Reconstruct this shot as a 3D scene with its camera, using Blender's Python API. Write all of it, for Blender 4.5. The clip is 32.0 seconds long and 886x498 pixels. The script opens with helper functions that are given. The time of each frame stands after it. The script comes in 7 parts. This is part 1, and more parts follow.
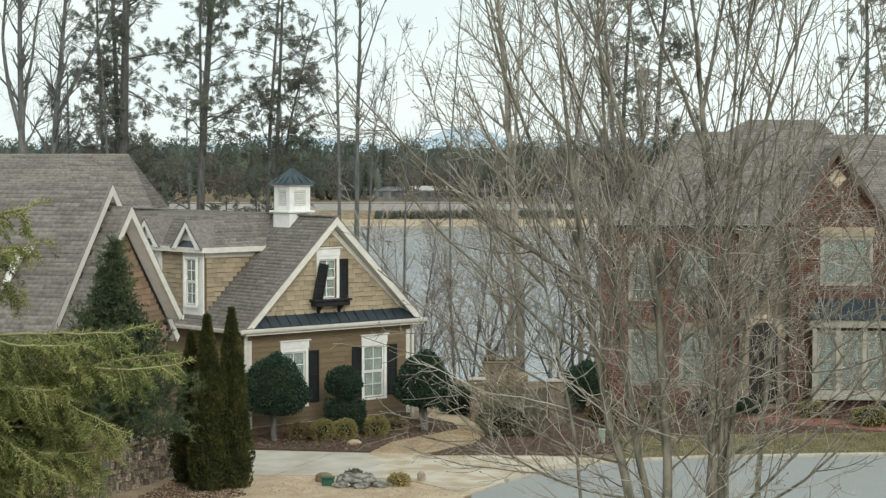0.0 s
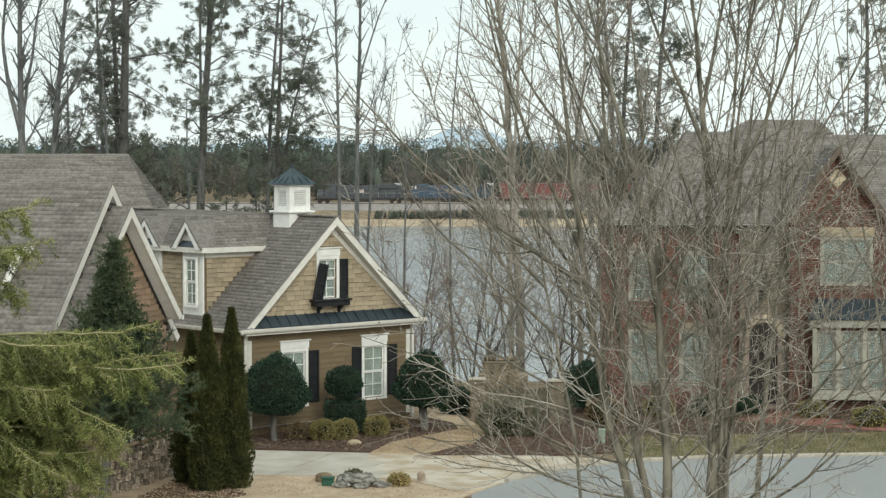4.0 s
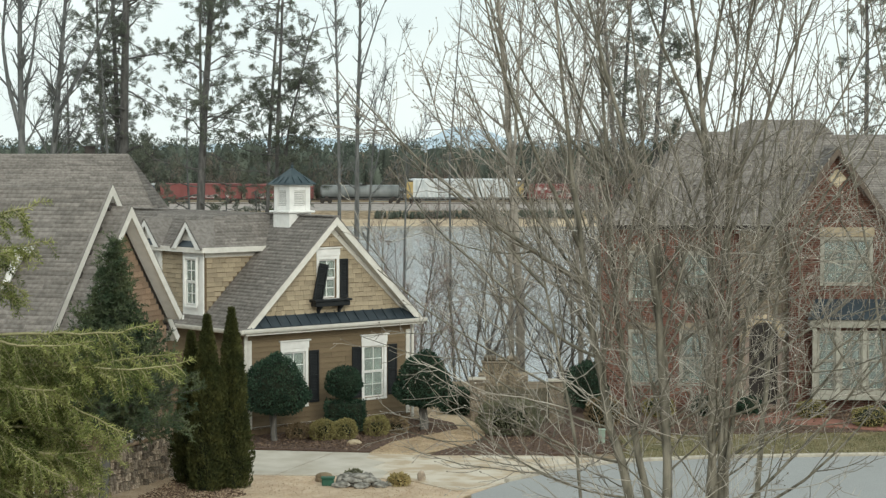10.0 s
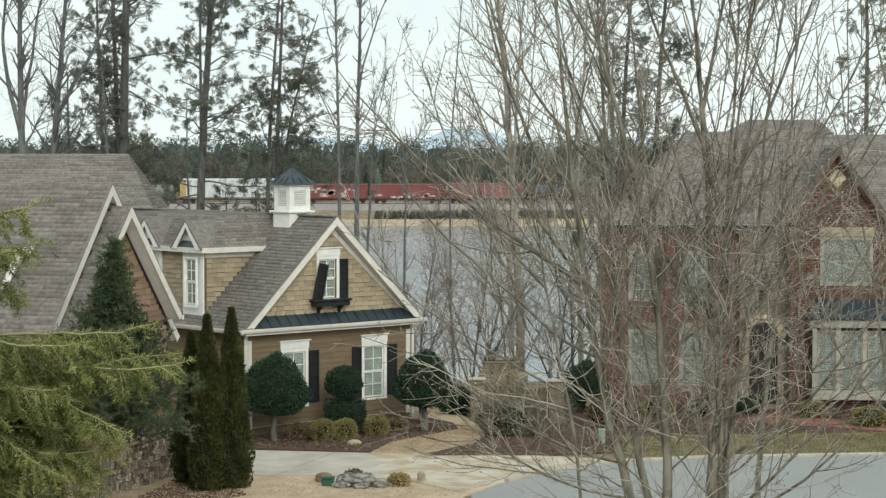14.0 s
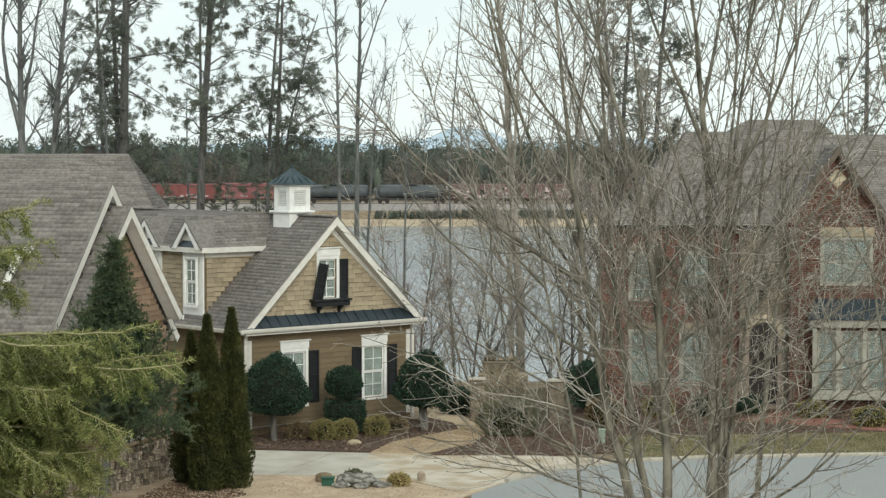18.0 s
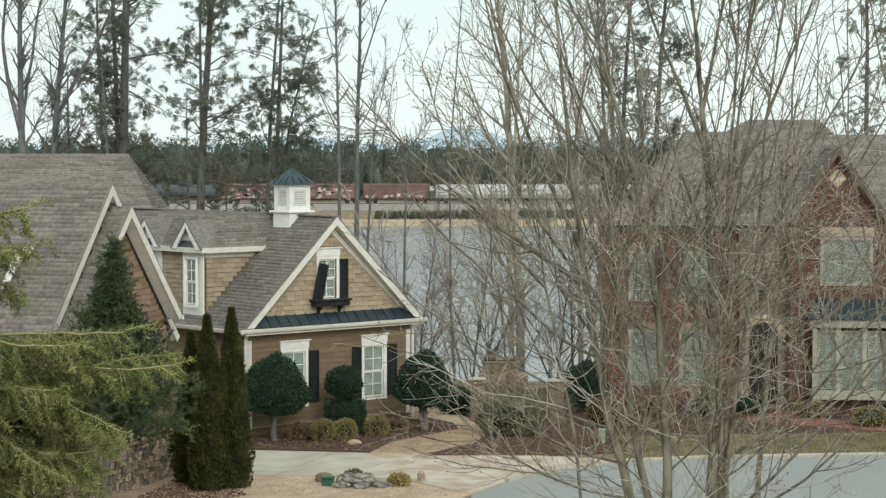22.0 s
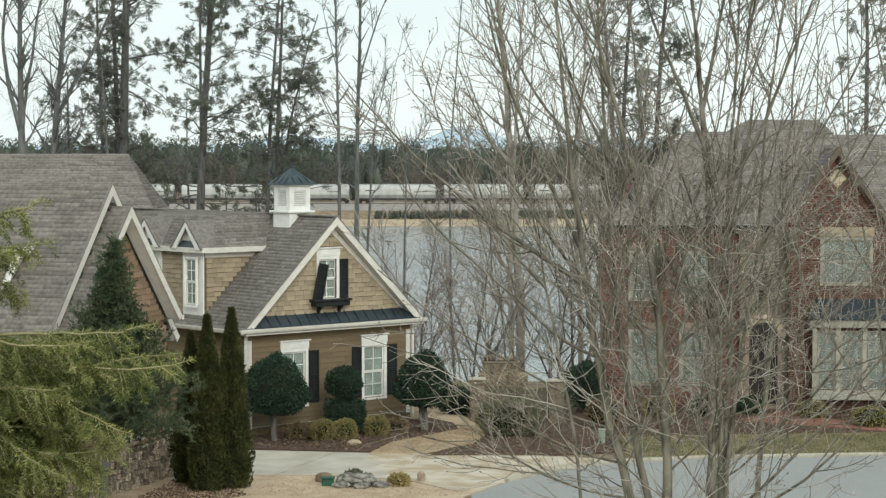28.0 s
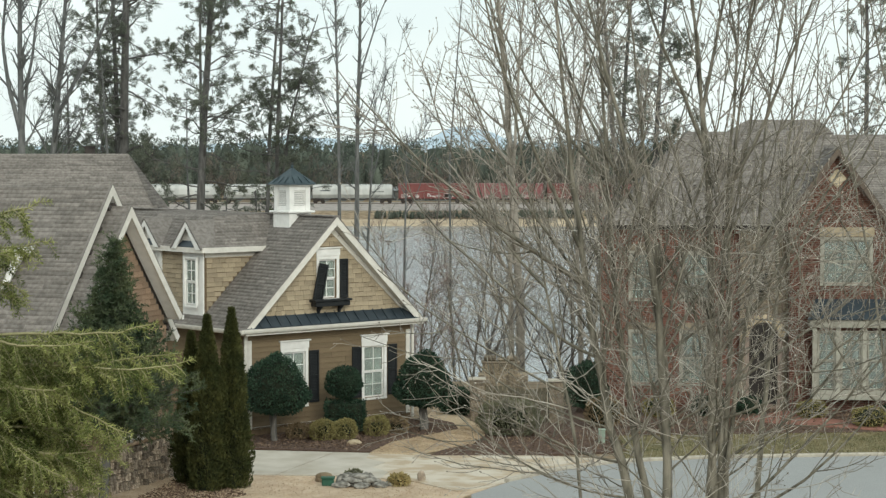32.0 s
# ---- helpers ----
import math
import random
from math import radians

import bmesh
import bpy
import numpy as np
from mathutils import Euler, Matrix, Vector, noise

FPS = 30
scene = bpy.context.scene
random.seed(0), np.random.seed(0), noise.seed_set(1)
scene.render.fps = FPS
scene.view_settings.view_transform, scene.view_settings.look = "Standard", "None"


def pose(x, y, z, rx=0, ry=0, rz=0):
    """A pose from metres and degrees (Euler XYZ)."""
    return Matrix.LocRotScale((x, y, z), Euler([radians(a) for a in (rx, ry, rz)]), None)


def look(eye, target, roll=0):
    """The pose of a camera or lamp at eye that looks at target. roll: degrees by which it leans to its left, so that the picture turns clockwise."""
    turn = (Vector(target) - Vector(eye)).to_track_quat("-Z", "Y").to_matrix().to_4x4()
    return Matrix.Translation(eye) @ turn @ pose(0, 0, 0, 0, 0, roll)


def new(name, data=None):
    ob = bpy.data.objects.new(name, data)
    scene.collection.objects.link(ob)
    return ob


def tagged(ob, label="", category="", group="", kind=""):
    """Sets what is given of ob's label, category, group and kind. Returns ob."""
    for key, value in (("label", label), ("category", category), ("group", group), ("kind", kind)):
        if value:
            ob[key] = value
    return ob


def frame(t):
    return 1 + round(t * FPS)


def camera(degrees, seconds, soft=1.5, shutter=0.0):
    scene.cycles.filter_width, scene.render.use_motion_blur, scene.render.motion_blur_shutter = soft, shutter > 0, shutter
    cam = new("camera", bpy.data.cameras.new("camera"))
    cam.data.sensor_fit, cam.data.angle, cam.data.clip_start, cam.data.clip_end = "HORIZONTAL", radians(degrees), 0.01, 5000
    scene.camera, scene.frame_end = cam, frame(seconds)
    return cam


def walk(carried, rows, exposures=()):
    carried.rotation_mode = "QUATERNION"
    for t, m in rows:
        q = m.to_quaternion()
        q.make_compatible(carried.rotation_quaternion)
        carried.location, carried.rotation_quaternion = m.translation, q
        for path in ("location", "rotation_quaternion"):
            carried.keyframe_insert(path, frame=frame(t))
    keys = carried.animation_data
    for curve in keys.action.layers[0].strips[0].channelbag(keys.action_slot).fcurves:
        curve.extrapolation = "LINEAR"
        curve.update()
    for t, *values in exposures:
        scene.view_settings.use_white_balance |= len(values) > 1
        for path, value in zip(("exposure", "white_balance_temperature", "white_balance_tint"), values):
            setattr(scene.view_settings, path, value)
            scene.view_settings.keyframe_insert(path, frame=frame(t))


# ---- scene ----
cam = camera(24.0, 32.0, soft=1.35)
EYE = (0.0, 0.0, 9.3)
VIEW = pose(*EYE, 90 - 2.81, 0, 0)
walk(cam, [(0.0, VIEW), (32.0, VIEW)], [(0.0, 0.0, 6450, 2), (32.0, 0.0, 6450, 2)])

# ---------------------------------------------------------------- light
world = bpy.data.worlds.new("overcast_sky")
scene.world = world
world.use_nodes = True
wn, wl = world.node_tree.nodes, world.node_tree.links
wn.clear()
w_out = wn.new("ShaderNodeOutputWorld")
w_sky = wn.new("ShaderNodeTexSky")
w_sky.sky_type, w_sky.sun_disc = "NISHITA", False
w_sky.sun_elevation, w_sky.sun_rotation = radians(42), radians(150)
w_sky.air_density, w_sky.dust_density = 1.0, 3.0
w_blue = wn.new("ShaderNodeBackground")
w_blue.inputs["Strength"].default_value = 0.12
w_cloud = wn.new("ShaderNodeBackground")
w_cloud.inputs["Strength"].default_value = 1.2
w_map = wn.new("ShaderNodeMapping")
w_map.inputs["Scale"].default_value = (1.0, 1.0, 3.2)
w_co = wn.new("ShaderNodeTexCoord")
w_noise = wn.new("ShaderNodeTexNoise")
w_noise.inputs["Scale"].default_value = 2.6
w_noise.inputs["Detail"].default_value = 5.0
w_ramp = wn.new("ShaderNodeValToRGB")
w_ramp.color_ramp.elements[0].position, w_ramp.color_ramp.elements[0].color = 0.30, (0.78, 0.85, 0.88, 1)
w_ramp.color_ramp.elements[1].position, w_ramp.color_ramp.elements[1].color = 0.66, (0.97, 1.0, 0.99, 1)
w_mix = wn.new("ShaderNodeMixShader")
w_mix.inputs[0].default_value = 0.86
wl.new(w_co.outputs["Generated"], w_map.inputs["Vector"])
wl.new(w_map.outputs["Vector"], w_noise.inputs["Vector"])
wl.new(w_noise.outputs["Fac"], w_ramp.inputs["Fac"])
wl.new(w_ramp.outputs["Color"], w_cloud.inputs["Color"])
wl.new(w_sky.outputs["Color"], w_blue.inputs["Color"])
wl.new(w_blue.outputs["Background"], w_mix.inputs[1])
wl.new(w_cloud.outputs["Background"], w_mix.inputs[2])
wl.new(w_mix.outputs["Shader"], w_out.inputs["Surface"])

sun_data = bpy.data.lights.new("sun", "SUN")
sun_data.energy, sun_data.angle, sun_data.color = 1.5, radians(25), (1.0, 0.95, 0.88)
sun = new("sun", sun_data)
sun.matrix_world = look((30, -40, 50), (0, 60, 0))


# ---------------------------------------------------------------- materials
def mat(name, c1, c2, scale=4.0, rough=0.8, metal=0.0, bump=0.0, bscale=None, stretch=(1, 1, 1),
        lo=0.35, hi=0.65, broad=0.25, bsize=0.35, island=0.0, each=0.0, spec=0.3, dist=0.02):
    m = bpy.data.materials.new(name)
    m.use_nodes = True
    n, l = m.node_tree.nodes, m.node_tree.links
    b = n["Principled BSDF"]
    b.inputs["Roughness"].default_value = rough
    b.inputs["Metallic"].default_value = metal
    b.inputs["Specular IOR Level"].default_value = spec
    co, mp = n.new("ShaderNodeTexCoord"), n.new("ShaderNodeMapping")
    mp.inputs["Scale"].default_value = stretch
    l.new(co.outputs["Object"], mp.inputs["Vector"])
    nz = n.new("ShaderNodeTexNoise")
    nz.inputs["Scale"].default_value, nz.inputs["Detail"].default_value = scale, 6.0
    l.new(mp.outputs["Vector"], nz.inputs["Vector"])
    rp = n.new("ShaderNodeValToRGB")
    e = rp.color_ramp.elements
    e[0].position, e[0].color = lo, (*c1, 1)
    e[1].position, e[1].color = hi, (*c2, 1)
    l.new(nz.outputs["Fac"], rp.inputs["Fac"])
    last = rp.outputs["Color"]

    def times(fac_socket, low, high):
        mr = n.new("ShaderNodeMapRange")
        mr.inputs["To Min"].default_value, mr.inputs["To Max"].default_value = low, high
        l.new(fac_socket, mr.inputs["Value"])
        mx = n.new("ShaderNodeVectorMath")
        mx.operation = "SCALE"
        l.new(last, mx.inputs[0])
        l.new(mr.outputs["Result"], mx.inputs["Scale"])
        return mx.outputs["Vector"]
    if broad:
        n2 = n.new("ShaderNodeTexNoise")
        n2.inputs["Scale"].default_value, n2.inputs["Detail"].default_value = bsize, 4.0
        l.new(co.outputs["Object"], n2.inputs["Vector"])
        last = times(n2.outputs["Fac"], 1 - broad, 1 + broad)
    if island:
        last = times(n.new("ShaderNodeNewGeometry").outputs["Random Per Island"], 1 - island, 1 + island)
    if each:
        last = times(n.new("ShaderNodeObjectInfo").outputs["Random"], 1 - each, 1 + each)
    l.new(last, b.inputs["Base Color"])
    if bump:
        n3 = n.new("ShaderNodeTexNoise")
        n3.inputs["Scale"].default_value, n3.inputs["Detail"].default_value = bscale or scale * 4, 4.0
        l.new(mp.outputs["Vector"], n3.inputs["Vector"])
        bp = n.new("ShaderNodeBump")
        bp.inputs["Strength"].default_value, bp.inputs["Distance"].default_value = bump, dist
        l.new(n3.outputs["Fac"], bp.inputs["Height"])
        l.new(bp.outputs["Normal"], b.inputs["Normal"])
    return m


def leafy(name, c1, c2, scale=3.0, island=0.35, through_light=0.25, each=0.0):
    m = mat(name, c1, c2, scale=scale, rough=0.75, broad=0.25, bsize=0.8, island=island, each=each, spec=0.2)
    n, l = m.node_tree.nodes, m.node_tree.links
    b = n["Principled BSDF"]
    tr, mx = n.new("ShaderNodeBsdfTranslucent"), n.new("ShaderNodeMixShader")
    mx.inputs[0].default_value = through_light
    l.new(b.inputs["Base Color"].links[0].from_socket, tr.inputs["Color"])
    l.new(b.outputs["BSDF"], mx.inputs[1])
    l.new(tr.outputs["BSDF"], mx.inputs[2])
    l.new(mx.outputs["Shader"], n["Material Output"].inputs["Surface"])
    return m


SIDING = mat("tan_siding", (0.150, 0.110, 0.066), (0.196, 0.148, 0.092), 9, 0.85, bump=0.3, bscale=60, stretch=(1, 1, 6), each=0.10)
SHINGLE_WALL = mat("tan_cedar_shingle", (0.285, 0.23, 0.155), (0.385, 0.32, 0.225), 7, 0.85, bump=0.4, bscale=50, stretch=(5, 5, 1), each=0.17)
SHINGLE_BROWN = mat("brown_cedar_shingle", (0.20, 0.135, 0.09), (0.30, 0.21, 0.145), 7, 0.85, bump=0.4, bscale=50, stretch=(5, 5, 1), each=0.2)
BACKING = mat("siding_backing", (0.13, 0.09, 0.055), (0.17, 0.12, 0.07), 6, 0.9)
TRIM = mat("cream_trim_paint", (0.60, 0.575, 0.52), (0.68, 0.655, 0.60), 5, 0.55, bump=0.05)
WHITE = mat("white_paint", (0.72, 0.71, 0.68), (0.80, 0.79, 0.76), 5, 0.5, bump=0.05, broad=0.1)
ROOF = mat("grey_brown_roof_shingle", (0.160, 0.144, 0.130), (0.242, 0.222, 0.203), 9, 0.95, bump=0.5, bscale=120, broad=0.15, bsize=0.5, island=0.20)
METAL_ROOF = mat("dark_standing_seam_metal", (0.030, 0.042, 0.052), (0.045, 0.060, 0.072), 3, 0.42, metal=0.3, spec=0.5)
SHUTTER = mat("black_shutter_paint", (0.010, 0.012, 0.013), (0.018, 0.020, 0.021), 6, 0.5)
VERDIGRIS = mat("blue_green_metal_cap", (0.035, 0.055, 0.065), (0.055, 0.08, 0.09), 4, 0.5, metal=0.4, spec=0.5)
# Grey fill behind the slats: the cupola's inner shade, set as colour.
LOUVRE_DARK = mat("louvre_shade_fill", (0.12, 0.115, 0.11), (0.16, 0.155, 0.15), 5, 0.8)
BRICK = mat("red_brick", (0.185, 0.085, 0.062), (0.28, 0.135, 0.102), 6, 0.9, bump=0.3, bscale=40, island=0.25, each=0.22)
MORTAR = mat("grey_mortar", (0.22, 0.17, 0.14), (0.30, 0.24, 0.20), 8, 0.95, bump=0.3)
STONE = mat("brown_field_stone", (0.20, 0.155, 0.115), (0.50, 0.42, 0.33), 3, 0.9, bump=0.7, bscale=14, each=0.55, dist=0.04)
STONE_PALE = mat("tan_cut_stone", (0.36, 0.29, 0.19), (0.50, 0.42, 0.30), 4, 0.9, bump=0.5, bscale=16, each=0.20)
CONCRETE = mat("pale_concrete", (0.4, 0.36, 0.295), (0.5, 0.463, 0.4), 1.1, 0.9, bump=0.3, bscale=70, broad=0.12)
ASPHALT = mat("light_worn_asphalt", (0.262, 0.267, 0.262), (0.325, 0.33, 0.32), 30, 0.9, bump=0.3, bscale=150, broad=0.1)
APRON = mat("sand_stained_concrete", (0.4, 0.32, 0.225), (0.53, 0.475, 0.39), 1.3, 0.95, bump=0.4, bscale=50, broad=0.15, lo=0.40, hi=0.60)
CURB = mat("curb_concrete", (0.36, 0.325, 0.265), (0.46, 0.42, 0.35), 6, 0.9, bump=0.3)
MULCH = mat("dark_bark_mulch", (0.075, 0.048, 0.036), (0.15, 0.10, 0.075), 16, 1.0, bump=0.9, bscale=40, dist=0.06)
STRAW = mat("tan_pine_straw_path", (0.40, 0.305, 0.20), (0.53, 0.425, 0.295), 12, 1.0, bump=0.7, bscale=60, broad=0.18)
DORMANT = mat("dormant_tan_grass", (0.43, 0.32, 0.22), (0.55, 0.44, 0.32), 1.6, 1.0, bump=0.5, bscale=60, broad=0.25)
LAWN = mat("winter_lawn", (0.145, 0.138, 0.070), (0.28, 0.24, 0.14), 5, 1.0, bump=0.8, bscale=80, broad=0.25, bsize=0.5)
GROUND = mat("leaf_litter_ground", (0.16, 0.12, 0.075), (0.30, 0.23, 0.15), 0.8, 1.0, bump=0.8, bscale=8, broad=0.3, bsize=0.04)
GRAVEL = mat("grey_rail_gravel", (0.25, 0.225, 0.205), (0.35, 0.315, 0.285), 0.7, 1.0, bump=0.5, bscale=5, broad=0.15, bsize=0.05)
BANK = mat("tan_straw_bank", (0.35, 0.275, 0.185), (0.46, 0.375, 0.265), 0.5, 1.0, bump=0.5, bscale=4, broad=0.2, bsize=0.06)
SHORE = mat("pale_shore_sand", (0.50, 0.42, 0.31), (0.62, 0.54, 0.42), 1.5, 1.0)
BARK = mat("grey_brown_bark", (0.105, 0.098, 0.088), (0.195, 0.182, 0.165), 10, 0.95, bump=0.6, bscale=50, stretch=(1, 1, 0.25), dist=0.03)
BARK_OLIVE = mat("olive_grey_smooth_bark", (0.072, 0.067, 0.051), (0.235, 0.216, 0.172), 9, 0.9, bump=0.6, bscale=45, stretch=(1, 1, 0.35), broad=0.3, bsize=1.6, lo=0.30, hi=0.62)
TWIG = mat("brown_grey_twig", (0.215, 0.195, 0.165), (0.36, 0.33, 0.285), 2, 0.9, island=0.35, broad=0.3, bsize=0.6)
# Lighter copy of TWIG: light on the low branches is put into its colour.
TWIG_PALE = mat("lit_grey_twig", (0.265, 0.245, 0.208), (0.455, 0.425, 0.375), 2, 0.85, island=0.35, broad=0.3, bsize=0.6)
TWIG_RED = mat("reddish_twig", (0.17, 0.115, 0.10), (0.26, 0.19, 0.165), 2, 0.9, island=0.3)
BARK_PINE = mat("pine_bark", (0.072, 0.07, 0.067), (0.135, 0.131, 0.125), 6, 0.95, bump=0.6, bscale=30, stretch=(1, 1, 0.3), dist=0.04)
# Greyed and lightened needles: haze over the lakeside crowns is put in here.
LEAF_PINE = leafy("pine_needles", (0.11, 0.125, 0.098), (0.18, 0.195, 0.15), 0.6)
LEAF_PINE_LIGHT = leafy("yellowish_pine_needles", (0.085, 0.11, 0.035), (0.14, 0.16, 0.06), 0.6)
BARK_LAKE = mat("cool_grey_bark", (0.088, 0.092, 0.092), (0.172, 0.174, 0.17), 6, 0.95, bump=0.5, bscale=30, stretch=(1, 1, 0.3), dist=0.03, island=0.15)
BARK_CEDAR = mat("pale_olive_cedar_shoot", (0.24, 0.22, 0.12), (0.38, 0.35, 0.20), 3, 0.9)
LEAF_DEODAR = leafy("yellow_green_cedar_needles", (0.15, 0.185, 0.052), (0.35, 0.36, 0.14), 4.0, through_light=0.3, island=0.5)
# Dark copy of the cedar needle: shade inside the tree, set as colour.
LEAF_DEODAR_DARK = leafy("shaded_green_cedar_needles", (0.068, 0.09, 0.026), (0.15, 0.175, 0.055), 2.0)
LEAF_CONIFER = leafy("blue_green_conifer_needles", (0.043, 0.071, 0.040), (0.128, 0.150, 0.078), 1.5)
LEAF_HOLLY = leafy("glossy_dark_holly_leaf", (0.018, 0.040, 0.026), (0.044, 0.076, 0.046), 3.0, through_light=0.1)
LEAF_HOLLY.node_tree.nodes["Principled BSDF"].inputs["Roughness"].default_value = 0.78
LEAF_ARBOR = leafy("olive_arborvitae_spray", (0.036, 0.046, 0.016), (0.084, 0.088, 0.030), 2.2, island=0.25)
LEAF_SHRUB = leafy("yellow_green_shrub_leaf", (0.20, 0.175, 0.068), (0.33, 0.285, 0.125), 3.0, island=0.25)
LEAF_OLIVE = leafy("dull_olive_shrub_leaf", (0.13, 0.135, 0.085), (0.22, 0.215, 0.14), 3.0, island=0.2)
LEAF_RUST = leafy("rust_brown_shrub_leaf", (0.17, 0.125, 0.07), (0.27, 0.2, 0.12), 3.0)
# Near-black fill inside crowns: shade between the leaves, painted as a solid.
CORE = mat("inner_shade_fill", (0.012, 0.016, 0.009), (0.02, 0.026, 0.014), 5, 1.0)
# Paler than near foliage: distance haze is mixed into this base colour.
FOREST_HAZED = leafy("far_pine_forest", (0.074, 0.090, 0.074), (0.118, 0.136, 0.108), 0.06)
FOREST_BARE = leafy("far_bare_wood", (0.115, 0.10, 0.084), (0.185, 0.16, 0.135), 0.06, island=0.2)
# Red car paints, desaturated further so the colour carries the distance haze.
RUST = mat("rusty_red_car_paint", (0.155, 0.048, 0.045), (0.21, 0.075, 0.068), 0.6, 0.7, stretch=(1, 1, 0.3), broad=0.2, bsize=0.3)
RUST_OLD = mat("faded_brown_red_car_paint", (0.13, 0.075, 0.068), (0.2, 0.12, 0.11), 0.5, 0.8, stretch=(1, 1, 0.3), broad=0.3, bsize=0.3)
RUST_PINK = mat("faded_pink_red_car_paint", (0.20, 0.075, 0.078), (0.27, 0.115, 0.112), 0.5, 0.8, stretch=(1, 1, 0.3), broad=0.25, bsize=0.3)
GRAFFITI = mat("pale_spray_paint", (0.25, 0.17, 0.16), (0.44, 0.385, 0.37), 2.4, 0.7, each=0.25, lo=0.42, hi=0.58)
CAR_WHITE = mat("white_car_panels", (0.40, 0.425, 0.43), (0.60, 0.61, 0.60), 1.6, 0.55, stretch=(1, 1, 0.25), broad=0.12)
CAR_GREY = mat("pale_grey_hopper_paint", (0.40, 0.405, 0.385), (0.54, 0.54, 0.51), 0.7, 0.65, stretch=(1, 1, 0.2), broad=0.15, bsize=0.4, each=0.07)
CAR_YELLOW = mat("yellow_car_paint", (0.36, 0.26, 0.10), (0.46, 0.34, 0.15), 0.8, 0.6, broad=0.15)
TANK_GREY = mat("weathered_grey_tank", (0.12, 0.13, 0.128), (0.20, 0.21, 0.205), 0.5, 0.5, stretch=(1, 1, 0.4), broad=0.25)
TANK_DARK = mat("dark_blue_black_tank", (0.050, 0.058, 0.062), (0.085, 0.095, 0.10), 0.5, 0.45, stretch=(1, 1, 0.4), broad=0.25)
LOCO_BLUE = mat("dark_blue_engine_paint", (0.040, 0.065, 0.10), (0.065, 0.095, 0.14), 0.6, 0.5, broad=0.2)
LOCO_DARK = mat("dark_grey_engine_paint", (0.05, 0.055, 0.06), (0.085, 0.09, 0.095), 0.6, 0.6, broad=0.2)
IRON = mat("black_running_gear", (0.03, 0.026, 0.023), (0.06, 0.05, 0.045), 2, 0.8)
BALLAST = mat("dark_brown_ballast", (0.10, 0.085, 0.072), (0.17, 0.145, 0.125), 0.8, 1.0, bump=0.5, bscale=6)
RAIL = mat("rail_steel", (0.12, 0.09, 0.07), (0.2, 0.16, 0.13), 2, 0.6, metal=0.6)
DOOR_DARK = mat("dark_stained_door", (0.018, 0.014, 0.012), (0.03, 0.024, 0.02), 4, 0.5)
CURTAIN = mat("pale_curtain", (0.12, 0.138, 0.122), (0.21, 0.232, 0.208), 3, 0.9, stretch=(6, 6, 0.4))
GREEN_PLASTIC = mat("green_plastic", (0.022, 0.075, 0.048), (0.035, 0.11, 0.07), 4, 0.5)
# Added plane behind the brick house panes; its dim colour darkens them.
PANE_BACKING = mat("dim_green_grey_pane_backing", (0.055, 0.066, 0.055), (0.095, 0.106, 0.092), 3, 0.9, stretch=(5, 5, 0.5))
PEDESTAL = mat("grey_green_cabinet_paint", (0.24, 0.30, 0.24), (0.32, 0.38, 0.31), 4, 0.6)
LICHEN = mat("grey_lichen_rock", (0.10, 0.095, 0.082), (0.34, 0.32, 0.28), 7, 0.95, bump=0.8, bscale=18, dist=0.04)
LITTER = leafy("dry_leaf_litter", (0.11, 0.072, 0.05), (0.22, 0.155, 0.11), 2.0, island=0.4, through_light=0.1)
GRASS_DRY = leafy("dry_grass_blade", (0.40, 0.30, 0.20), (0.53, 0.42, 0.29), 2.0, island=0.3)
GRASS_GREEN = leafy("green_grass_blade", (0.13, 0.125, 0.058), (0.27, 0.225, 0.13), 0.8, island=0.3)

glass = bpy.data.materials.new("window_glass")
glass.use_nodes = True
_g = glass.node_tree.nodes["Principled BSDF"]
_g.inputs["Base Color"].default_value = (0.80, 0.87, 0.84, 1)
_g.inputs["Roughness"].default_value = 0.06
_g.inputs["Specular IOR Level"].default_value = 0.6
_g.inputs["Transmission Weight"].default_value = 0.92
GLASS = glass

water_mat = mat("grey_lake_water", (0.10, 0.12, 0.125), (0.12, 0.14, 0.145), 0.05, 0.12, bump=0.35, bscale=0.9, stretch=(1, 2.2, 1), spec=0.5, broad=0.0, dist=0.25)
WATER = water_mat

# Distance haze is given to the hills as blue colour and a faint glow.
hills = bpy.data.materials.new("haze_blue_hills")
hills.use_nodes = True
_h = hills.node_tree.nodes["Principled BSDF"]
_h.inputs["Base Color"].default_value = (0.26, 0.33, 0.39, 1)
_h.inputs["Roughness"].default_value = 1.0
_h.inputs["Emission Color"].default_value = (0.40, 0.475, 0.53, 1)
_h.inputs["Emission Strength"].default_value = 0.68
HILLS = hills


# ---------------------------------------------------------------- mesh helpers
def mesh_np(name, verts, faces, material=None, smooth=False):
    """A mesh from an array of points and a list of arrays of faces, one array for each number of corners."""
    me = bpy.data.meshes.new(name)
    verts = np.asarray(verts, dtype=np.float32)
    me.vertices.add(len(verts))
    me.vertices.foreach_set("co", verts.ravel())
    faces = [np.asarray(f, dtype=np.int32) for f in faces if len(f)]
    loops = np.concatenate([f.ravel() for f in faces])
    counts = np.concatenate([np.full(len(f), f.shape[1], np.int32) for f in faces])
    starts = np.concatenate([[0], np.cumsum(counts)[:-1]]).astype(np.int32)
    me.loops.add(len(loops))
    me.loops.foreach_set("vertex_index", loops)
    me.polygons.add(len(counts))
    me.polygons.foreach_set("loop_start", starts)
    if smooth:
        me.polygons.foreach_set("use_smooth", np.ones(len(counts), dtype=bool))
    me.update(calc_edges=True)
    if material:
        me.materials.append(material)
    return me


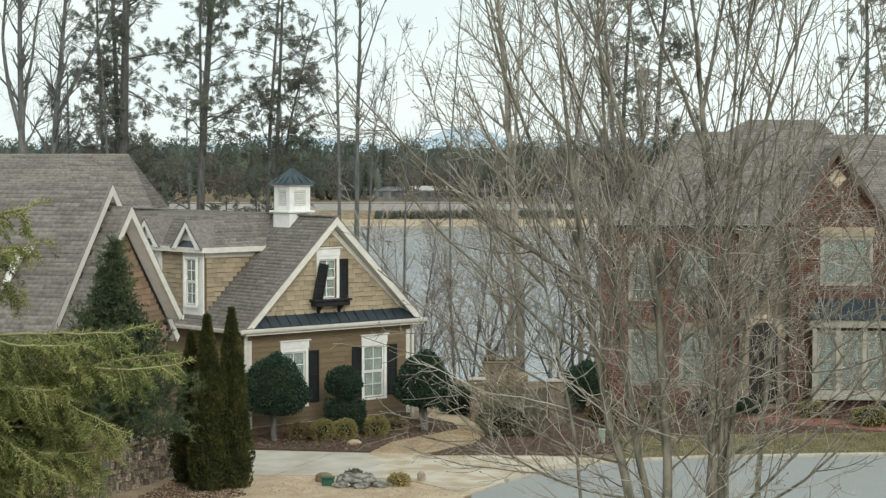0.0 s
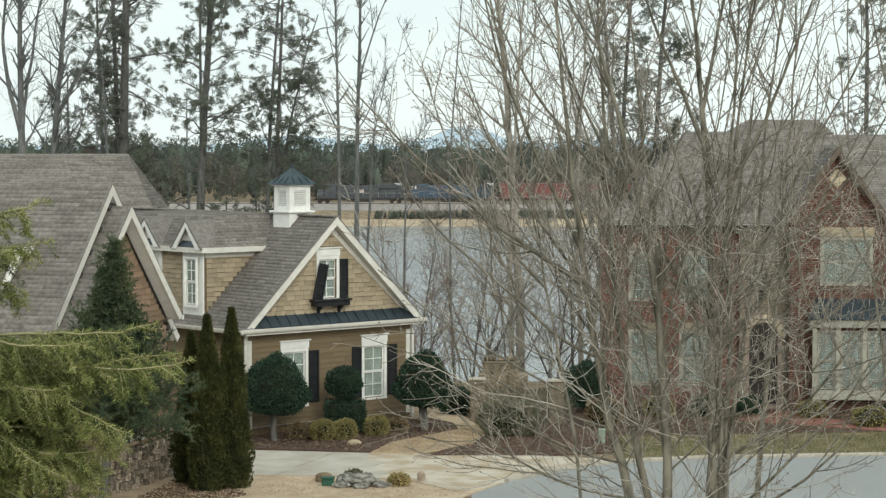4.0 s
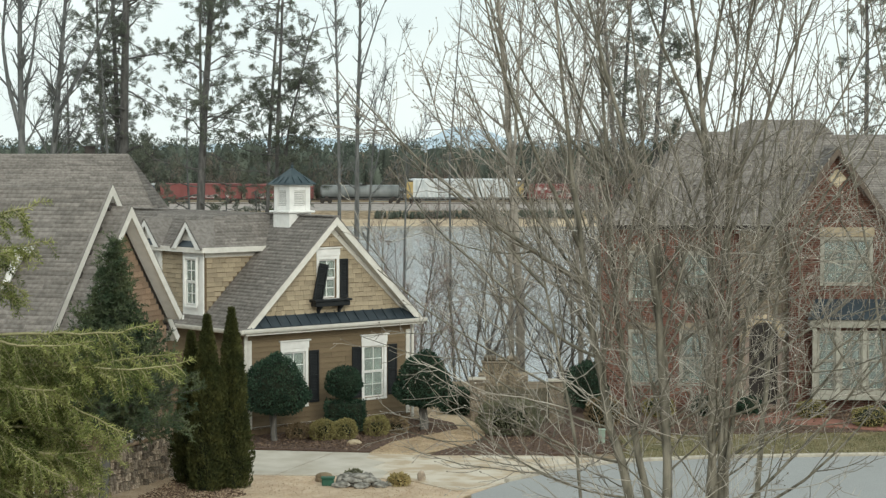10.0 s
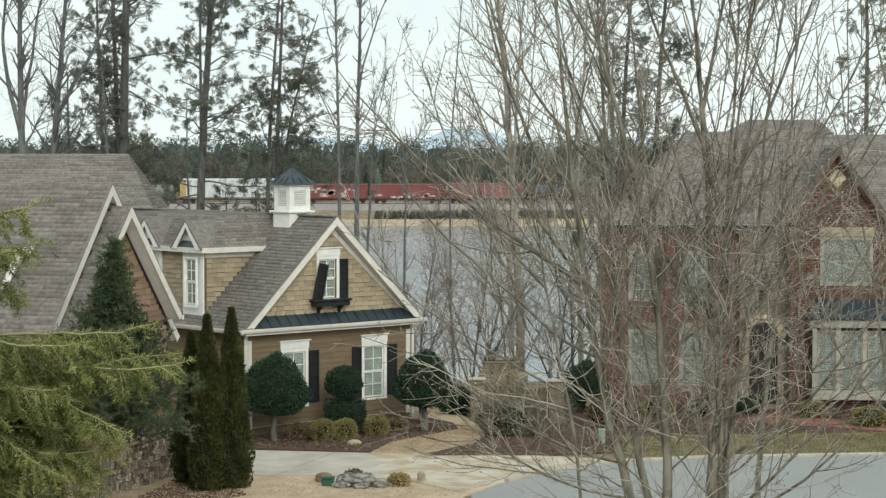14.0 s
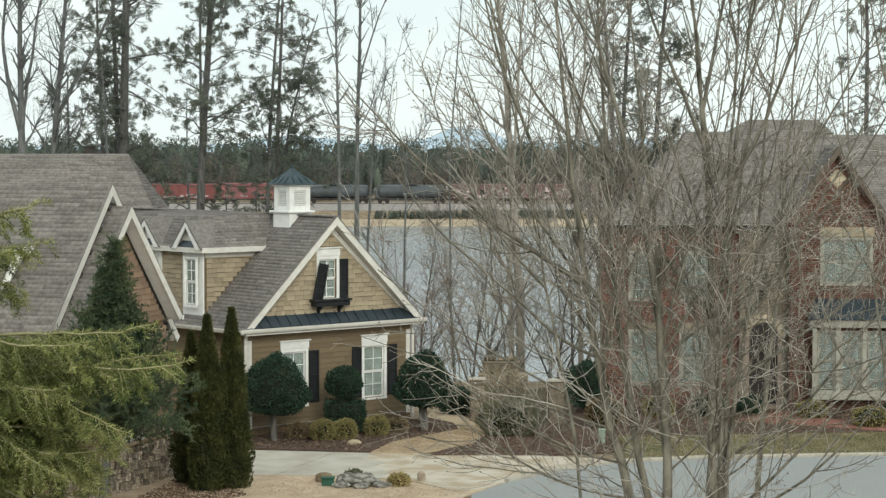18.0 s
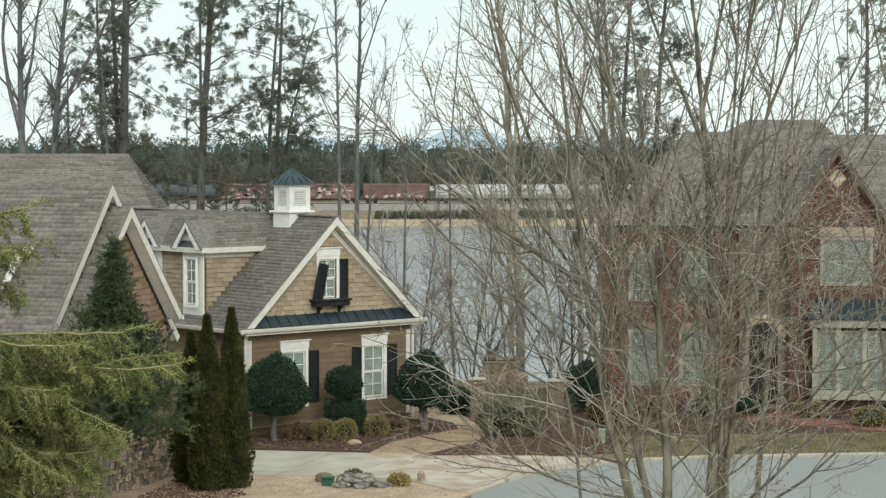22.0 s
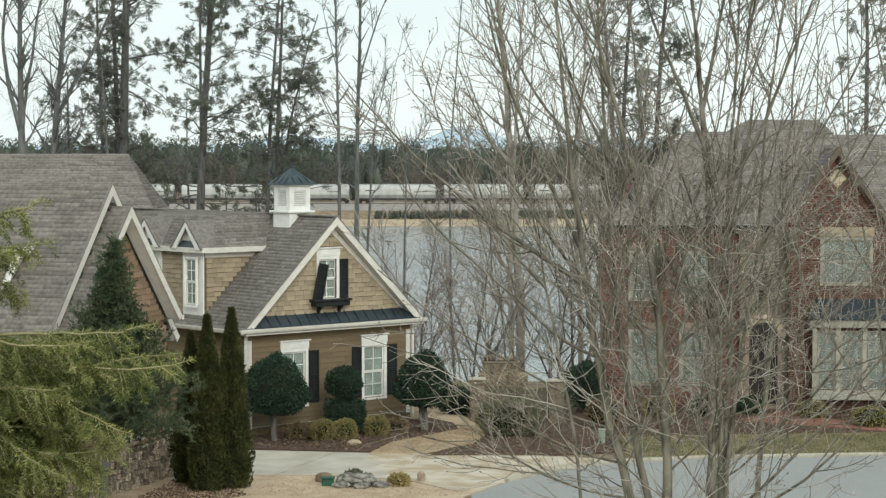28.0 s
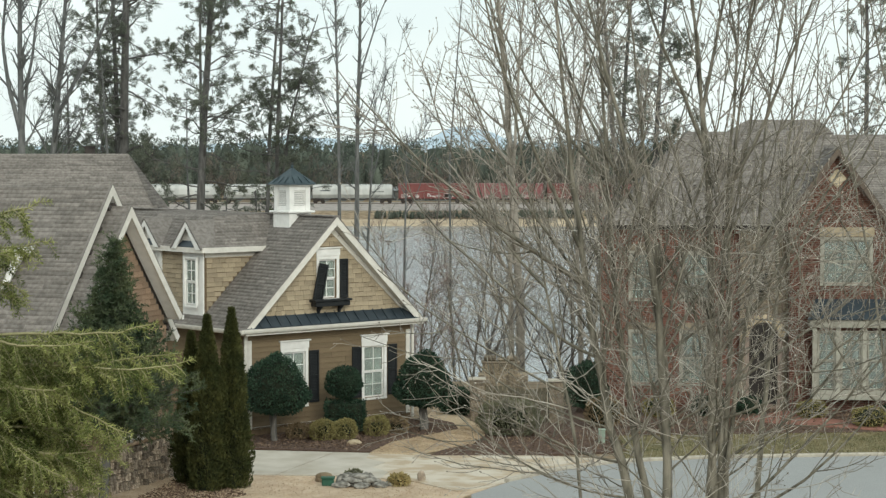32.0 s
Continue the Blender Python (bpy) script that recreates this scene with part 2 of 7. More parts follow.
def part(name, bm, material, parent=None, label="", kind=""):
    """Links a bmesh (or a finished mesh) as one mesh object under its thing."""
    if isinstance(bm, bmesh.types.BMesh):
        me = bpy.data.meshes.new(name)
        bmesh.ops.recalc_face_normals(bm, faces=bm.faces)
        bm.to_mesh(me)
        bm.free()
        me.materials.append(material)
    else:
        me = bm
        if not me.materials:
            me.materials.append(material)
    ob = new(name, me)
    if parent is not None:
        ob.parent = parent
    return tagged(ob, label=label, kind=kind)


def thing(name, m, label, category, group="", kind=""):
    ob = new(name)
    ob.empty_display_size = 0.1
    ob.matrix_basis = m
    return tagged(ob, label, category, group, kind)


def box(bm, x0, x1, y0, y1, z0, z1, bevel=0.0, m=None):
    r = bmesh.ops.create_cube(bm, size=1.0)
    vs = r["verts"]
    for v in vs:
        v.co = Vector((x0 + (v.co.x + 0.5) * (x1 - x0), y0 + (v.co.y + 0.5) * (y1 - y0), z0 + (v.co.z + 0.5) * (z1 - z0)))
    if bevel:
        es = list({e for v in vs for e in v.link_edges})
        out = bmesh.ops.bevel(bm, geom=es, offset=bevel, segments=1, affect="EDGES", profile=0.5)
        vs = list({v for f in out["faces"] for v in f.verts} | {v for v in vs if v.is_valid})
    if m is not None:
        bmesh.ops.transform(bm, matrix=m, verts=vs)
    return vs


def boxed(x0, x1, y0, y1, z0, z1, bevel=0.0, m=None):
    bm = bmesh.new()
    box(bm, x0, x1, y0, y1, z0, z1, bevel, m)
    return bm


def slab(pts, normal, thick):
    """A flat polygon through pts, thickened by thick along normal."""
    bm = bmesh.new()
    n = Vector(normal).normalized() * thick
    lo = [bm.verts.new(Vector(p)) for p in pts]
    hi = [bm.verts.new(Vector(p) + n) for p in pts]
    bm.faces.new(lo)
    bm.faces.new(hi)
    for i in range(len(pts)):
        j = (i + 1) % len(pts)
        bm.faces.new((lo[i], lo[j], hi[j], hi[i]))
    return bm


def lathe(bm, prof, segs=12, m=None, cap=True):
    """A turned form: prof is rows of radius and height."""
    rings = []
    for r, z in prof:
        ring = [bm.verts.new((r * math.cos(2 * math.pi * i / segs), r * math.sin(2 * math.pi * i / segs), z)) for i in range(segs)]
        rings.append(ring)
    for a, b in zip(rings, rings[1:]):
        for i in range(segs):
            j = (i + 1) % segs
            bm.faces.new((a[i], a[j], b[j], b[i]))
    if cap:
        bm.faces.new(list(reversed(rings[0])))
        bm.faces.new(rings[-1])
    if m is not None:
        bmesh.ops.transform(bm, matrix=m, verts=[v for r in rings for v in r])


def tubes(lines, sides_for=lambda r: 5 if r > 0.05 else (4 if r > 0.02 else 3)):
    """Tapered tubes along polylines: rows of (points, radii)."""
    vs, quads, base = [], [], 0
    for pts, rad in lines:
        n = len(pts)
        k = sides_for(rad[0])
        d = np.gradient(pts, axis=0)
        d /= np.linalg.norm(d, axis=1)[:, None] + 1e-9
        ref = np.array([0.0, 0.0, 1.0]) if abs(d[0, 2]) < 0.8 else np.array([1.0, 0.0, 0.0])
        a = np.cross(d, ref)
        a /= np.linalg.norm(a, axis=1)[:, None] + 1e-9
        b = np.cross(d, a)
        ang = np.arange(k) * 2 * np.pi / k
        ring = (pts[:, None, :] + rad[:, None, None] * (np.cos(ang)[None, :, None] * a[:, None, :] + np.sin(ang)[None, :, None] * b[:, None, :]))
        vs.append(ring.reshape(-1, 3))
        i, j = np.meshgrid(np.arange(n - 1), np.arange(k), indexing="ij")
        q = np.stack([i * k + j, i * k + (j + 1) % k, (i + 1) * k + (j + 1) % k, (i + 1) * k + j], axis=-1).reshape(-1, 4)
        quads.append(q + base)
        base += n * k
    return np.concatenate(vs), [np.concatenate(quads)]


def blades(rng, pts, dirs, length, width, spread=0.5):
    """Leaf blades: one folded lozenge of four corners for each point, along its direction."""
    pts, dirs = np.asarray(pts, float), np.asarray(dirs, float)
    n = len(pts)
    d = dirs + rng.normal(0, spread, (n, 3))
    d /= np.linalg.norm(d, axis=1)[:, None] + 1e-9
    r = rng.normal(0, 1, (n, 3))
    s = np.cross(d, r)
    s /= np.linalg.norm(s, axis=1)[:, None] + 1e-9
    up = np.cross(s, d)
    ln = length * rng.uniform(0.6, 1.3, n)[:, None]
    wd = width * rng.uniform(0.7, 1.2, n)[:, None]
    v = np.stack([pts, pts + d * ln * 0.5 + s * wd * 0.5 + up * wd * 0.15, pts + d * ln, pts + d * ln * 0.5 - s * wd * 0.5 + up * wd * 0.15], axis=1)
    return v.reshape(-1, 3), [np.arange(4 * n).reshape(n, 4)]


def bend_line(rng, start, d, length, r0, r1, segs, wobble, lift):
    """A wandering, tapering shoot; lift pulls it up (or down)."""
    pts, p, d = [np.array(start, float)], np.array(start, float), np.array(d, float)
    d /= np.linalg.norm(d)
    step = length / segs
    for i in range(segs):
        d = d + rng.normal(0, wobble, 3) + np.array([0, 0, lift])
        d /= np.linalg.norm(d)
        p = p + d * step
        pts.append(p)
    return np.array(pts), np.linspace(r0, r1, segs + 1)


def sprout(rng, parents, count, length, angle, ratio, segs, wobble, lift, lo=0.25, hi=1.0, rmin=0.0, shrink=0.5, close=0.0):
    """Side shoots along the lines in parents, count to each metre."""
    out = []
    for pts, rad in parents:
        seg = np.linalg.norm(np.diff(pts, axis=0), axis=1)
        total = seg.sum()
        k = rng.poisson(count * total * (hi - lo)) if count * total < 30 else int(count * total * (hi - lo))
        for _ in range(k):
            f = rng.uniform(lo, hi)
            x = f * (len(pts) - 1)
            i = min(int(x), len(pts) - 2)
            w = x - i
            p = pts[i] * (1 - w) + pts[i + 1] * w
            r = rad[i] * (1 - w) + rad[i + 1] * w
            d = pts[i + 1] - pts[i]
            d = d / (np.linalg.norm(d) + 1e-9)
            side = np.cross(d, rng.normal(0, 1, 3))
            side /= np.linalg.norm(side) + 1e-9
            a = math.radians(rng.normal(angle * (1 + close * (0.5 - f)), angle * 0.2))
            nd = d * math.cos(a) + side * math.sin(a)
            ln = length * rng.uniform(0.5, 1.25) * (1 - shrink * f)
            rr = max(r * ratio, rmin)
            out.append(bend_line(rng, p, nd, ln, rr, max(rr * 0.3, rmin * 0.6), segs, wobble, lift))
    return out


def tree_of(name, m, groups, label, category="tree", group=""):
    """A tree from named groups of lines or leaf arrays, each one part: (part, (verts, faces), material)."""
    t = thing(name, m, label, category, group)
    for pn, what, mt in groups:
        if pn in ("trunk", "stem", "limb"):
            for line in what:
                v, f = tubes([line], (lambda r: 8) if pn != "limb" else (lambda r: 6 if r > 0.04 else 4))
                part(pn, mesh_np(pn, v, f, mt, True), mt, t)
        else:
            part(pn, mesh_np(pn, *what, mt), mt, t, kind="stuff")
    return t


# ---------------------------------------------------------------- ground, water, distance
def smooth_step(a, b, x):
    t = np.clip((x - a) / (b - a), 0, 1)
    return t * t * (3 - 2 * t)


def ground_height(x, y):
    wav = 5 * np.sin(x * 0.05) + 3 * np.sin(x * 0.13 + 1)
    z = -9.2 * smooth_step(84, 158, y + wav * smooth_step(95, 130, y))
    z = z - 0.9 * smooth_step(73, 85, y) * (1 - smooth_step(100, 125, y))
    far = y + 1.2 * np.sin(x * 0.04)
    z = z + 2.6 * smooth_step(432, 452, far) + 1.5 * smooth_step(455, 466, far) + 0.9 * smooth_step(466, 482, far)
    z = z + 1.0 * smooth_step(520, 900, y)
    return z


gx = np.unique(np.concatenate([np.linspace(-2600, -150, 14), np.linspace(-150, 150, 76), np.linspace(150, 2600, 14)]))
gy = np.unique(np.concatenate([np.linspace(-60, 84, 13), np.linspace(84, 165, 28), np.linspace(165, 425, 10), np.linspace(425, 530, 50), np.linspace(530, 4900, 24)]))
GX, GY = np.meshgrid(gx, gy, indexing="ij")
GZ = ground_height(GX, GY)
gi, gj = np.meshgrid(np.arange(len(gx) - 1), np.arange(len(gy) - 1), indexing="ij")
gw = len(gy)
gq = np.stack([gi * gw + gj, (gi + 1) * gw + gj, (gi + 1) * gw + gj + 1, gi * gw + gj + 1], -1).reshape(-1, 4)
ground = new("ground", mesh_np("ground", np.stack([GX, GY, GZ], -1).reshape(-1, 3), [gq], GROUND, True))
tagged(ground, "brown leaf-littered ground sloping down to the lake", "ground", kind="structure")


def sheet(name, pts, z, material, label, thick=0.05, kind="structure", category="ground"):
    ob = part(name, slab([(x, y, z - thick) for x, y in pts], (0, 0, 1), thick), material)
    return tagged(ob, label, category, kind=kind)


def band(name, x0, x1, y0, y1, material, label, up=0.03, n=60, rows=6, wave=0.0):
    """A strip that lies on the sloping ground."""
    xs, ts = np.linspace(x0, x1, n), np.linspace(0, 1, rows)
    X, T = np.meshgrid(xs, ts, indexing="ij")
    Y = y0 + (y1 - y0) * T + wave * np.sin(X * 0.09) * (1 - T)
    Z = ground_height(X, Y) + up
    i, j = np.meshgrid(np.arange(n - 1), np.arange(rows - 1), indexing="ij")
    q = np.stack([i * rows + j, (i + 1) * rows + j, (i + 1) * rows + j + 1, i * rows + j + 1], -1).reshape(-1, 4)
    ob = new(name, mesh_np(name, np.stack([X, Y, Z], -1).reshape(-1, 3), [q], material, True))
    return tagged(ob, label, "ground", kind="structure")


water = part("water", slab([(-400, 120, -8.6), (400, 120, -8.6), (400, 448, -8.6), (-400, 448, -8.6)], (0, 0, 1), 1.0), WATER)
tagged(water, "grey rippled lake water under an overcast sky", "lake", kind="structure")
band("far_bank", -220, 260, 439.5, 455, BANK, "tan straw-covered bank of the lake", 0.04, 80, 8)
band("shoreline", 20, 130, 438.4, 441, SHORE, "pale sand at the water's edge", 0.09, 50, 4)
band("rail_bed", -420, 520, 468, 505, GRAVEL, "pale grey gravel bed beside the railway", 0.06, 90, 8)

hill_x = np.linspace(-1100, 1300, 90)
hill_h = 12 + 36 * np.exp(-((hill_x - 64) / 72) ** 2) + 15 * np.exp(-((hill_x + 5) / 55) ** 2) + 22 * np.exp(-((hill_x + 330) / 120) ** 2) + 14 * np.exp(-((hill_x - 420) / 260) ** 2) + 2.5 * np.sin(hill_x * 0.07)
hv = np.concatenate([np.stack([hill_x, np.full(90, 4700.0), np.full(90, -30.0)], 1), np.stack([hill_x, np.full(90, 4700.0), hill_h], 1),
                     np.stack([hill_x, np.full(90, 4850.0), np.full(90, -30.0)], 1)])
hq = np.concatenate([np.stack([np.arange(89), np.arange(1, 90), np.arange(91, 180), np.arange(90, 179)], 1),
                     np.stack([np.arange(90, 179), np.arange(91, 180), np.arange(181, 270), np.arange(180, 269)], 1)])
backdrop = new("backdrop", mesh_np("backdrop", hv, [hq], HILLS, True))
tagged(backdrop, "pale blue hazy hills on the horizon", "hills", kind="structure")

# near ground, all on the level of the houses
sheet("grass_verge", [(-16, 44), (-2.2, 44), (0.6, 55.0), (1.6, 57.0), (-0.6, 58.2), (-3.2, 58.4), (-8.0, 58.8), (-16, 59)], 0.03, DORMANT, "dormant tan lawn beside the driveway")
sheet("driveway", [(-9.5, 58.7), (-4.70, 58.45), (-3.29, 62.78), (-3.9, 62.9), (-9.5, 63.8)], 0.06, CONCRETE, "pale concrete driveway slab before the tan house")
sheet("driveway", [(-4.66, 58.45), (-3.0, 58.3), (-1.75, 57.8), (-1.55, 58.9), (-2.05, 59.8), (-1.7, 60.7), (-2.3, 61.6), (-2.2, 62.6), (-3.25, 62.77)], 0.06, CONCRETE, "pale concrete driveway slab with a worn edge")
sheet("driveway_apron", [(-1.74, 57.8), (-0.8, 57.3), (0.4, 55.6), (1.2, 56.2), (2.2, 58.0), (3.6, 59.6), (5.3, 61.2), (2.6, 62.2), (0.3, 62.3), (-2.19, 62.6), (-2.29, 61.6), (-1.69, 60.7), (-2.04, 59.8), (-1.54, 58.9)], 0.058, APRON, "sand-stained concrete apron between driveway and street")
sheet("mulch_bed", [(-6.6, 63.5), (-3.9, 62.95), (-2.2, 62.65), (-1.65, 64.7), (-0.4, 66.5), (0.5, 67.8), (0.35, 69.2), (-0.5, 70.6), (-6.6, 66.6)], 0.10, MULCH, "dark bark mulch bed before the tan house", 0.1)
sheet("straw_path", [(-2.2, 62.55), (-0.9, 62.2), (-0.1, 63.2), (0.9, 64.5), (1.35, 66.3), (1.2, 68.6), (0.7, 71.2), (-0.4, 72.2), (-0.6, 70.7), (0.32, 69.3), (0.52, 67.8), (-0.4, 66.6), (-1.6, 64.8)], 0.08, STRAW, "curving tan pine-straw path")
sheet("mulch_bed_far", [(-0.4, 62.1), (2.6, 62.1), (5.6, 63.0), (5.6, 74.0), (1.3, 74.0), (1.4, 67.2), (0.95, 64.5), (-0.05, 63.1)], 0.07, MULCH, "dark mulch bed by the stone gate", 0.1)
sheet("road", [(0.75, 40), (0.75, 55.0), (1.85, 57.1), (3.5, 59.2), (5.2, 60.55), (7.8, 61.3), (13.2, 61.9), (26, 62.4), (26, 40)], 0.075, ASPHALT, "light grey worn asphalt street", 0.07, category="road")
sheet("lawn", [(5.2, 61.0), (7.8, 61.7), (13.2, 62.3), (26, 62.8), (26, 70.0), (14, 67.2), (8, 66.6), (5.4, 66.4)], 0.05, LAWN, "thin winter lawn with tan patches")
sheet("brick_walk", [(10.0, 70.2), (11.4, 69.0), (15.4, 66.9), (16.0, 68.0), (13.2, 70.2), (12.0, 72.6)], 0.09, BRICK, "reddish brick walk to the front door")
sheet("mulch_border", [(5.6, 66.5), (8, 66.7), (14, 67.3), (26, 70.2), (26, 76), (5.6, 76)], 0.06, MULCH, "dark mulch border before the brick house")

# kerb in short lengths
kerb_line = [(1.75, 57.15), (2.6, 58.25), (3.45, 59.3), (4.3, 60.05), (5.15, 60.65), (6.5, 61.05), (7.8, 61.42), (10.5, 61.75), (13.2, 62.02), (17.0, 62.2), (21.0, 62.4), (25.5, 62.55)]
kerb = thing("kerb", pose(0, 0, 0), "pale worn concrete kerb along the street", "kerb", kind="structure")
for (ax, ay), (bx, by) in zip(kerb_line, kerb_line[1:]):
    ln = math.hypot(bx - ax, by - ay)
    ob = part("kerb_stone", boxed(0.01, ln - 0.01, -0.10, 0.10, 0.0, 0.16, 0.025), CURB, kerb)
    ob.matrix_basis = pose(ax, ay, 0.0, 0, 0, math.degrees(math.atan2(by - ay, bx - ax)))


# ---------------------------------------------------------------- house helpers
def holed(x0, x1, z0, z1, holes, y0, y1):
    """A wall slab in the plane of x and z with rectangular holes right through it."""
    bm = bmesh.new()
    xs = sorted({x0, x1, *[h[0] for h in holes], *[h[1] for h in holes]})
    for a, b in zip(xs, xs[1:]):
        cut = sorted((h[2], h[3]) for h in holes if h[0] <= a + 1e-6 and h[1] >= b - 1e-6)
        z = z0
        for lo, hi in cut:
            if lo > z:
                box(bm, a, b, y0, y1, z, lo)
            z = hi
        if z < z1:
            box(bm, a, b, y0, y1, z, z1)
    bmesh.ops.remove_doubles(bm, verts=bm.verts, dist=0.0005)
    return bm


def spans(x0, x1, zlo, zhi, holes):
    """The stretches of a course that run clear of the holes."""
    out = [(x0, x1)]
    for h in holes:
        if h[2] < zhi - 0.02 and h[3] > zlo + 0.02:
            nxt = []
            for a, b in out:
                if h[0] > a:
                    nxt.append((a, min(b, h[0])))
                if h[1] < b:
                    nxt.append((max(a, h[1]), b))
            out = [(a, b) for a, b in nxt if b - a > 0.03]
    return out


def unit_board(name, material):
    """One wedge-shaped board of 1 x 1 x 1 that pieces share and scale."""
    bm = bmesh.new()
    v = [bm.verts.new(p) for p in ((0, 0, 0), (1, 0, 0), (1, 0, 1), (0, 0, 1), (0, -1, 0), (1, -1, 0), (1, -0.25, 1), (0, -0.25, 1))]
    for f in ((0, 1, 2, 3), (4, 5, 6, 7), (0, 1, 5, 4), (3, 2, 6, 7), (0, 3, 7, 4), (1, 2, 6, 5)):
        bm.faces.new([v[i] for i in f])
    me = bpy.data.meshes.new(name)
    bmesh.ops.recalc_face_normals(bm, faces=bm.faces)
    bm.to_mesh(me)
    bm.free()
    me.materials.append(material)
    return me


BOARD, SHAKE, SHAKE_BROWN = unit_board("board", SIDING), unit_board("shingle", SHINGLE_WALL), unit_board("shingle", SHINGLE_BROWN)


def piece(name, me, parent, m, sx, sy, sz):
    ob = new(name, me)
    ob.parent = parent
    ob.matrix_basis = m @ Matrix.Diagonal((sx, sy, sz, 1))
    return ob


def tabs(e0, e1, e2, poly, expo=0.145, wide=0.5, rng=None, lift=0.009):
    """Overlapping roof shingles on a convex slope: e0 its origin, e1 along the eave, e2 up the slope, poly its corners in those axes."""
    rng = rng or np.random.default_rng(5)
    e0, e1, e2 = (np.array(e, float) for e in (e0, e1, e2))
    nn = np.cross(e1, e2)
    nn = nn / np.linalg.norm(nn)
    if nn[2] < 0:
        nn = -nn
    P = np.array(poly, float)
    vmin, vmax = P[:, 1].min(), P[:, 1].max()
    V = []

    def across(v):
        xs = []
        for a, b in zip(P, np.roll(P, -1, 0)):
            if (a[1] - v) * (b[1] - v) <= 0 and abs(a[1] - b[1]) > 1e-9:
                xs.append(a[0] + (b[0] - a[0]) * (v - a[1]) / (b[1] - a[1]))
        return (min(xs), max(xs)) if len(xs) > 1 else None
    v = vmin
    while v < vmax - 0.02:
        hi = min(v + expo, vmax)
        r0, r1 = across(v + 0.004), across(hi - 0.004)
        if r0 and r1:
            L = max(r0[1] - r0[0], 0.01)
            k = max(1, int(L / wide))
            cuts = np.concatenate([[0], (np.arange(1, k) + rng.uniform(-0.35, 0.35, max(k - 1, 0))) / k, [1]])
            for a, b in zip(cuts, cuts[1:]):
                h = lift * rng.uniform(0.6, 1.5)
                p = [(r0[0] + a * L, v, 0.0), (r0[0] + b * L, v, 0.0), (r0[0] + b * L, v, h), (r0[0] + a * L, v, h),
                     (r1[0] + a * (r1[1] - r1[0]), hi, 0.003), (r1[0] + b * (r1[1] - r1[0]), hi, 0.003)]
                V.append([e0 + e1 * q[0] + e2 * q[1] + nn * q[2] for q in p])
        v = hi
    V = np.array(V)
    b = np.arange(len(V))[:, None] * 6
    return V.reshape(-1, 3), [np.concatenate([b + np.array([[0, 1, 2, 3]]), b + np.array([[3, 2, 5, 4]])])]


def slope(parent, corners, thick=0.12, material=ROOF, name="roof", wide=0.5, seed=1):
    """A roof slope from its corners, the first two along the eave, with its shingles."""
    c = [np.array(p, float) for p in corners]
    e1 = c[1] - c[0]
    e1 /= np.linalg.norm(e1)
    n = np.cross(e1, c[2] - c[0])
    n /= np.linalg.norm(n)
    if n[2] < 0:
        n = -n
    e2 = np.cross(n, e1)
    if e2[2] < 0:
        e2 = -e2
    ob = part(name, slab([tuple(p) for p in c], tuple(-n), thick), material, parent)
    poly = [((p - c[0]) @ e1, (p - c[0]) @ e2) for p in c]
    v, f = tabs(c[0] + n * 0.002, e1, e2, poly, wide=wide, rng=np.random.default_rng(seed))
    part("roof_shingles", mesh_np("roof_shingles", v, f, material), material, ob, kind="stuff")
    return ob


def window(parent, m, w, h, rows=2, cols=2, header=True, wall=0.16, head_h=0.24, glass_mat=None, double=True, trim=0.11, blind=0.115, paint=None, drape=None):
    """A sash window in its casing. Origin: middle of the sill, in the wall's face; the face looks along -y."""
    paint = paint or WHITE
    ob = part("window", boxed(-w / 2 - trim, w / 2 + trim, -0.05, 0.0, -0.09, -0.02, 0.008), paint, parent)
    ob.matrix_basis = m
    for s in (-1, 1):
        part("casing", boxed(s * w / 2 if s > 0 else -w / 2 - trim, w / 2 + trim if s > 0 else -w / 2, -0.035, 0.05, -0.02, h, 0.006), paint, ob)
    part("casing", boxed(-w / 2 - trim, w / 2 + trim, -0.036, 0.05, h + 0.001, h + trim, 0.006), paint, ob)
    if header:
        part("header", boxed(-w / 2 - trim - 0.02, w / 2 + trim + 0.02, -0.055, 0.0, h + trim + 0.002, h + trim + head_h, 0.006), paint, ob)
        part("cap", boxed(-w / 2 - trim - 0.07, w / 2 + trim + 0.07, -0.11, 0.0, h + trim + head_h + 0.002, h + trim + head_h + 0.05, 0.01), paint, ob)
    halves = ((0.0, h / 2), (h / 2, h)) if double else ((0.0, h),)
    for k, (a, b) in enumerate(halves):
        y = 0.05 if k == 0 else 0.025
        bm = bmesh.new()
        fr = 0.045
        box(bm, -w / 2, -w / 2 + fr, y, y + 0.035, a, b)
        box(bm, w / 2 - fr, w / 2, y, y + 0.035, a, b)
        box(bm, -w / 2 + fr, w / 2 - fr, y, y + 0.035, a, a + fr)
        box(bm, -w / 2 + fr, w / 2 - fr, y, y + 0.035, b - fr, b)
        for i in range(1, cols):
            x = -w / 2 + fr + (w - 2 * fr) * i / cols
            box(bm, x - 0.011, x + 0.011, y + 0.004, y + 0.03, a + fr, b - fr)
        for j in range(1, rows):
            z = a + fr + (b - a - 2 * fr) * j / rows
            box(bm, -w / 2 + fr, w / 2 - fr, y + 0.005, y + 0.029, z - 0.011, z + 0.011)
        part("sash", bm, paint, ob)
        pn = part("pane", boxed(-w / 2 + fr, w / 2 - fr, y + 0.015, y + 0.02, a + fr, b - fr), glass_mat or GLASS, ob)
        pn.visible_shadow = False
    part("curtain", boxed(-w / 2 + 0.02, w / 2 - 0.02, blind, blind + 0.008, 0.02, h - 0.02), drape or CURTAIN, ob)
    return ob


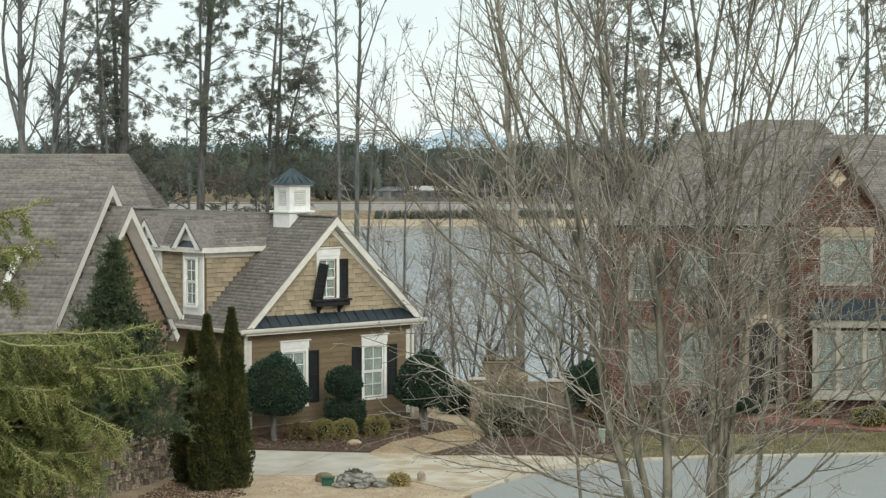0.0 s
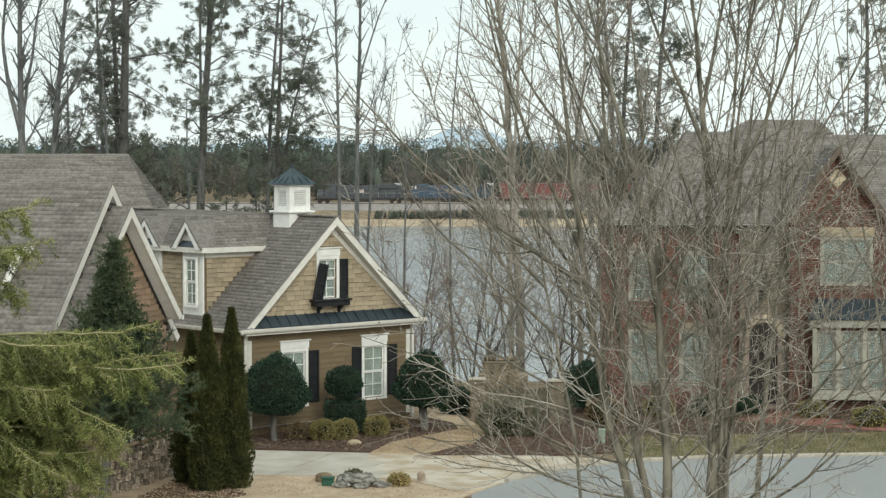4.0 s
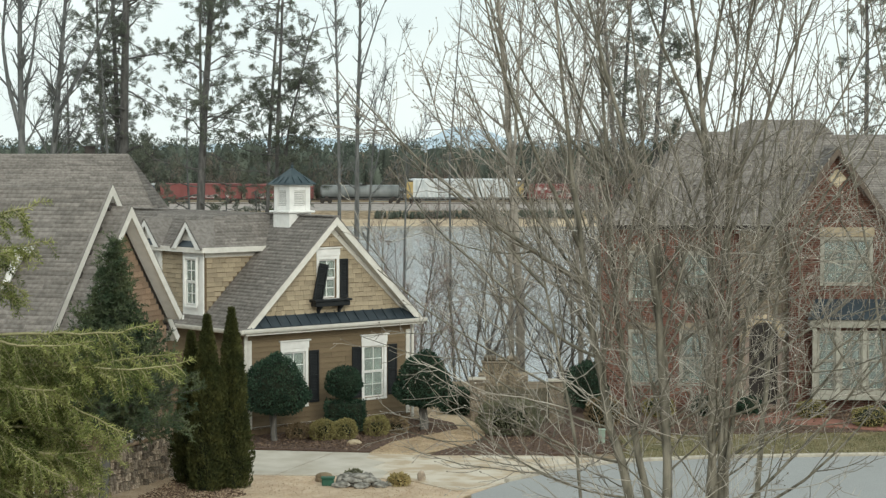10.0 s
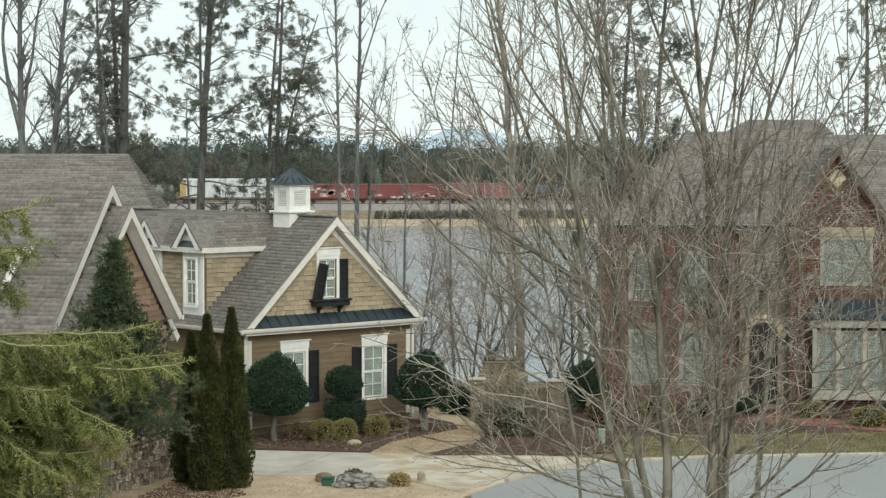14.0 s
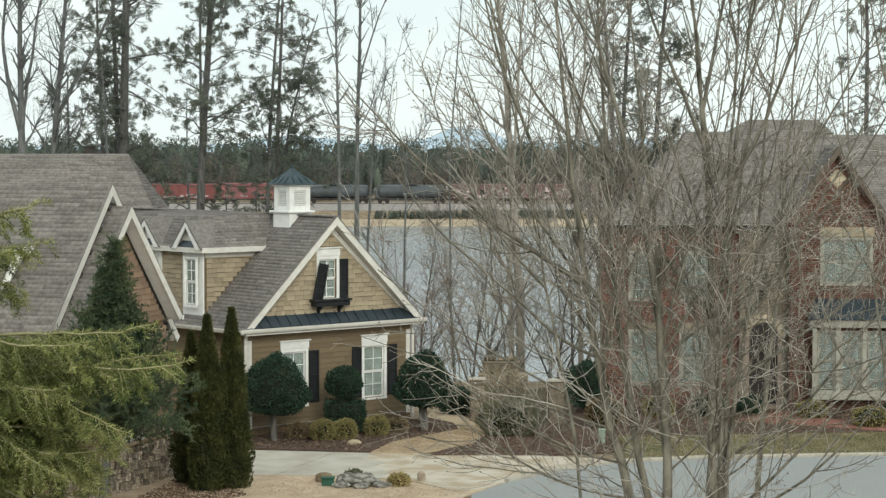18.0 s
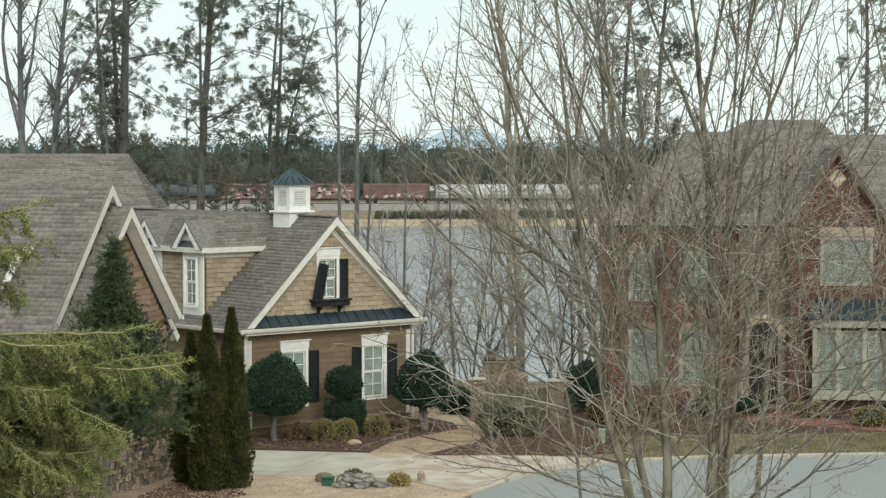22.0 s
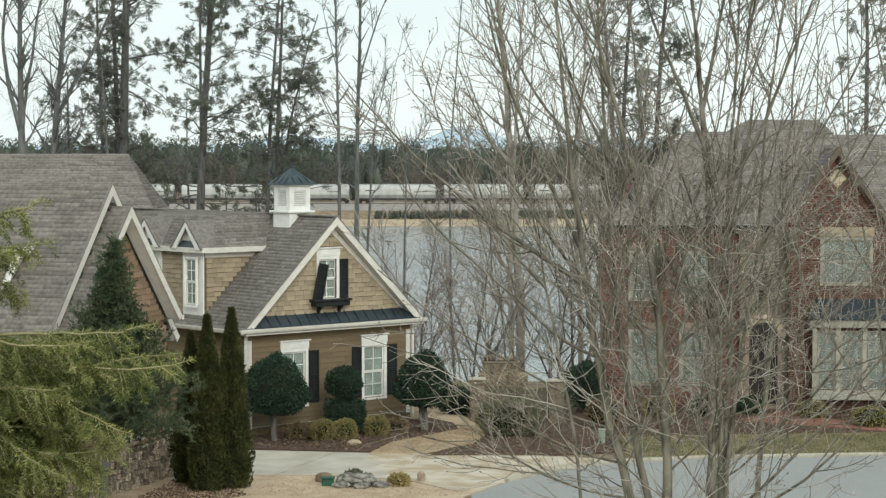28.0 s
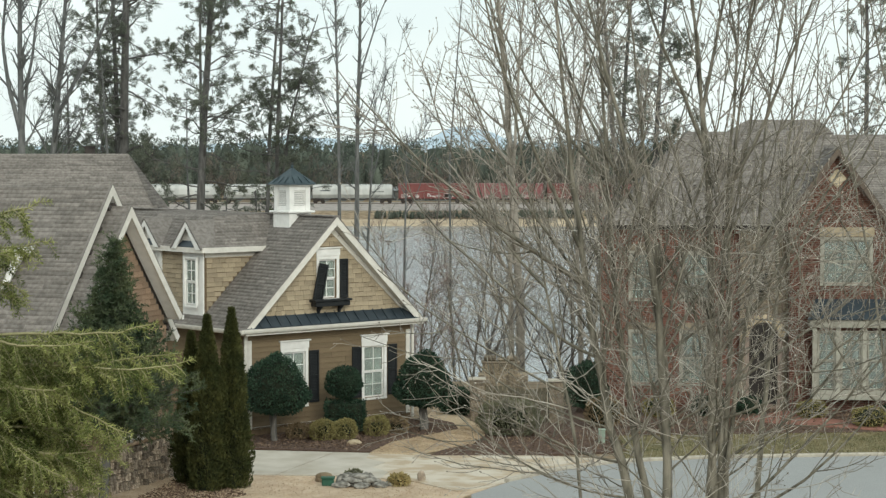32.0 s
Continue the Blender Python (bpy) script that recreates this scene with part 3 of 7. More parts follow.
def shutter(parent, m, w, h):
    """A louvred shutter with its rails, origin at the lower left corner of its back."""
    bm = bmesh.new()
    st = 0.055
    box(bm, 0, st, -0.04, 0, 0, h, 0.004)
    box(bm, w - st, w, -0.04, 0, 0, h, 0.004)
    for z in (0, h * 0.48, h - 0.08):
        box(bm, st, w - st, -0.038, 0, z, z + 0.08)
    z = 0.1
    while z < h - 0.12:
        if not h * 0.46 < z < h * 0.48 + 0.09:
            box(bm, st, w - st, -0.012, 0.012, 0, 0.004, 0, pose(0, -0.02, z, 55, 0, 0))
        z += 0.05
    box(bm, st, w - st, -0.006, -0.002, 0.05, h - 0.05)
    ob = part("shutter", bm, SHUTTER, parent, "black louvred shutter")
    ob.matrix_basis = m
    return ob


def courses(parent, m, x0, x1, z0, z1, holes, expo, me, name, width, rng, clip=None, thick=0.028):
    """Courses of boards or shingles on a wall face, laid clear of the holes; clip gives the reach of a course at a height."""
    z = z0
    while z < z1 - 0.02:
        hi = min(z + expo, z1)
        a, b = (x0, x1) if clip is None else clip(z, hi)
        for s, e in spans(a, b, z, hi, holes):
            x = s
            while x < e - 0.01:
                w = width * rng.uniform(0.6, 1.4)
                nx = e if e - x - w < width * 0.4 else x + w
                dz = rng.uniform(-0.008, 0.008) if width < 1 else 0.0
                # the 12 mm gap bares dark backing, drawing a shadow line under each course
                piece(name, me, parent, m @ Matrix.Translation((x, 0, z + dz)), nx - x - 0.008, thick, hi - z - 0.012)
                x = nx
        z = hi


# ---------------------------------------------------------------- the tan house with the cupola
W, EAVE, RIDGE, MID, LEN = 6.70, 3.50, 7.03, 3.33, 12.0
PITCH = (RIDGE - EAVE) / (MID + 0.37)
house = thing("tan_house", pose(-6.21, 66.0, 0, 0, 0, 41), "tan shingled house with grey gabled roof and white cupola", "house")
win_low = [(1.40, 2.29, 0.95, 2.66), (4.74, 5.59, 0.95, 2.66)]
win_up = (2.86, 3.58, 4.36, 5.62)
face = pose(0, 0, 0)
wall = part("wall", holed(0, W, 0, 3.56, win_low, 0.0, 0.2), BACKING, house)
rngh = np.random.default_rng(11)
roofz = lambda a: EAVE + PITCH * (a + 0.37)


def gable_clip(z, hi):
    half = (RIDGE - 0.16 - hi) / PITCH
    return MID - half, MID + half


# gable wall: boxes below the slopes
bm = bmesh.new()
n_st = 34
for i in range(n_st):
    a, b = i * W / n_st, (i + 1) * W / n_st
    top = min(RIDGE - 0.13 - abs(a - MID) * PITCH, RIDGE - 0.13 - abs(b - MID) * PITCH)
    if top > 3.6:
        if win_up[0] - 0.01 < (a + b) / 2 < win_up[1] + 0.01:
            box(bm, a, b, 0, 0.2, 3.56, win_up[2])
            box(bm, a, b, 0, 0.2, win_up[3], top)
        else:
            box(bm, a, b, 0, 0.2, 3.56, top)
bmesh.ops.remove_doubles(bm, verts=bm.verts, dist=0.0005)
gable_wall = part("gable_wall", bm, BACKING, house)
side_wall = part("wall", boxed(0.0, 0.2, 0.2, LEN, 0, 3.56), BACKING, house)
part("wall", boxed(W - 0.2, W, 0.2, LEN, 0, 3.56), BACKING, house)
part("wall", boxed(0.2, W - 0.2, LEN - 0.2, LEN, 0, 6.6), BACKING, house)
part("foundation", boxed(-0.02, W + 0.02, -0.03, LEN, -0.4, 0.35), BACKING, house)
part("foot_board", boxed(-0.02, W + 0.02, -0.03, -0.003, 0.28, 0.36), TRIM, house)
hole_trim = [(h[0] - 0.10, h[1] + 0.10, h[2] - 0.08, h[3] + 0.36) for h in win_low]
courses(wall, pose(0, -0.002, 0), 0.11, W - 0.13, 0.36, 3.16, hole_trim, 0.17, BOARD, "siding_board", 1.6, rngh)
courses(gable_wall, pose(0, -0.002, 0), 0, W, 3.88, RIDGE - 0.25, [(win_up[0] - 0.10, win_up[1] + 0.10, win_up[2] - 0.08, win_up[3] + 0.36)], 0.155, SHAKE, "shingle", 0.30, rngh, clip=gable_clip)
courses(side_wall, Matrix.Translation((-0.002, 0, 0)) @ pose(0, 0, 0, 0, 0, -90), -LEN, -0.12, 0.36, 3.40, [], 0.17, BOARD, "siding_board", 2.2, rngh)
# roof slopes
slope(house, [(-0.40, -0.33, EAVE - 0.03), (-0.40, LEN, EAVE - 0.03), (MID, LEN, RIDGE), (MID, -0.33, RIDGE)], seed=2, wide=0.42)
slope(house, [(2 * MID + 0.40, -0.33, EAVE - 0.03), (2 * MID + 0.40, LEN, EAVE - 0.03), (MID, LEN, RIDGE), (MID, -0.33, RIDGE)], seed=3, wide=0.6)
bm = bmesh.new()
for k in range(40):
    y = -0.33 + k * 0.31
    box(bm, MID - 0.14, MID + 0.14, y, y + 0.32, -0.012, 0.03, 0, pose(0, 0, RIDGE - 0.0, 0, 0, 0))
part("ridge_cap", bm, ROOF, house)
# rake boards and soffits
for s in (-1, 1):
    e = MID + s * (MID + 0.42)
    dirv = Vector((e - MID, 0, EAVE - 0.05 - RIDGE))
    nrm = Vector((-dirv.z, 0, dirv.x)).normalized()
    if nrm.z < 0:
        nrm = -nrm
    top, low = Vector((MID, -0.34, RIDGE)), Vector((e, -0.34, EAVE - 0.05))
    part("rake_board", slab([top + Vector((0, 0.0, -0.005)), low + Vector((0, 0, -0.005)), low - nrm * 0.20 + Vector((0, 0, -0.02)), top - Vector((0, 0, 0.29))], (0, -1, 0), 0.035), TRIM, house)
    part("rake_edge", slab([top + Vector((0, 0.02, 0.03)), low + Vector((0, 0.02, 0.03)), low + Vector((0, 0.02, -0.01)), top + Vector((0, 0.02, -0.01))], (0, -1, 0), 0.07), ROOF, house)
    part("soffit", slab([top - nrm * 0.16 + Vector((0, 0.03, -0.03)), low - nrm * 0.16 + Vector((0, 0.03, 0)), low - nrm * 0.16 + Vector((0, 0.335, 0)), top - nrm * 0.16 + Vector((0, 0.335, -0.03))], nrm, 0.02), TRIM, house)
    inner = [Vector((MID, -0.012, RIDGE - 0.30)), Vector((MID + s * (MID - 0.05), -0.012, 3.75)), Vector((MID + s * (MID - 0.05), -0.012, 3.60)), Vector((MID, -0.012, RIDGE - 0.52))]
    part("frieze_board", slab(inner, (0, -1, 0), 0.03), TRIM, house)
# pent roof of dark metal under the gable
PX0, PX1 = -0.02, 2 * MID + 0.02
pent = part("pent_roof", slab([(PX0 - 0.30, -0.38, 3.55), (PX1 + 0.20, -0.38, 3.55), (PX1 - 0.25, -0.005, 3.90), (PX0 + 0.45, -0.005, 3.90)], (0, 0.3, -1), 0.03), METAL_ROOF, house, "dark standing-seam metal pent roof")
k = 0
for i in range(18):
    x = PX0 - 0.1 + i * 0.40
    if x < PX1 + 0.1:
        top_x = min(max(x, PX0 + 0.45), PX1 - 0.25)
        f = 1.0 if top_x == x else max(0.25, 1 - abs(top_x - x) / 0.75)
        part("seam", slab([(x - 0.014, -0.38, 3.552), (x + 0.014, -0.38, 3.552), (x + 0.014, -0.38 + 0.37 * f, 3.552 + 0.345 * f), (x - 0.014, -0.38 + 0.37 * f, 3.552 + 0.345 * f)], (0, -0.3, 1), 0.03), METAL_ROOF, pent)
part("fascia", boxed(-0.36, 2 * MID + 0.34, -0.42, -0.39, 3.33, 3.52), TRIM, house)
part("soffit", boxed(-0.36, 2 * MID + 0.30, -0.389, -0.03, 3.33, 3.36), TRIM, house)
part("frieze_board", boxed(-0.02, W + 0.02, -0.05, -0.004, 3.14, 3.328), SIDING, house)


def gutter(parent, p0, p1, material=WHITE):
    """A half-round gutter with a rolled lip from p0 to p1."""
    a, b = Vector(p0), Vector(p1)
    L = (b - a).length
    bm = bmesh.new()
    prof = [(0.06, 0.10), (0.065, 0.0), (0.0, -0.035), (-0.05, -0.01), (-0.075, 0.05), (-0.085, 0.10), (-0.07, 0.10), (-0.06, 0.05), (-0.04, 0.01), (0.0, -0.015), (0.045, 0.01), (0.045, 0.10)]
    r = [[bm.verts.new((x, y, z)) for y, z in prof] for x in (0, L)]
    n = len(prof)
    for i in range(n):
        j = (i + 1) % n
        bm.faces.new((r[0][i], r[0][j], r[1][j], r[1][i]))
    bm.faces.new(r[0])
    bm.faces.new(list(reversed(r[1])))
    ob = part("gutter", bm, material, parent)
    ob.matrix_basis = Matrix.Translation(a) @ pose(0, 0, 0, 0, 0, math.degrees(math.atan2(b.y - a.y, b.x - a.x)))
    return ob


gutter(house, (-0.52, -0.48, 3.43), (2 * MID + 0.40, -0.48, 3.43), TRIM)
gutter(house, (-0.50, LEN, 3.40), (-0.50, -0.46, 3.40), TRIM)
for x, y in ((-0.12, -0.06), (W + 0.10, -0.06)):
    bm = bmesh.new()
    box(bm, x - 0.045, x + 0.045, y - 0.04, y + 0.04, 0.15, 3.05, 0.012)
    box(bm, x - 0.045, x + 0.045, y - 0.04, y + 0.04, 0, 0.50, 0.012, Matrix.Translation((0, 0, 3.0)) @ Matrix.Shear("XZ", 4, (0.0, 0.0)))
    part("downspout", bm, TRIM, house)
for x in (0.0, W - 0.13):
    part("corner_board", boxed(x - 0.03, x + 0.13, -0.045, -0.003, 0.3, 3.3), TRIM, house)
part("corner_board", boxed(-0.045, -0.003, -0.045, 0.12, 0.3, 3.3), TRIM, house)
# windows, shutters, flower box
for h in win_low:
    window(house, pose((h[0] + h[1]) / 2, 0, h[2]), h[1] - h[0], h[3] - h[2])
shutter(house, pose(4.20, -0.03, 0.98), 0.40, 1.70)
shutter(house, pose(5.73, -0.03, 0.98), 0.40, 1.70)
shutter(house, pose(2.42, -0.03, 0.98), 0.40, 1.70)
shutter(house, pose(0.86, -0.03, 0.98), 0.40, 1.70)
window(house, pose((win_up[0] + win_up[1]) / 2, 0, win_up[2]), win_up[1] - win_up[0], win_up[3] - win_up[2])
shutter(house, pose(3.70, -0.03, 4.34), 0.34, 1.28)
shutter(house, pose(2.50, -0.10, 4.24, 0, 13, 0), 0.40, 1.32)
bm = bmesh.new()
box(bm, 2.50, 3.92, -0.33, -0.05, 4.10, 4.26, 0.02)
box(bm, 2.44, 3.98, -0.37, -0.02, 4.26, 4.33, 0.015)
box_ob = part("flower_box", bm, SHUTTER, house, "black wooden flower box")
for x in (2.75, 3.62):
    part("bracket", slab([(x, -0.01, 4.10), (x, -0.26, 4.10), (x, -0.10, 3.96), (x, -0.01, 3.80)], (1, 0, 0), 0.09), SHUTTER, box_ob)
# dormer over the side wall
DZ, DB0, DB1 = 5.99, 2.36, 8.6
dormer = part("dormer", boxed(-0.02, 0.12, DB0 + 0.002, DB1, 3.60, DZ), BACKING, house)
cheek = part("dormer_cheek", slab([(0.0, DB0, roofz(0) - 0.1), (0.0, DB0, DZ), ((DZ - roofz(0)) / PITCH + 0.05, DB0, DZ)], (0, 1, 0), 0.1), BACKING, house)
courses(cheek, pose(0, DB0 - 0.001, 0), 0.03, 2.2, 3.95, DZ - 0.16, [], 0.155, SHAKE, "shingle", 0.30, rngh,
        clip=lambda z, hi: (0.06, max(0.10, (z + 0.03 - roofz(0)) / PITCH)))
SIDE = pose(0, 0, 0, 0, 0, -90)
dwin = [(2.52, 3.36), (4.98, 5.82)]
dholes = [(-(b1), -(b0), 3.5, DZ) for b0, b1 in ((2.34, 3.54), (4.80, 6.0))]
courses(dormer, Matrix.Translation((-0.022, 0, 0)) @ SIDE, -DB1, -DB0, 3.72, DZ - 0.16, dholes, 0.155, SHAKE, "shingle", 0.30, rngh)
for b0, b1 in ((2.36, 3.54), (4.80, 6.0)):
    part("dormer_panel", boxed(-0.075, -0.021, b0, b1, 3.55, DZ - 0.05, 0.006), WHITE, house)
    window(house, Matrix.Translation((-0.166, (b0 + b1) / 2, 4.13)) @ SIDE, 0.62, 1.50, rows=2, header=False, trim=0.07, blind=0.081)
    c0, mid, c1 = b0 - 0.12, (b0 + b1) / 2, b1 + 0.12
    gab = part("gablet", slab([(-0.20, c0, DZ), (-0.20, c1, DZ), (-0.20, mid, DZ + 0.78)], (1, 0, 0), 0.10), TRIM, house, "small open gable over a dormer window")
    part("skirt", slab([(-0.31, c0 + 0.16, DZ + 0.03), (-0.31, c1 - 0.16, DZ + 0.03), (-0.205, c1 - 0.34, DZ + 0.22), (-0.205, c0 + 0.34, DZ + 0.22)], (-0.7, 0, 1), 0.02), METAL_ROOF, gab, "dark metal skirt roof")
    for s0, s1 in ((c0, mid), (c1, mid)):
        part("rake_board", slab([(-0.32, s0 - (0.12 if s0 < mid else -0.12), DZ - 0.03), (-0.32, s1, DZ + 0.86), (-0.32, s1, DZ + 0.68), (-0.32, s0 + (0.14 if s0 < mid else -0.14), DZ - 0.03)], (-1, 0, 0), 0.04), WHITE, gab)
        part("roof", slab([(-0.37, s0 - (0.16 if s0 < mid else -0.16), DZ - 0.03), (-0.37, mid, DZ + 0.88), (0.75, mid, DZ + 0.88), (0.2, s0 - (0.16 if s0 < mid else -0.16), DZ - 0.03)], (0, -0.5 if s0 < mid else 0.5, 0.6), 0.045), ROOF, gab)
aend = (DZ - roofz(0)) / PITCH
hip0 = (-0.28, DB0 - 0.28, DZ)
slope(house, [hip0, (aend, DB0 - 0.28, DZ), (aend + 1.05, DB0 + 0.85, RIDGE - 0.02), (0.95, DB0 + 0.85, RIDGE - 0.02)], seed=4, wide=0.4)
slope(house, [hip0, (-0.28, DB1, DZ), (0.95, DB1, RIDGE - 0.02), (0.95, DB0 + 0.85, RIDGE - 0.02)], seed=5, wide=0.4)
slope(house, [(0.95, DB0 + 0.85, RIDGE - 0.02), (0.95, DB1, RIDGE - 0.02), (MID, DB1, RIDGE + 0.01), (MID, DB0 + 0.85, RIDGE + 0.01)], seed=6, wide=0.6)
part("fascia", boxed(-0.30, aend + 0.08, DB0 - 0.31, DB0 - 0.27, DZ - 0.14, DZ + 0.03), TRIM, house)
part("fascia", boxed(-0.31, -0.27, DB0 - 0.27, DB1, DZ - 0.14, DZ + 0.03), TRIM, house)
part("soffit", boxed(-0.27, aend, DB0 - 0.27, DB0 - 0.002, DZ - 0.14, DZ - 0.12), TRIM, house)
part("frieze_board", boxed(0.0, aend - 0.1, DB0 - 0.03, DB0 - 0.003, DZ - 0.30, DZ - 0.142), TRIM, house)
# cupola
CU = Matrix.Translation((MID, 2.06, 0))
cs = 0.43
cup = part("cupola", boxed(-cs - 0.02, cs + 0.02, -cs - 0.02, cs + 0.02, 6.45, 7.10), WHITE, house, "white louvred cupola with a dark metal cap")
cup.matrix_basis = CU
part("ledge", boxed(-cs - 0.12, cs + 0.12, -cs - 0.12, cs + 0.12, 7.101, 7.17, 0.012), WHITE, cup)
part("core", boxed(-cs + 0.09, cs - 0.09, -cs + 0.09, cs - 0.09, 7.171, 7.99), LOUVRE_DARK, cup)
for sx in (-1, 1):
    for sy in (-1, 1):
        part("corner_post", boxed(*sorted((sx * cs, sx * (cs - 0.19))), *sorted((sy * cs, sy * (cs - 0.19))), 7.172, 7.985), WHITE, cup)
for turn in range(4):
    R = pose(0, 0, 0, 0, 0, 90 * turn)
    lou = part("louvre", boxed(-cs + 0.192, cs - 0.192, -cs + 0.01, -cs + 0.05, 7.172, 7.34), WHITE, cup)
    lou.matrix_basis = R
    part("rail", boxed(-cs + 0.192, cs - 0.192, -cs + 0.01, -cs + 0.05, 7.84, 7.985), WHITE, lou)
    for q in range(8):
        sl = part("slat", boxed(-cs + 0.193, cs - 0.193, -0.035, 0.035, -0.006, 0.006), WHITE, lou)
        sl.matrix_basis = pose(0, -cs + 0.05, 7.375 + q * 0.062, 40, 0, 0)
part("cornice", boxed(-cs - 0.08, cs + 0.08, -cs - 0.08, cs + 0.08, 7.986, 8.04, 0.015), WHITE, cup)
bm = bmesh.new()
rings = []
for s, z in ((cs + 0.16, 8.041), (cs + 0.13, 8.09), (cs - 0.10, 8.29), (0.02, 8.60)):
    rings.append([bm.verts.new((s * a, s * b, z)) for a, b in ((-1, -1), (1, -1), (1, 1), (-1, 1))])
bm.faces.new(rings[0])
bm.faces.new(rings[-1])
for a, b in zip(rings, rings[1:]):
    for i in range(4):
        bm.faces.new((a[i], a[(i + 1) % 4], b[(i + 1) % 4], b[i]))
cap = part("cap", bm, VERDIGRIS, cup, "dark blue-green hipped metal cap")
for turn in range(4):
    for q in (-0.32, 0.0, 0.32):
        sm = part("seam", slab([(q - 0.012, -cs - 0.13, 8.09), (q + 0.012, -cs - 0.13, 8.09), (q * 0.75 + 0.012, -cs + 0.10, 8.29), (q * 0.75 - 0.012, -cs + 0.10, 8.29)], (0, -0.6, 0.8), 0.03), VERDIGRIS, cap)
        sm.matrix_basis = pose(0, 0, 0, 0, 0, 90 * turn)
bm = bmesh.new()
lathe(bm, [(0.02, 8.58), (0.05, 8.62), (0.05, 8.66), (0.012, 8.70), (0.008, 8.78)], 8)
part("finial", bm, VERDIGRIS, cup)

# ---------------------------------------------------------------- the shingled house with stone walls
lodge = thing("stone_and_shingle_house", pose(-7.88, 58.3, 0, 0, 0, 70), "brown shingle and field-stone house with steep grey gables", "house")
part("wall", boxed(-6.2, 0.2, 0.0, 0.25, -0.3, 4.3), BACKING, lodge)
lg = part("gable_wall", slab([(-5.0, -0.01, 4.3), (0.1, -0.01, 4.3), (-2.45, -0.01, 7.38)], (0, 1, 0), 0.1), BACKING, lodge)
part("wall", boxed(-0.05, 0.2, 0.25, 10.0, -0.3, 4.7), BACKING, lodge)
lw = part("shingle_wall", boxed(-6.2, 0.2, -0.012, -0.002, 1.30, 4.3), SHINGLE_BROWN, lodge)
courses(lw, pose(0, -0.012, 0), -6.2, 0.2, 1.30, 4.3, [], 0.16, SHAKE_BROWN, "shingle", 0.5, np.random.default_rng(4))
courses(lg, pose(0, -0.012, 0), -5.0, 0.2, 4.45, 7.2, [], 0.16, SHAKE_BROWN, "shingle", 0.5, np.random.default_rng(6),
        clip=lambda z, hi: (-2.45 - max(0.06, (7.3 - hi) * 0.93), -2.45 + max(0.06, (7.3 - hi) * 0.93)))
rngs = np.random.default_rng(8)
veneer = part("stone_veneer", boxed(-6.2, 0.26, -0.14, -0.02, -0.3, 1.20), mat("dark_recessed_mortar", (0.06, 0.05, 0.042), (0.10, 0.085, 0.07), 8, 0.95), lodge)


def stone_mesh(seed, material=None):
    r = np.random.default_rng(seed)
    bm = bmesh.new()
    box(bm, 0, 1, -1, 0, 0, 1)
    out = bmesh.ops.bevel(bm, geom=list(bm.edges), offset=0.12, segments=1, affect="EDGES")
    for v in bm.verts:
        v.co += Vector(r.uniform(-0.06, 0.06, 3))
    me = bpy.data.meshes.new("stone")
    bm.to_mesh(me)
    bm.free()
    me.materials.append(material or STONE)
    return me


STONES = [stone_mesh(i) for i in range(6)]
DIM_STONE = mat("dim_tan_rubble", (0.13, 0.105, 0.075), (0.27, 0.225, 0.165), 3, 0.9, bump=0.6, bscale=14, each=0.3)
DIM_STONES = [stone_mesh(i + 20, DIM_STONE) for i in range(6)]


def stones(parent, m, x0, x1, z0, z1, size, rng, deep=0.07, kinds=None):
    """Random rubble: the face is split again and again into uneven stones."""
    todo = [(x0, x1, z0, z1)]
    while todo:
        p, q, s, t = todo.pop()
        w, h = q - p, t - s
        big = size * rng.uniform(0.8, 1.7)
        if w > big and w >= h * 0.8:
            k = p + w * rng.uniform(0.35, 0.65)
            todo += [(p, k, s, t), (k, q, s, t)]
        elif h > big * 0.75:
            k = s + h * rng.uniform(0.35, 0.65)
            todo += [(p, q, s, k), (p, q, k, t)]
        elif w > big:
            k = p + w * rng.uniform(0.35, 0.65)
            todo += [(p, k, s, t), (k, q, s, t)]
        else:
            piece("stone", (kinds or STONES)[rng.integers(6)], parent, m @ Matrix.Translation((p + 0.01, 0, s + 0.01)), w - 0.02, deep * rng.uniform(0.5, 1.3), h - 0.02)


stones(veneer, pose(0, -0.14, 0), -5.8, 0.26, -0.1, 1.18, 0.27, rngs, deep=0.15)
part("stone_cap", boxed(-6.2, 0.30, -0.26, -0.01, 1.20, 1.29, 0.015), mat("brown_cap_stone", (0.26, 0.18, 0.12), (0.36, 0.27, 0.18), 6, 0.9, bump=0.4), lodge)
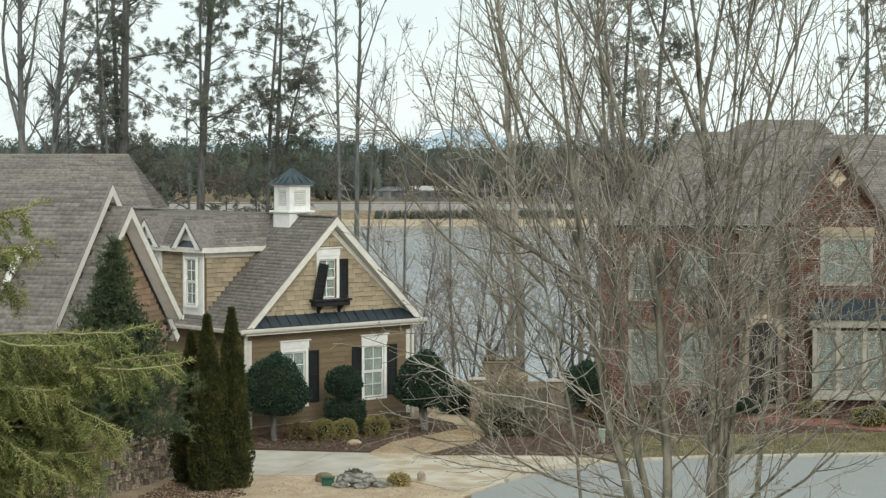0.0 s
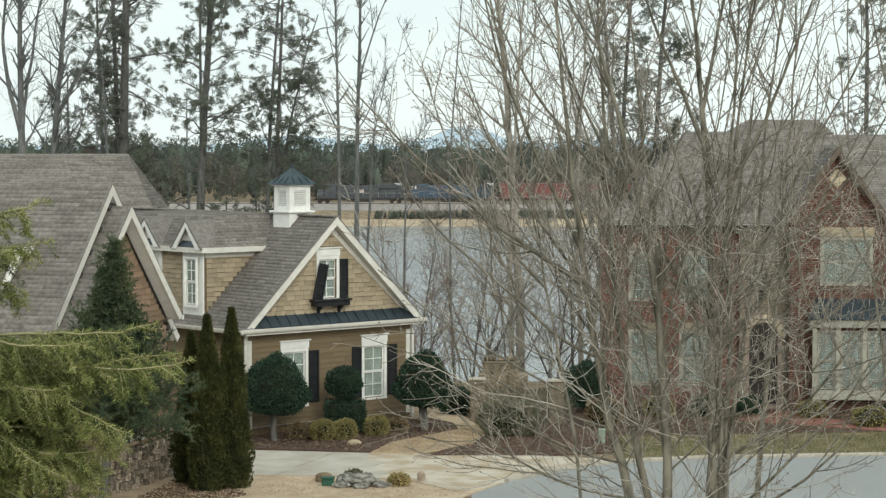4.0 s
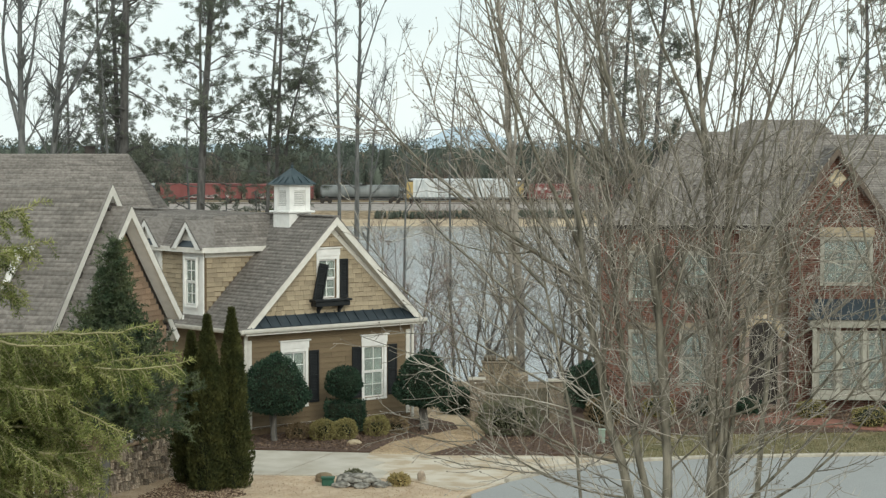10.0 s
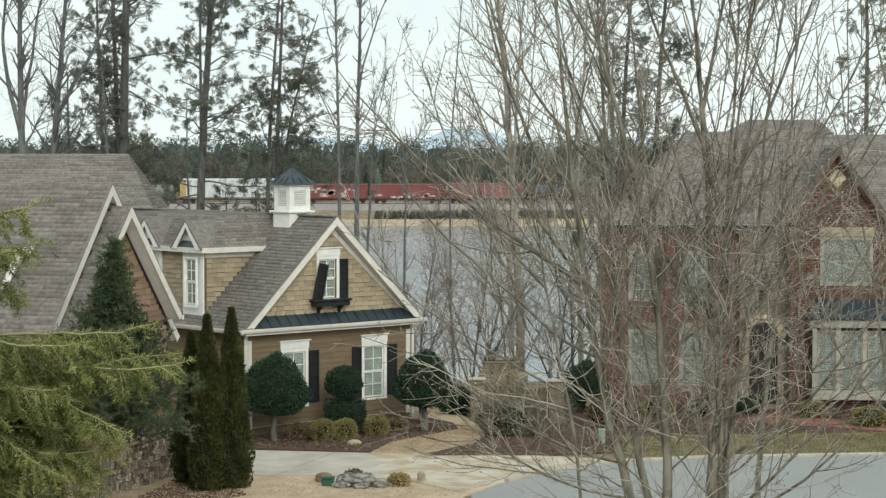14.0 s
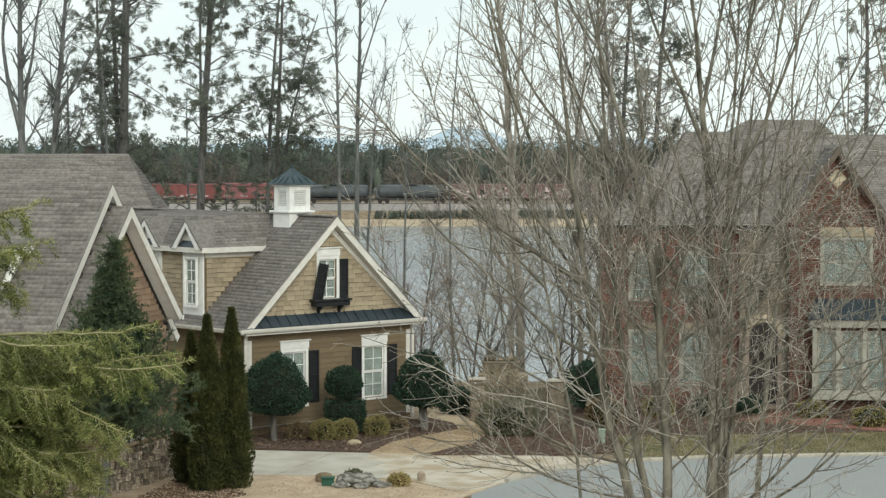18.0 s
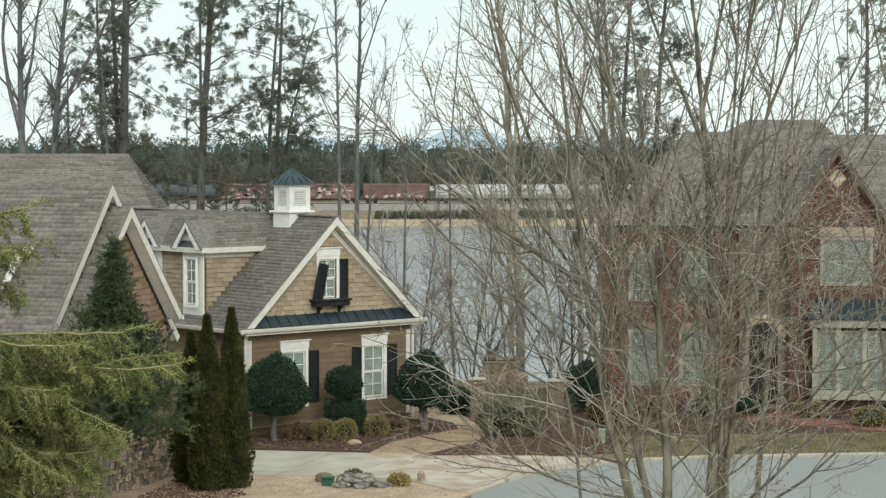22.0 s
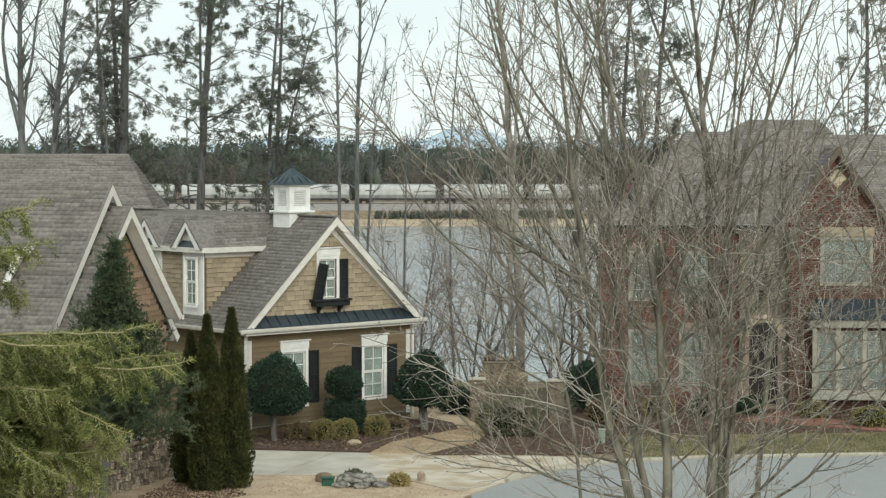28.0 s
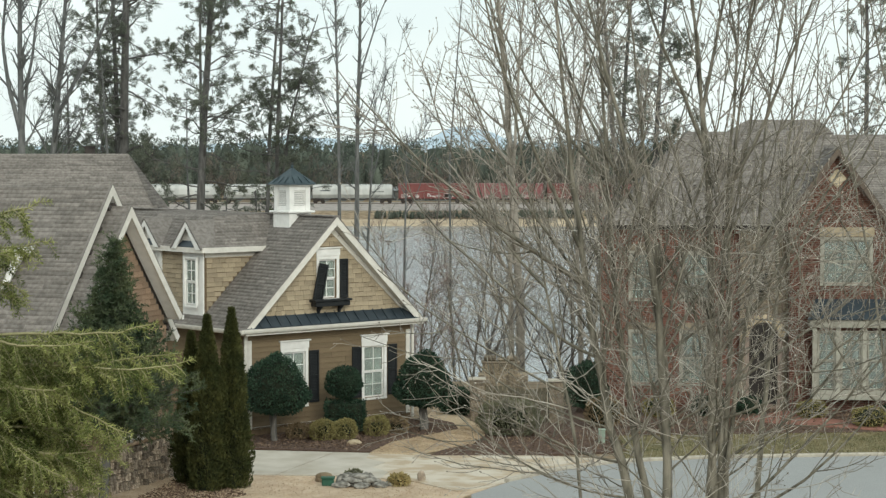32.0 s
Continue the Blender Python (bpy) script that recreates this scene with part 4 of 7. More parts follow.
# nested gables, the lower one in front
for (zr, ze, hw, y0, y1, sd) in ((7.70, 4.56, 2.90, -0.35, 0.6, 21), (8.28, 3.85, 3.85, 0.22, 14.0, 22)):
    cx = -2.45
    for s in (-1, 1):
        slope(lodge, [(cx + s * hw, y0, ze), (cx + s * hw, y1, ze), (cx, y1, zr), (cx, y0, zr)], seed=sd + s, wide=0.6)
        d = Vector((s * hw, 0, ze - zr)).normalized()
        nr = Vector((-d.z, 0, d.x))
        if nr.z < 0:
            nr = -nr
        a, b = Vector((cx, y0, zr)), Vector((cx + s * hw, y0, ze))
        part("rake_board", slab([a, b, b - nr * 0.20, a - Vector((0, 0, 0.29))], (0, -1, 0), 0.05), TRIM, lodge)
        part("rake_edge", slab([a + Vector((0, 0.02, 0.04)), b + Vector((0, 0.02, 0.04)), b + Vector((0, 0.02, 0.0)), a + Vector((0, 0.02, 0.0))], (0, -1, 0), 0.07), ROOF, lodge)
        # white instead of trim cream: bounce light is put into the soffit's colour
        part("soffit", slab([a - nr * 0.17 + Vector((0, 0.01, -0.03)), b - nr * 0.17 + Vector((0, 0.01, 0)), b - nr * 0.17 + Vector((0, 0.34, 0)), a - nr * 0.17 + Vector((0, 0.34, -0.03))], nr, 0.02), WHITE, lodge)
        for q in range(7 if zr > 8 else 0):
            c = a.lerp(b, (q + 0.7) / 7.6) - nr * 0.29
            bl = part("bracket", boxed(-0.07, 0.07, -0.16, 0.20, -0.08, 0.08), IRON, lodge)
            bl.matrix_basis = Matrix.Translation(c + Vector((0, 0.12, 0))) @ pose(0, 0, 0, 0, -s * 47, 0)
part("upper_gable_wall", slab([(-5.6, 0.55, 4.4), (0.7, 0.55, 4.4), (-2.45, 0.55, 7.95)], (0, 1, 0), 0.2), SHINGLE_WALL, lodge)
part("wall", boxed(0.76, 0.95, 0.75, 13.8, -0.3, 4.3), BACKING, lodge)
part("wall", boxed(-5.4, 0.95, 13.8, 14.0, -0.3, 4.3), BACKING, lodge)
part("gable_wall", slab([(-5.4, 13.8, 4.3), (0.75, 13.8, 4.3), (-2.45, 13.8, 7.9)], (0, 1, 0), 0.2), BACKING, lodge)
gutter(lodge, (0.50, 0.62, 4.46), (0.50, -0.40, 4.46), WHITE)
part("wall", boxed(-5.6, -5.4, 0.6, 14, -0.3, 4.3), BACKING, lodge)
# side gable at the far edge
slope(lodge, [(-5.9, 6.6, 4.1), (-3.4, 6.6, 6.4), (-3.4, 5.3, 6.95), (-5.9, 5.3, 5.2)], seed=33, wide=0.5)

unturn = lodge.matrix_basis.inverted()
part("eave_return", boxed(-11.52, -10.84, 54.45, 55.5, 6.49, 6.66, 0.015, unturn), WHITE, lodge)
part("rake_board", slab([unturn @ Vector(p) for p in ((-11.04, 54.5, 6.48), (-11.22, 54.5, 6.48), (-11.72, 54.5, 5.35), (-11.54, 54.5, 5.35))], unturn.to_3x3() @ Vector((0, 1, 0)), 0.9), WHITE, lodge)

# ---------------------------------------------------------------- the house behind
rear = thing("grey_roofed_house", pose(-13.27, 88.0, 0), "large house behind with a long grey hipped roof", "house")
slope(rear, [(-34, -4.6, 4.0), (3.0, -4.6, 4.0), (0, 0, 9.0), (-34, 0, 9.0)], seed=51, wide=0.7)
slope(rear, [(3.0, -4.6, 4.0), (3.0, 4.6, 4.0), (0, 0, 9.0)], seed=52, wide=0.9)
slope(rear, [(3.0, 4.6, 4.0), (-34, 4.6, 4.0), (-34, 0, 9.0), (0, 0, 9.0)], seed=53, wide=2.0)
part("wall", boxed(-33.5, 2.5, -4.1, 4.1, -2.0, 4.1), SIDING, rear)
part("fascia", boxed(-34, 3.0, -4.66, -4.61, 3.82, 4.0), TRIM, rear)
bm = bmesh.new()
box(bm, -1.95, -1.55, 0.6, 1.0, 8.0, 9.25, 0.02)
box(bm, -2.0, -1.5, 0.55, 1.05, 9.25, 9.33, 0.01)
part("roof_vent", bm, IRON, rear)

# ---------------------------------------------------------------- the brick house
manor = thing("brick_house", pose(5.6, 74.0, 0, 0, 0, -5), "two-storey red brick house with steep grey hipped roof", "house")


def brick_wall(parent, name, x0, x1, z0, z1, y, holes, seed, deep=0.3):
    ob = part(name, holed(x0, x1, z0, z1, holes, y, y + deep), MORTAR, parent)
    rng = np.random.default_rng(seed)
    V, F = [], []
    z, row = z0, 0
    while z < z1 - 0.03:
        for a, b in spans(x0, x1, z, z + 0.07, holes):
            x = a - (0.11 if row % 2 else 0.0)
            while x < b - 0.02:
                p, q = max(x, a), min(x + 0.21, b)
                o = 0.008 + rng.uniform(0, 0.006)
                V.append([(p, y, z), (q, y, z), (q, y, z + 0.065), (p, y, z + 0.065), (p + 0.004, y - o, z + 0.004), (q - 0.004, y - o, z + 0.004), (q - 0.004, y - o, z + 0.061), (p + 0.004, y - o, z + 0.061)])
                x += 0.222
        z += 0.077
        row += 1
    V = np.array(V)
    bse = np.arange(len(V))[:, None] * 8
    Q = np.concatenate([bse + np.array([f]) for f in ((4, 5, 6, 7), (0, 1, 5, 4), (3, 2, 6, 7), (0, 4, 7, 3), (1, 2, 6, 5))])
    part("bricks", mesh_np("bricks", V.reshape(-1, 3), [Q], BRICK), BRICK, ob, kind="stuff")
    return ob


PAINT = mat("dull_cream_paint", (0.27, 0.258, 0.215), (0.35, 0.335, 0.28), 5, 0.6)
mh = [(1.1, 2.0, 0.9, 2.7), (1.1, 2.0, 3.9, 5.5), (2.9, 3.8, 0.9, 2.7), (2.9, 3.8, 3.9, 5.5)]
brick_wall(manor, "wall", 0.0, 4.9, 0.0, 6.5, 0.0, mh, 1)
for h in mh:
    window(manor, pose((h[0] + h[1]) / 2, 0, h[2]), h[1] - h[0], h[3] - h[2], header=False, paint=PAINT, drape=PANE_BACKING)
    part("lintel", boxed(h[0] - 0.15, h[1] + 0.15, -0.04, 0.0, h[3] + 0.12, h[3] + 0.36), DIM_STONE, manor)
# stone entry bay with an arched dark door
ent = part("entry_bay", holed(4.9, 6.6, 0.0, 6.5, [(5.25, 6.25, 0.2, 2.6)], -0.25, 0.2), MORTAR, manor, "brown field-stone entry bay")
rng_e = np.random.default_rng(19)
stones(ent, pose(0, -0.25, 0), 4.9, 5.1, 0.1, 6.4, 0.26, rng_e, deep=0.05, kinds=DIM_STONES)
stones(ent, pose(0, -0.25, 0), 6.4, 6.6, 0.1, 6.4, 0.26, rng_e, deep=0.05, kinds=DIM_STONES)
stones(ent, pose(0, -0.25, 0), 5.12, 6.38, 3.4, 6.4, 0.28, rng_e, deep=0.05, kinds=DIM_STONES)
door = part("door", boxed(5.25, 6.25, 0.0, 0.08, 0.2, 2.6), DOOR_DARK, manor, "dark arched front door")
bm = bmesh.new()
lathe(bm, [(0.5, -0.04), (0.5, 0.04)], 20, pose(5.75, -0.22, 2.6, 90, 0, 0))
part("fanlight", bm, DOOR_DARK, door)
for i in range(9):
    a_ = math.pi * (i + 0.5) / 9
    vs = part("voussoir", boxed(-0.10, 0.10, -0.32, -0.255, 0, 0.28, 0.02), STONE_PALE, ent)
    vs.matrix_basis = Matrix.Translation((5.75 + 0.52 * math.cos(a_), 0, 2.6 + 0.52 * math.sin(a_))) @ pose(0, 0, 0, 0, 90 - math.degrees(a_), 0)
lan = part("lantern", boxed(-0.13, 0.13, -0.13, 0.13, 0, 0.45, 0.03), SHUTTER, manor, "black wall lantern")
lan.matrix_basis = pose(5.72, -0.45, 4.15)
part("bracket", boxed(-0.02, 0.02, -0.12, 0.2, 0.451, 0.5), SHUTTER, lan)
part("urn", boxed(-0.15, 0.15, -0.15, 0.15, 0.501, 0.75, 0.06), SHUTTER, lan)
# gabled brick bay
gh = [(7.75, 9.35, 4.55, 6.05), (7.45, 9.9, 0.85, 3.10)]
brick_wall(manor, "bay_wall", 6.6, 10.4, 0.0, 6.35, -0.8, gh, 2)
gw_ = part("bay_gable", slab([(6.2, -0.8, 6.36), (10.2, -0.8, 6.36), (8.2, -0.8, 9.05)], (0, 1, 0), 0.3), MORTAR, manor)
V, z, row = [], 6.36, 0
while z < 8.95:
    half = 2.0 * (9.0 - z) / 2.69 - 0.08
    x = 8.2 - half
    while x < 8.2 + half - 0.05:
        q = min(x + (0.21 if row % 2 or x > 8.2 - half else 0.1), 8.2 + half)
        V.append([(x, -0.802, z), (q, -0.802, z), (q, -0.802, z + 0.065), (x, -0.802, z + 0.065), (x + 0.004, -0.814, z + 0.004), (q - 0.004, -0.814, z + 0.004), (q - 0.004, -0.814, z + 0.061), (x + 0.004, -0.814, z + 0.061)])
        x = q + 0.012
    z += 0.077
    row += 1
bse = np.arange(len(V))[:, None] * 8
Q = np.concatenate([bse + np.array([f]) for f in ((4, 5, 6, 7), (0, 1, 5, 4), (3, 2, 6, 7), (0, 4, 7, 3), (1, 2, 6, 5))])
part("bricks", mesh_np("bricks", np.array(V).reshape(-1, 3), [Q], BRICK), BRICK, gw_, kind="stuff")
part("keystone", boxed(-0.24, 0.24, -0.87, -0.815, -0.24, 0.24, 0.03, pose(8.2, 0, 8.2, 0, 45, 0)), STONE_PALE, gw_, "tan stone ornament")
window(manor, pose(8.55, -0.8, 4.55), 1.6, 1.5, header=False, cols=4, paint=PAINT, drape=PANE_BACKING)
part("lintel", boxed(7.6, 9.5, -0.87, -0.81, 6.18, 6.5), STONE_PALE, manor)
bay = part("bay_window", boxed(7.35, 10.05, -1.5, -0.81, 0.55, 0.82), PAINT, manor, "cream bay window with a dark metal roof")
for x in (7.35, 8.15, 9.05, 9.90):
    part("post", boxed(x, x + 0.15, -1.5, -1.36, 0.821, 3.05), PAINT, bay)
for x in (7.50, 8.30, 9.20):
    w_ = 0.65 if x < 8 else (0.75 if x < 9 else 0.70)
    window(bay, pose(x + w_ / 2, -1.42, 0.9), w_ - 0.1, 2.0, header=False, trim=0.04, rows=3, paint=PAINT, drape=PANE_BACKING)
part("cornice", boxed(7.25, 10.15, -1.6, -0.81, 3.051, 3.35, 0.02), PAINT, bay)
part("bay_roof", slab([(7.15, -1.7, 3.36), (10.25, -1.7, 3.36), (9.9, -0.83, 4.0), (7.5, -0.83, 4.0)], (0, 0.4, -1), 0.03), METAL_ROOF, bay)
part("side_wall", boxed(0.0, 0.3, 0.3, 11, -1.5, 6.5), BRICK, manor)
brick_wall(manor, "wall", 10.4, 18.0, 0.0, 6.5, 0.4, [(11.6, 12.8, 0.9, 2.7), (11.6, 12.8, 3.9, 5.5)], 3)
part("fascia", boxed(0.05, 6.6, -0.45, -0.40, 6.38, 6.56), PAINT, manor)
gutter(manor, (0.0, -0.5, 6.44), (6.3, -0.5, 6.44), IRON)
slope(manor, [(0.05, -0.45, 6.5), (8.6, -0.45, 6.5), (8.0, 4.0, 9.86), (3.2, 4.0, 9.86)], seed=41, wide=0.6)
slope(manor, [(0.05, 11.0, 6.5), (0.05, -0.45, 6.5), (3.2, 4.0, 9.86), (3.2, 7.2, 9.86)], seed=42, wide=0.8)
RAKE = mat("brown_rake_paint", (0.10, 0.075, 0.06), (0.14, 0.11, 0.085), 5, 0.7)
for s in (-1, 1):
    slope(manor, [(8.2 + s * 2.35, -1.15, 6.1), (8.2 + s * 2.35, 6.0, 6.1), (8.2, 6.0, 9.3), (8.2, -1.15, 9.3)], seed=44 + s, wide=0.7)
    part("rake_board", slab([(8.2, -1.15, 9.28), (8.2 + s * 2.35, -1.15, 6.08), (8.2 + s * 2.20, -1.15, 5.92), (8.2, -1.15, 9.0)], (0, -1, 0), 0.05), RAKE, manor)
slope(manor, [(8.6, 11.0, 6.5), (0.05, 11.0, 6.5), (3.2, 7.2, 9.86), (8.0, 7.2, 9.86)], seed=48, wide=2.0)
part("roof", boxed(3.2, 8.0, 4.0, 7.2, 9.72, 9.85), ROOF, manor)
slope(manor, [(4.6, 4.6, 9.80), (8.6, 4.6, 9.80), (8.1, 5.7, 10.32), (5.5, 5.7, 10.32)], seed=61, wide=0.6)
slope(manor, [(4.6, 6.8, 9.80), (4.6, 4.6, 9.80), (5.5, 5.7, 10.32)], seed=62, wide=0.6)
slope(manor, [(8.6, 6.8, 9.80), (4.6, 6.8, 9.80), (5.5, 5.7, 10.32), (8.1, 5.7, 10.32)], seed=63, wide=2.0)
slope(manor, [(8.6, 4.6, 9.80), (8.6, 6.8, 9.80), (8.1, 5.7, 10.32)], seed=64, wide=2.0)
slope(manor, [(19.0, 9.2, 6.5), (8.0, 9.2, 6.5), (8.0, 4.6, 9.75), (19.0, 4.6, 9.75)], seed=49, wide=2.0)
part("back_wall", boxed(0.3, 18.0, 8.7, 9.0, -1.5, 6.5), BRICK, manor)
part("side_wall", boxed(17.7, 18.0, 0.7, 8.7, -1.5, 6.5), BRICK, manor)
slope(manor, [(8.0, 0.0, 6.5), (19.0, 0.0, 6.5), (19.0, 4.6, 9.75), (8.0, 4.6, 9.75)], seed=47, wide=0.8)
# ---------------------------------------------------------------- stone gate and garden walls


def gate_pier(x, y, h, seed):
    t = thing("gate_pier", pose(x, y, 0), "tan stone gate pier with a flat cap", "pier", "gate piers")
    core = part("core", boxed(-0.20, 0.20, -0.20, 0.20, -0.2, h), MORTAR, t)
    r = np.random.default_rng(seed)
    for turn in range(4):
        stones(core, pose(0, 0, 0, 0, 0, 90 * turn) @ pose(0, -0.20, 0), -0.22, 0.22, 0.0, h - 0.02, 0.15, r, deep=0.045, kinds=DIM_STONES)
    part("cap", boxed(-0.29, 0.29, -0.29, 0.29, h, h + 0.07, 0.02), CURB, t)
    return t


gate_pier(1.15, 70.0, 1.45, 1)
gate_pier(3.80, 69.5, 1.45, 2)
gate = thing("wooden_gate", pose(1.42, 69.9, 0, 0, 0, -10), "weathered tan board gate between stone piers", "gate")
for i in range(15):
    part("board", boxed(0.0, 0.118, -0.02, 0.02, 0.08, 1.22 + 0.05 * math.sin(i * 0.5), 0.006), mat("weathered_board", (0.085, 0.075, 0.052), (0.16, 0.14, 0.10), 5, 0.9, bump=0.3, stretch=(4, 4, 0.5), each=0.2) if i == 0 else bpy.data.materials["weathered_board"], gate).matrix_basis = pose(0.02 + i * 0.148, 0, 0)
for z in (0.25, 1.0):
    part("rail", boxed(0, 2.25, 0.021, 0.06, z, z + 0.1), bpy.data.materials["weathered_board"], gate)
hearth = thing("outdoor_fireplace", pose(2.2, 76.0, 0), "tan stone outdoor fireplace with a stepped chimney", "fireplace")
hc = part("base", boxed(-0.9, 0.9, -0.4, 0.5, -0.3, 1.0), STONE_PALE, hearth)
stones(hc, pose(0, -0.4, 0), -0.9, 0.9, 0.1, 1.0, 0.24, np.random.default_rng(3), deep=0.06, kinds=DIM_STONES)
hs = part("stack", boxed(-0.75, 0.55, -0.3, 0.4, 1.0, 1.40), STONE_PALE, hearth)
stones(hs, pose(0, -0.3, 0), -0.75, 0.55, 1.0, 1.40, 0.2, np.random.default_rng(5), deep=0.06, kinds=DIM_STONES)
part("cap", boxed(-0.80, 0.60, -0.38, 0.45, 1.401, 1.47, 0.02), DIM_STONE, hearth)
for k, (a, b, c) in enumerate(((-0.7, -0.25, 0.2), (-0.22, 0.1, 0.13), (0.12, 0.5, 0.18))):
    part("stone", boxed(a, b, -0.25, 0.3, 1.471, 1.471 + c, 0.06), DIM_STONE, hearth)
RED_CLOTH = mat("red_canvas", (0.36, 0.035, 0.04), (0.46, 0.05, 0.055), 5, 0.85, bump=0.2)
brolly = thing("patio_umbrella", pose(5.42, 72.9, 0.06), "furled bright red patio umbrella beside the brick house", "umbrella")
bm = bmesh.new()
lathe(bm, [(0.025, 0.05), (0.025, 2.32), (0.01, 2.38)], 8)
part("pole", bm, IRON, brolly)
bm = bmesh.new()
lathe(bm, [(0.12, 0.92), (0.135, 1.0), (0.12, 1.45), (0.13, 1.55), (0.09, 1.95), (0.03, 2.26)], 8)
part("canopy", bm, RED_CLOTH, brolly)
bm = bmesh.new()
lathe(bm, [(0.22, 0.0), (0.22, 0.06), (0.05, 0.10)], 12)
part("base", bm, IRON, brolly)
ped = thing("utility_pedestal", pose(4.95, 64.6, 0.05), "grey-green utility pedestal on the verge", "utility box")
part("body", boxed(-0.10, 0.10, -0.09, 0.09, 0, 0.42, 0.015), PEDESTAL, ped)
part("lid", boxed(-0.115, 0.115, -0.105, 0.105, 0.421, 0.47, 0.015), PEDESTAL, ped)


# ---------------------------------------------------------------- clipped shrubs
def lumpy(rng, n, radii, lump=0.10, squash=None):
    """Points and outward directions over a lumpy ellipsoid."""
    d = rng.normal(0, 1, (n, 3))
    d /= np.linalg.norm(d, axis=1)[:, None]
    k = 1 + lump * (np.sin(d[:, 0] * 5 + 1) * np.sin(d[:, 1] * 6 + 2) + np.sin(d[:, 2] * 7 + d[:, 0] * 3))
    k *= rng.uniform(0.88, 1.04, n)
    return d * np.array(radii) * k[:, None], d


def ball(rng, radii, centre, n, leaf, lump=0.05, box_like=0.0, drop=0.0):
    p, d = lumpy(rng, n, (1, 1, 1), lump)
    p[:, :2] *= (1 - drop * p[:, 2:])
    p[:, 2] = np.where(p[:, 2] < 0, p[:, 2] * (1 - drop), p[:, 2])
    if box_like:
        q = np.max(np.abs(d), axis=1)[:, None]
        p = p * (1 - box_like + box_like / np.maximum(q, 0.6))
    p = p * np.array(radii) + np.array(centre)
    return blades(rng, p, d * 0.8, leaf, leaf * 0.55, 0.8)


def core_ball(radii, centre, box_like=0.0, drop=0.0):
    bm = bmesh.new()
    bmesh.ops.create_icosphere(bm, subdivisions=3, radius=1.0)
    for v in bm.verts:
        d = v.co.normalized()
        q = max(abs(d.x), abs(d.y), abs(d.z))
        s = 1 - box_like + box_like / max(q, 0.6)
        d = Vector((d.x * (1 - drop * d.z), d.y * (1 - drop * d.z), d.z * (1 - drop) if d.z < 0 else d.z))
        v.co = Vector((d.x * radii[0] * s + centre[0], d.y * radii[1] * s + centre[1], d.z * radii[2] * s + centre[2]))
    return bm


def topiary(x, y, parts, trunk_h, leaf_mat, label, seed, name="topiary_tree", leaf=0.07, n=5200, stem=0.05, category="shrub", drop=0.0, core=0.88):
    rng = np.random.default_rng(seed)
    t = thing(name, pose(x, y, 0.08), label, category)
    if trunk_h:
        lines = [bend_line(rng, (rng.uniform(-0.08, 0.08), rng.uniform(-0.05, 0.05), -0.05), (rng.uniform(-0.12, 0.12), 0, 1), trunk_h + 0.3, stem * 1.2, stem * 0.7, 6, 0.06, 0.05) for _ in range(3)]
        v, f = tubes(lines)
        part("trunk", mesh_np("trunk", v, f, BARK, True), BARK, t)
    for radii, c, bx in parts:
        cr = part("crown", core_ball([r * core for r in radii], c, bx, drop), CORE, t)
        v, f = ball(rng, radii, c, n, leaf, 0.04, bx, drop)
        part("leaves", mesh_np("leaves", v, f, leaf_mat), leaf_mat, cr, kind="stuff")
    return t


topiary(-5.27, 65.0, [((1.02, 0.98, 1.06), (0, 0, 1.62), 0.10)], 0.7, LEAF_HOLLY, "round clipped dark green holly on a bare trunk", 1, leaf=0.085, n=8500, drop=0.30, stem=0.085)
topiary(-0.62, 67.6, [((0.90, 0.88, 1.02), (0, 0, 1.50), 0.10)], 0.6, LEAF_HOLLY, "domed clipped dark green holly on a bare trunk", 2, leaf=0.085, n=8500, drop=0.30, stem=0.085)
topiary(-3.18, 66.6, [((0.61, 0.52, 0.45), (0.04, 0, 0.62), 0.95), ((0.57, 0.56, 0.50), (0.0, 0, 1.66), 0.0)], 0.9, LEAF_HOLLY, "two-tiered clipped dark holly, a ball over a block", 3, "tiered_topiary", 0.075, 4200)
for i, (x, y, r, h) in enumerate(((-3.78, 65.2, 0.40, 0.34), (-3.10, 65.4, 0.38, 0.34), (-2.12, 66.2, 0.40, 0.34), (-4.6, 65.5, 0.33, 0.26), (-1.5, 66.9, 0.4, 0.26))):
    topiary(x, y, [((r, r * 0.9, h), (0, 0, h * 0.85), 0.15)], 0, LEAF_SHRUB if i < 3 else LEAF_RUST, "low yellow-green clipped shrub in the mulch" if i < 3 else "low thin brown shrub in the mulch", 10 + i, "low_shrub", 0.07, 2200 if i < 3 else 1300, core=0.5)
topiary(5.0, 72.3, [((0.74, 0.65, 0.86), (0, 0, 0.84), 0.25)], 0, LEAF_HOLLY, "dark green arched evergreen shrub", 20, "evergreen_shrub", 0.09, 4500, drop=0.2)
topiary(5.32, 68.5, [((0.62, 0.55, 0.50), (0, 0, 0.45), 0.1)], 0, LEAF_RUST, "round rust-brown deciduous shrub", 21, "brown_shrub", 0.07, 2600)
topiary(0.45, 71.8, [((0.62, 0.5, 0.48), (0, 0, 0.42), 0.2)], 0, LEAF_HOLLY, "dark green hedge shrub by the fence", 22, "evergreen_shrub", 0.08, 2600)
for i, (x, y, r) in enumerate(((14.1, 68.6, 0.55), (15.2, 69.2, 0.6), (12.6, 70.8, 0.5), (9.2, 71.5, 0.6), (7.4, 71.2, 0.55), (10.6, 71.9, 0.5))):
    topiary(x, y, [((r, r, r * 0.6), (0, 0, r * 0.5), 0.2)], 0, LEAF_HOLLY if i % 2 else LEAF_SHRUB, "low clipped green shrub before the brick house", 30 + i, "low_shrub", 0.08, 1400)


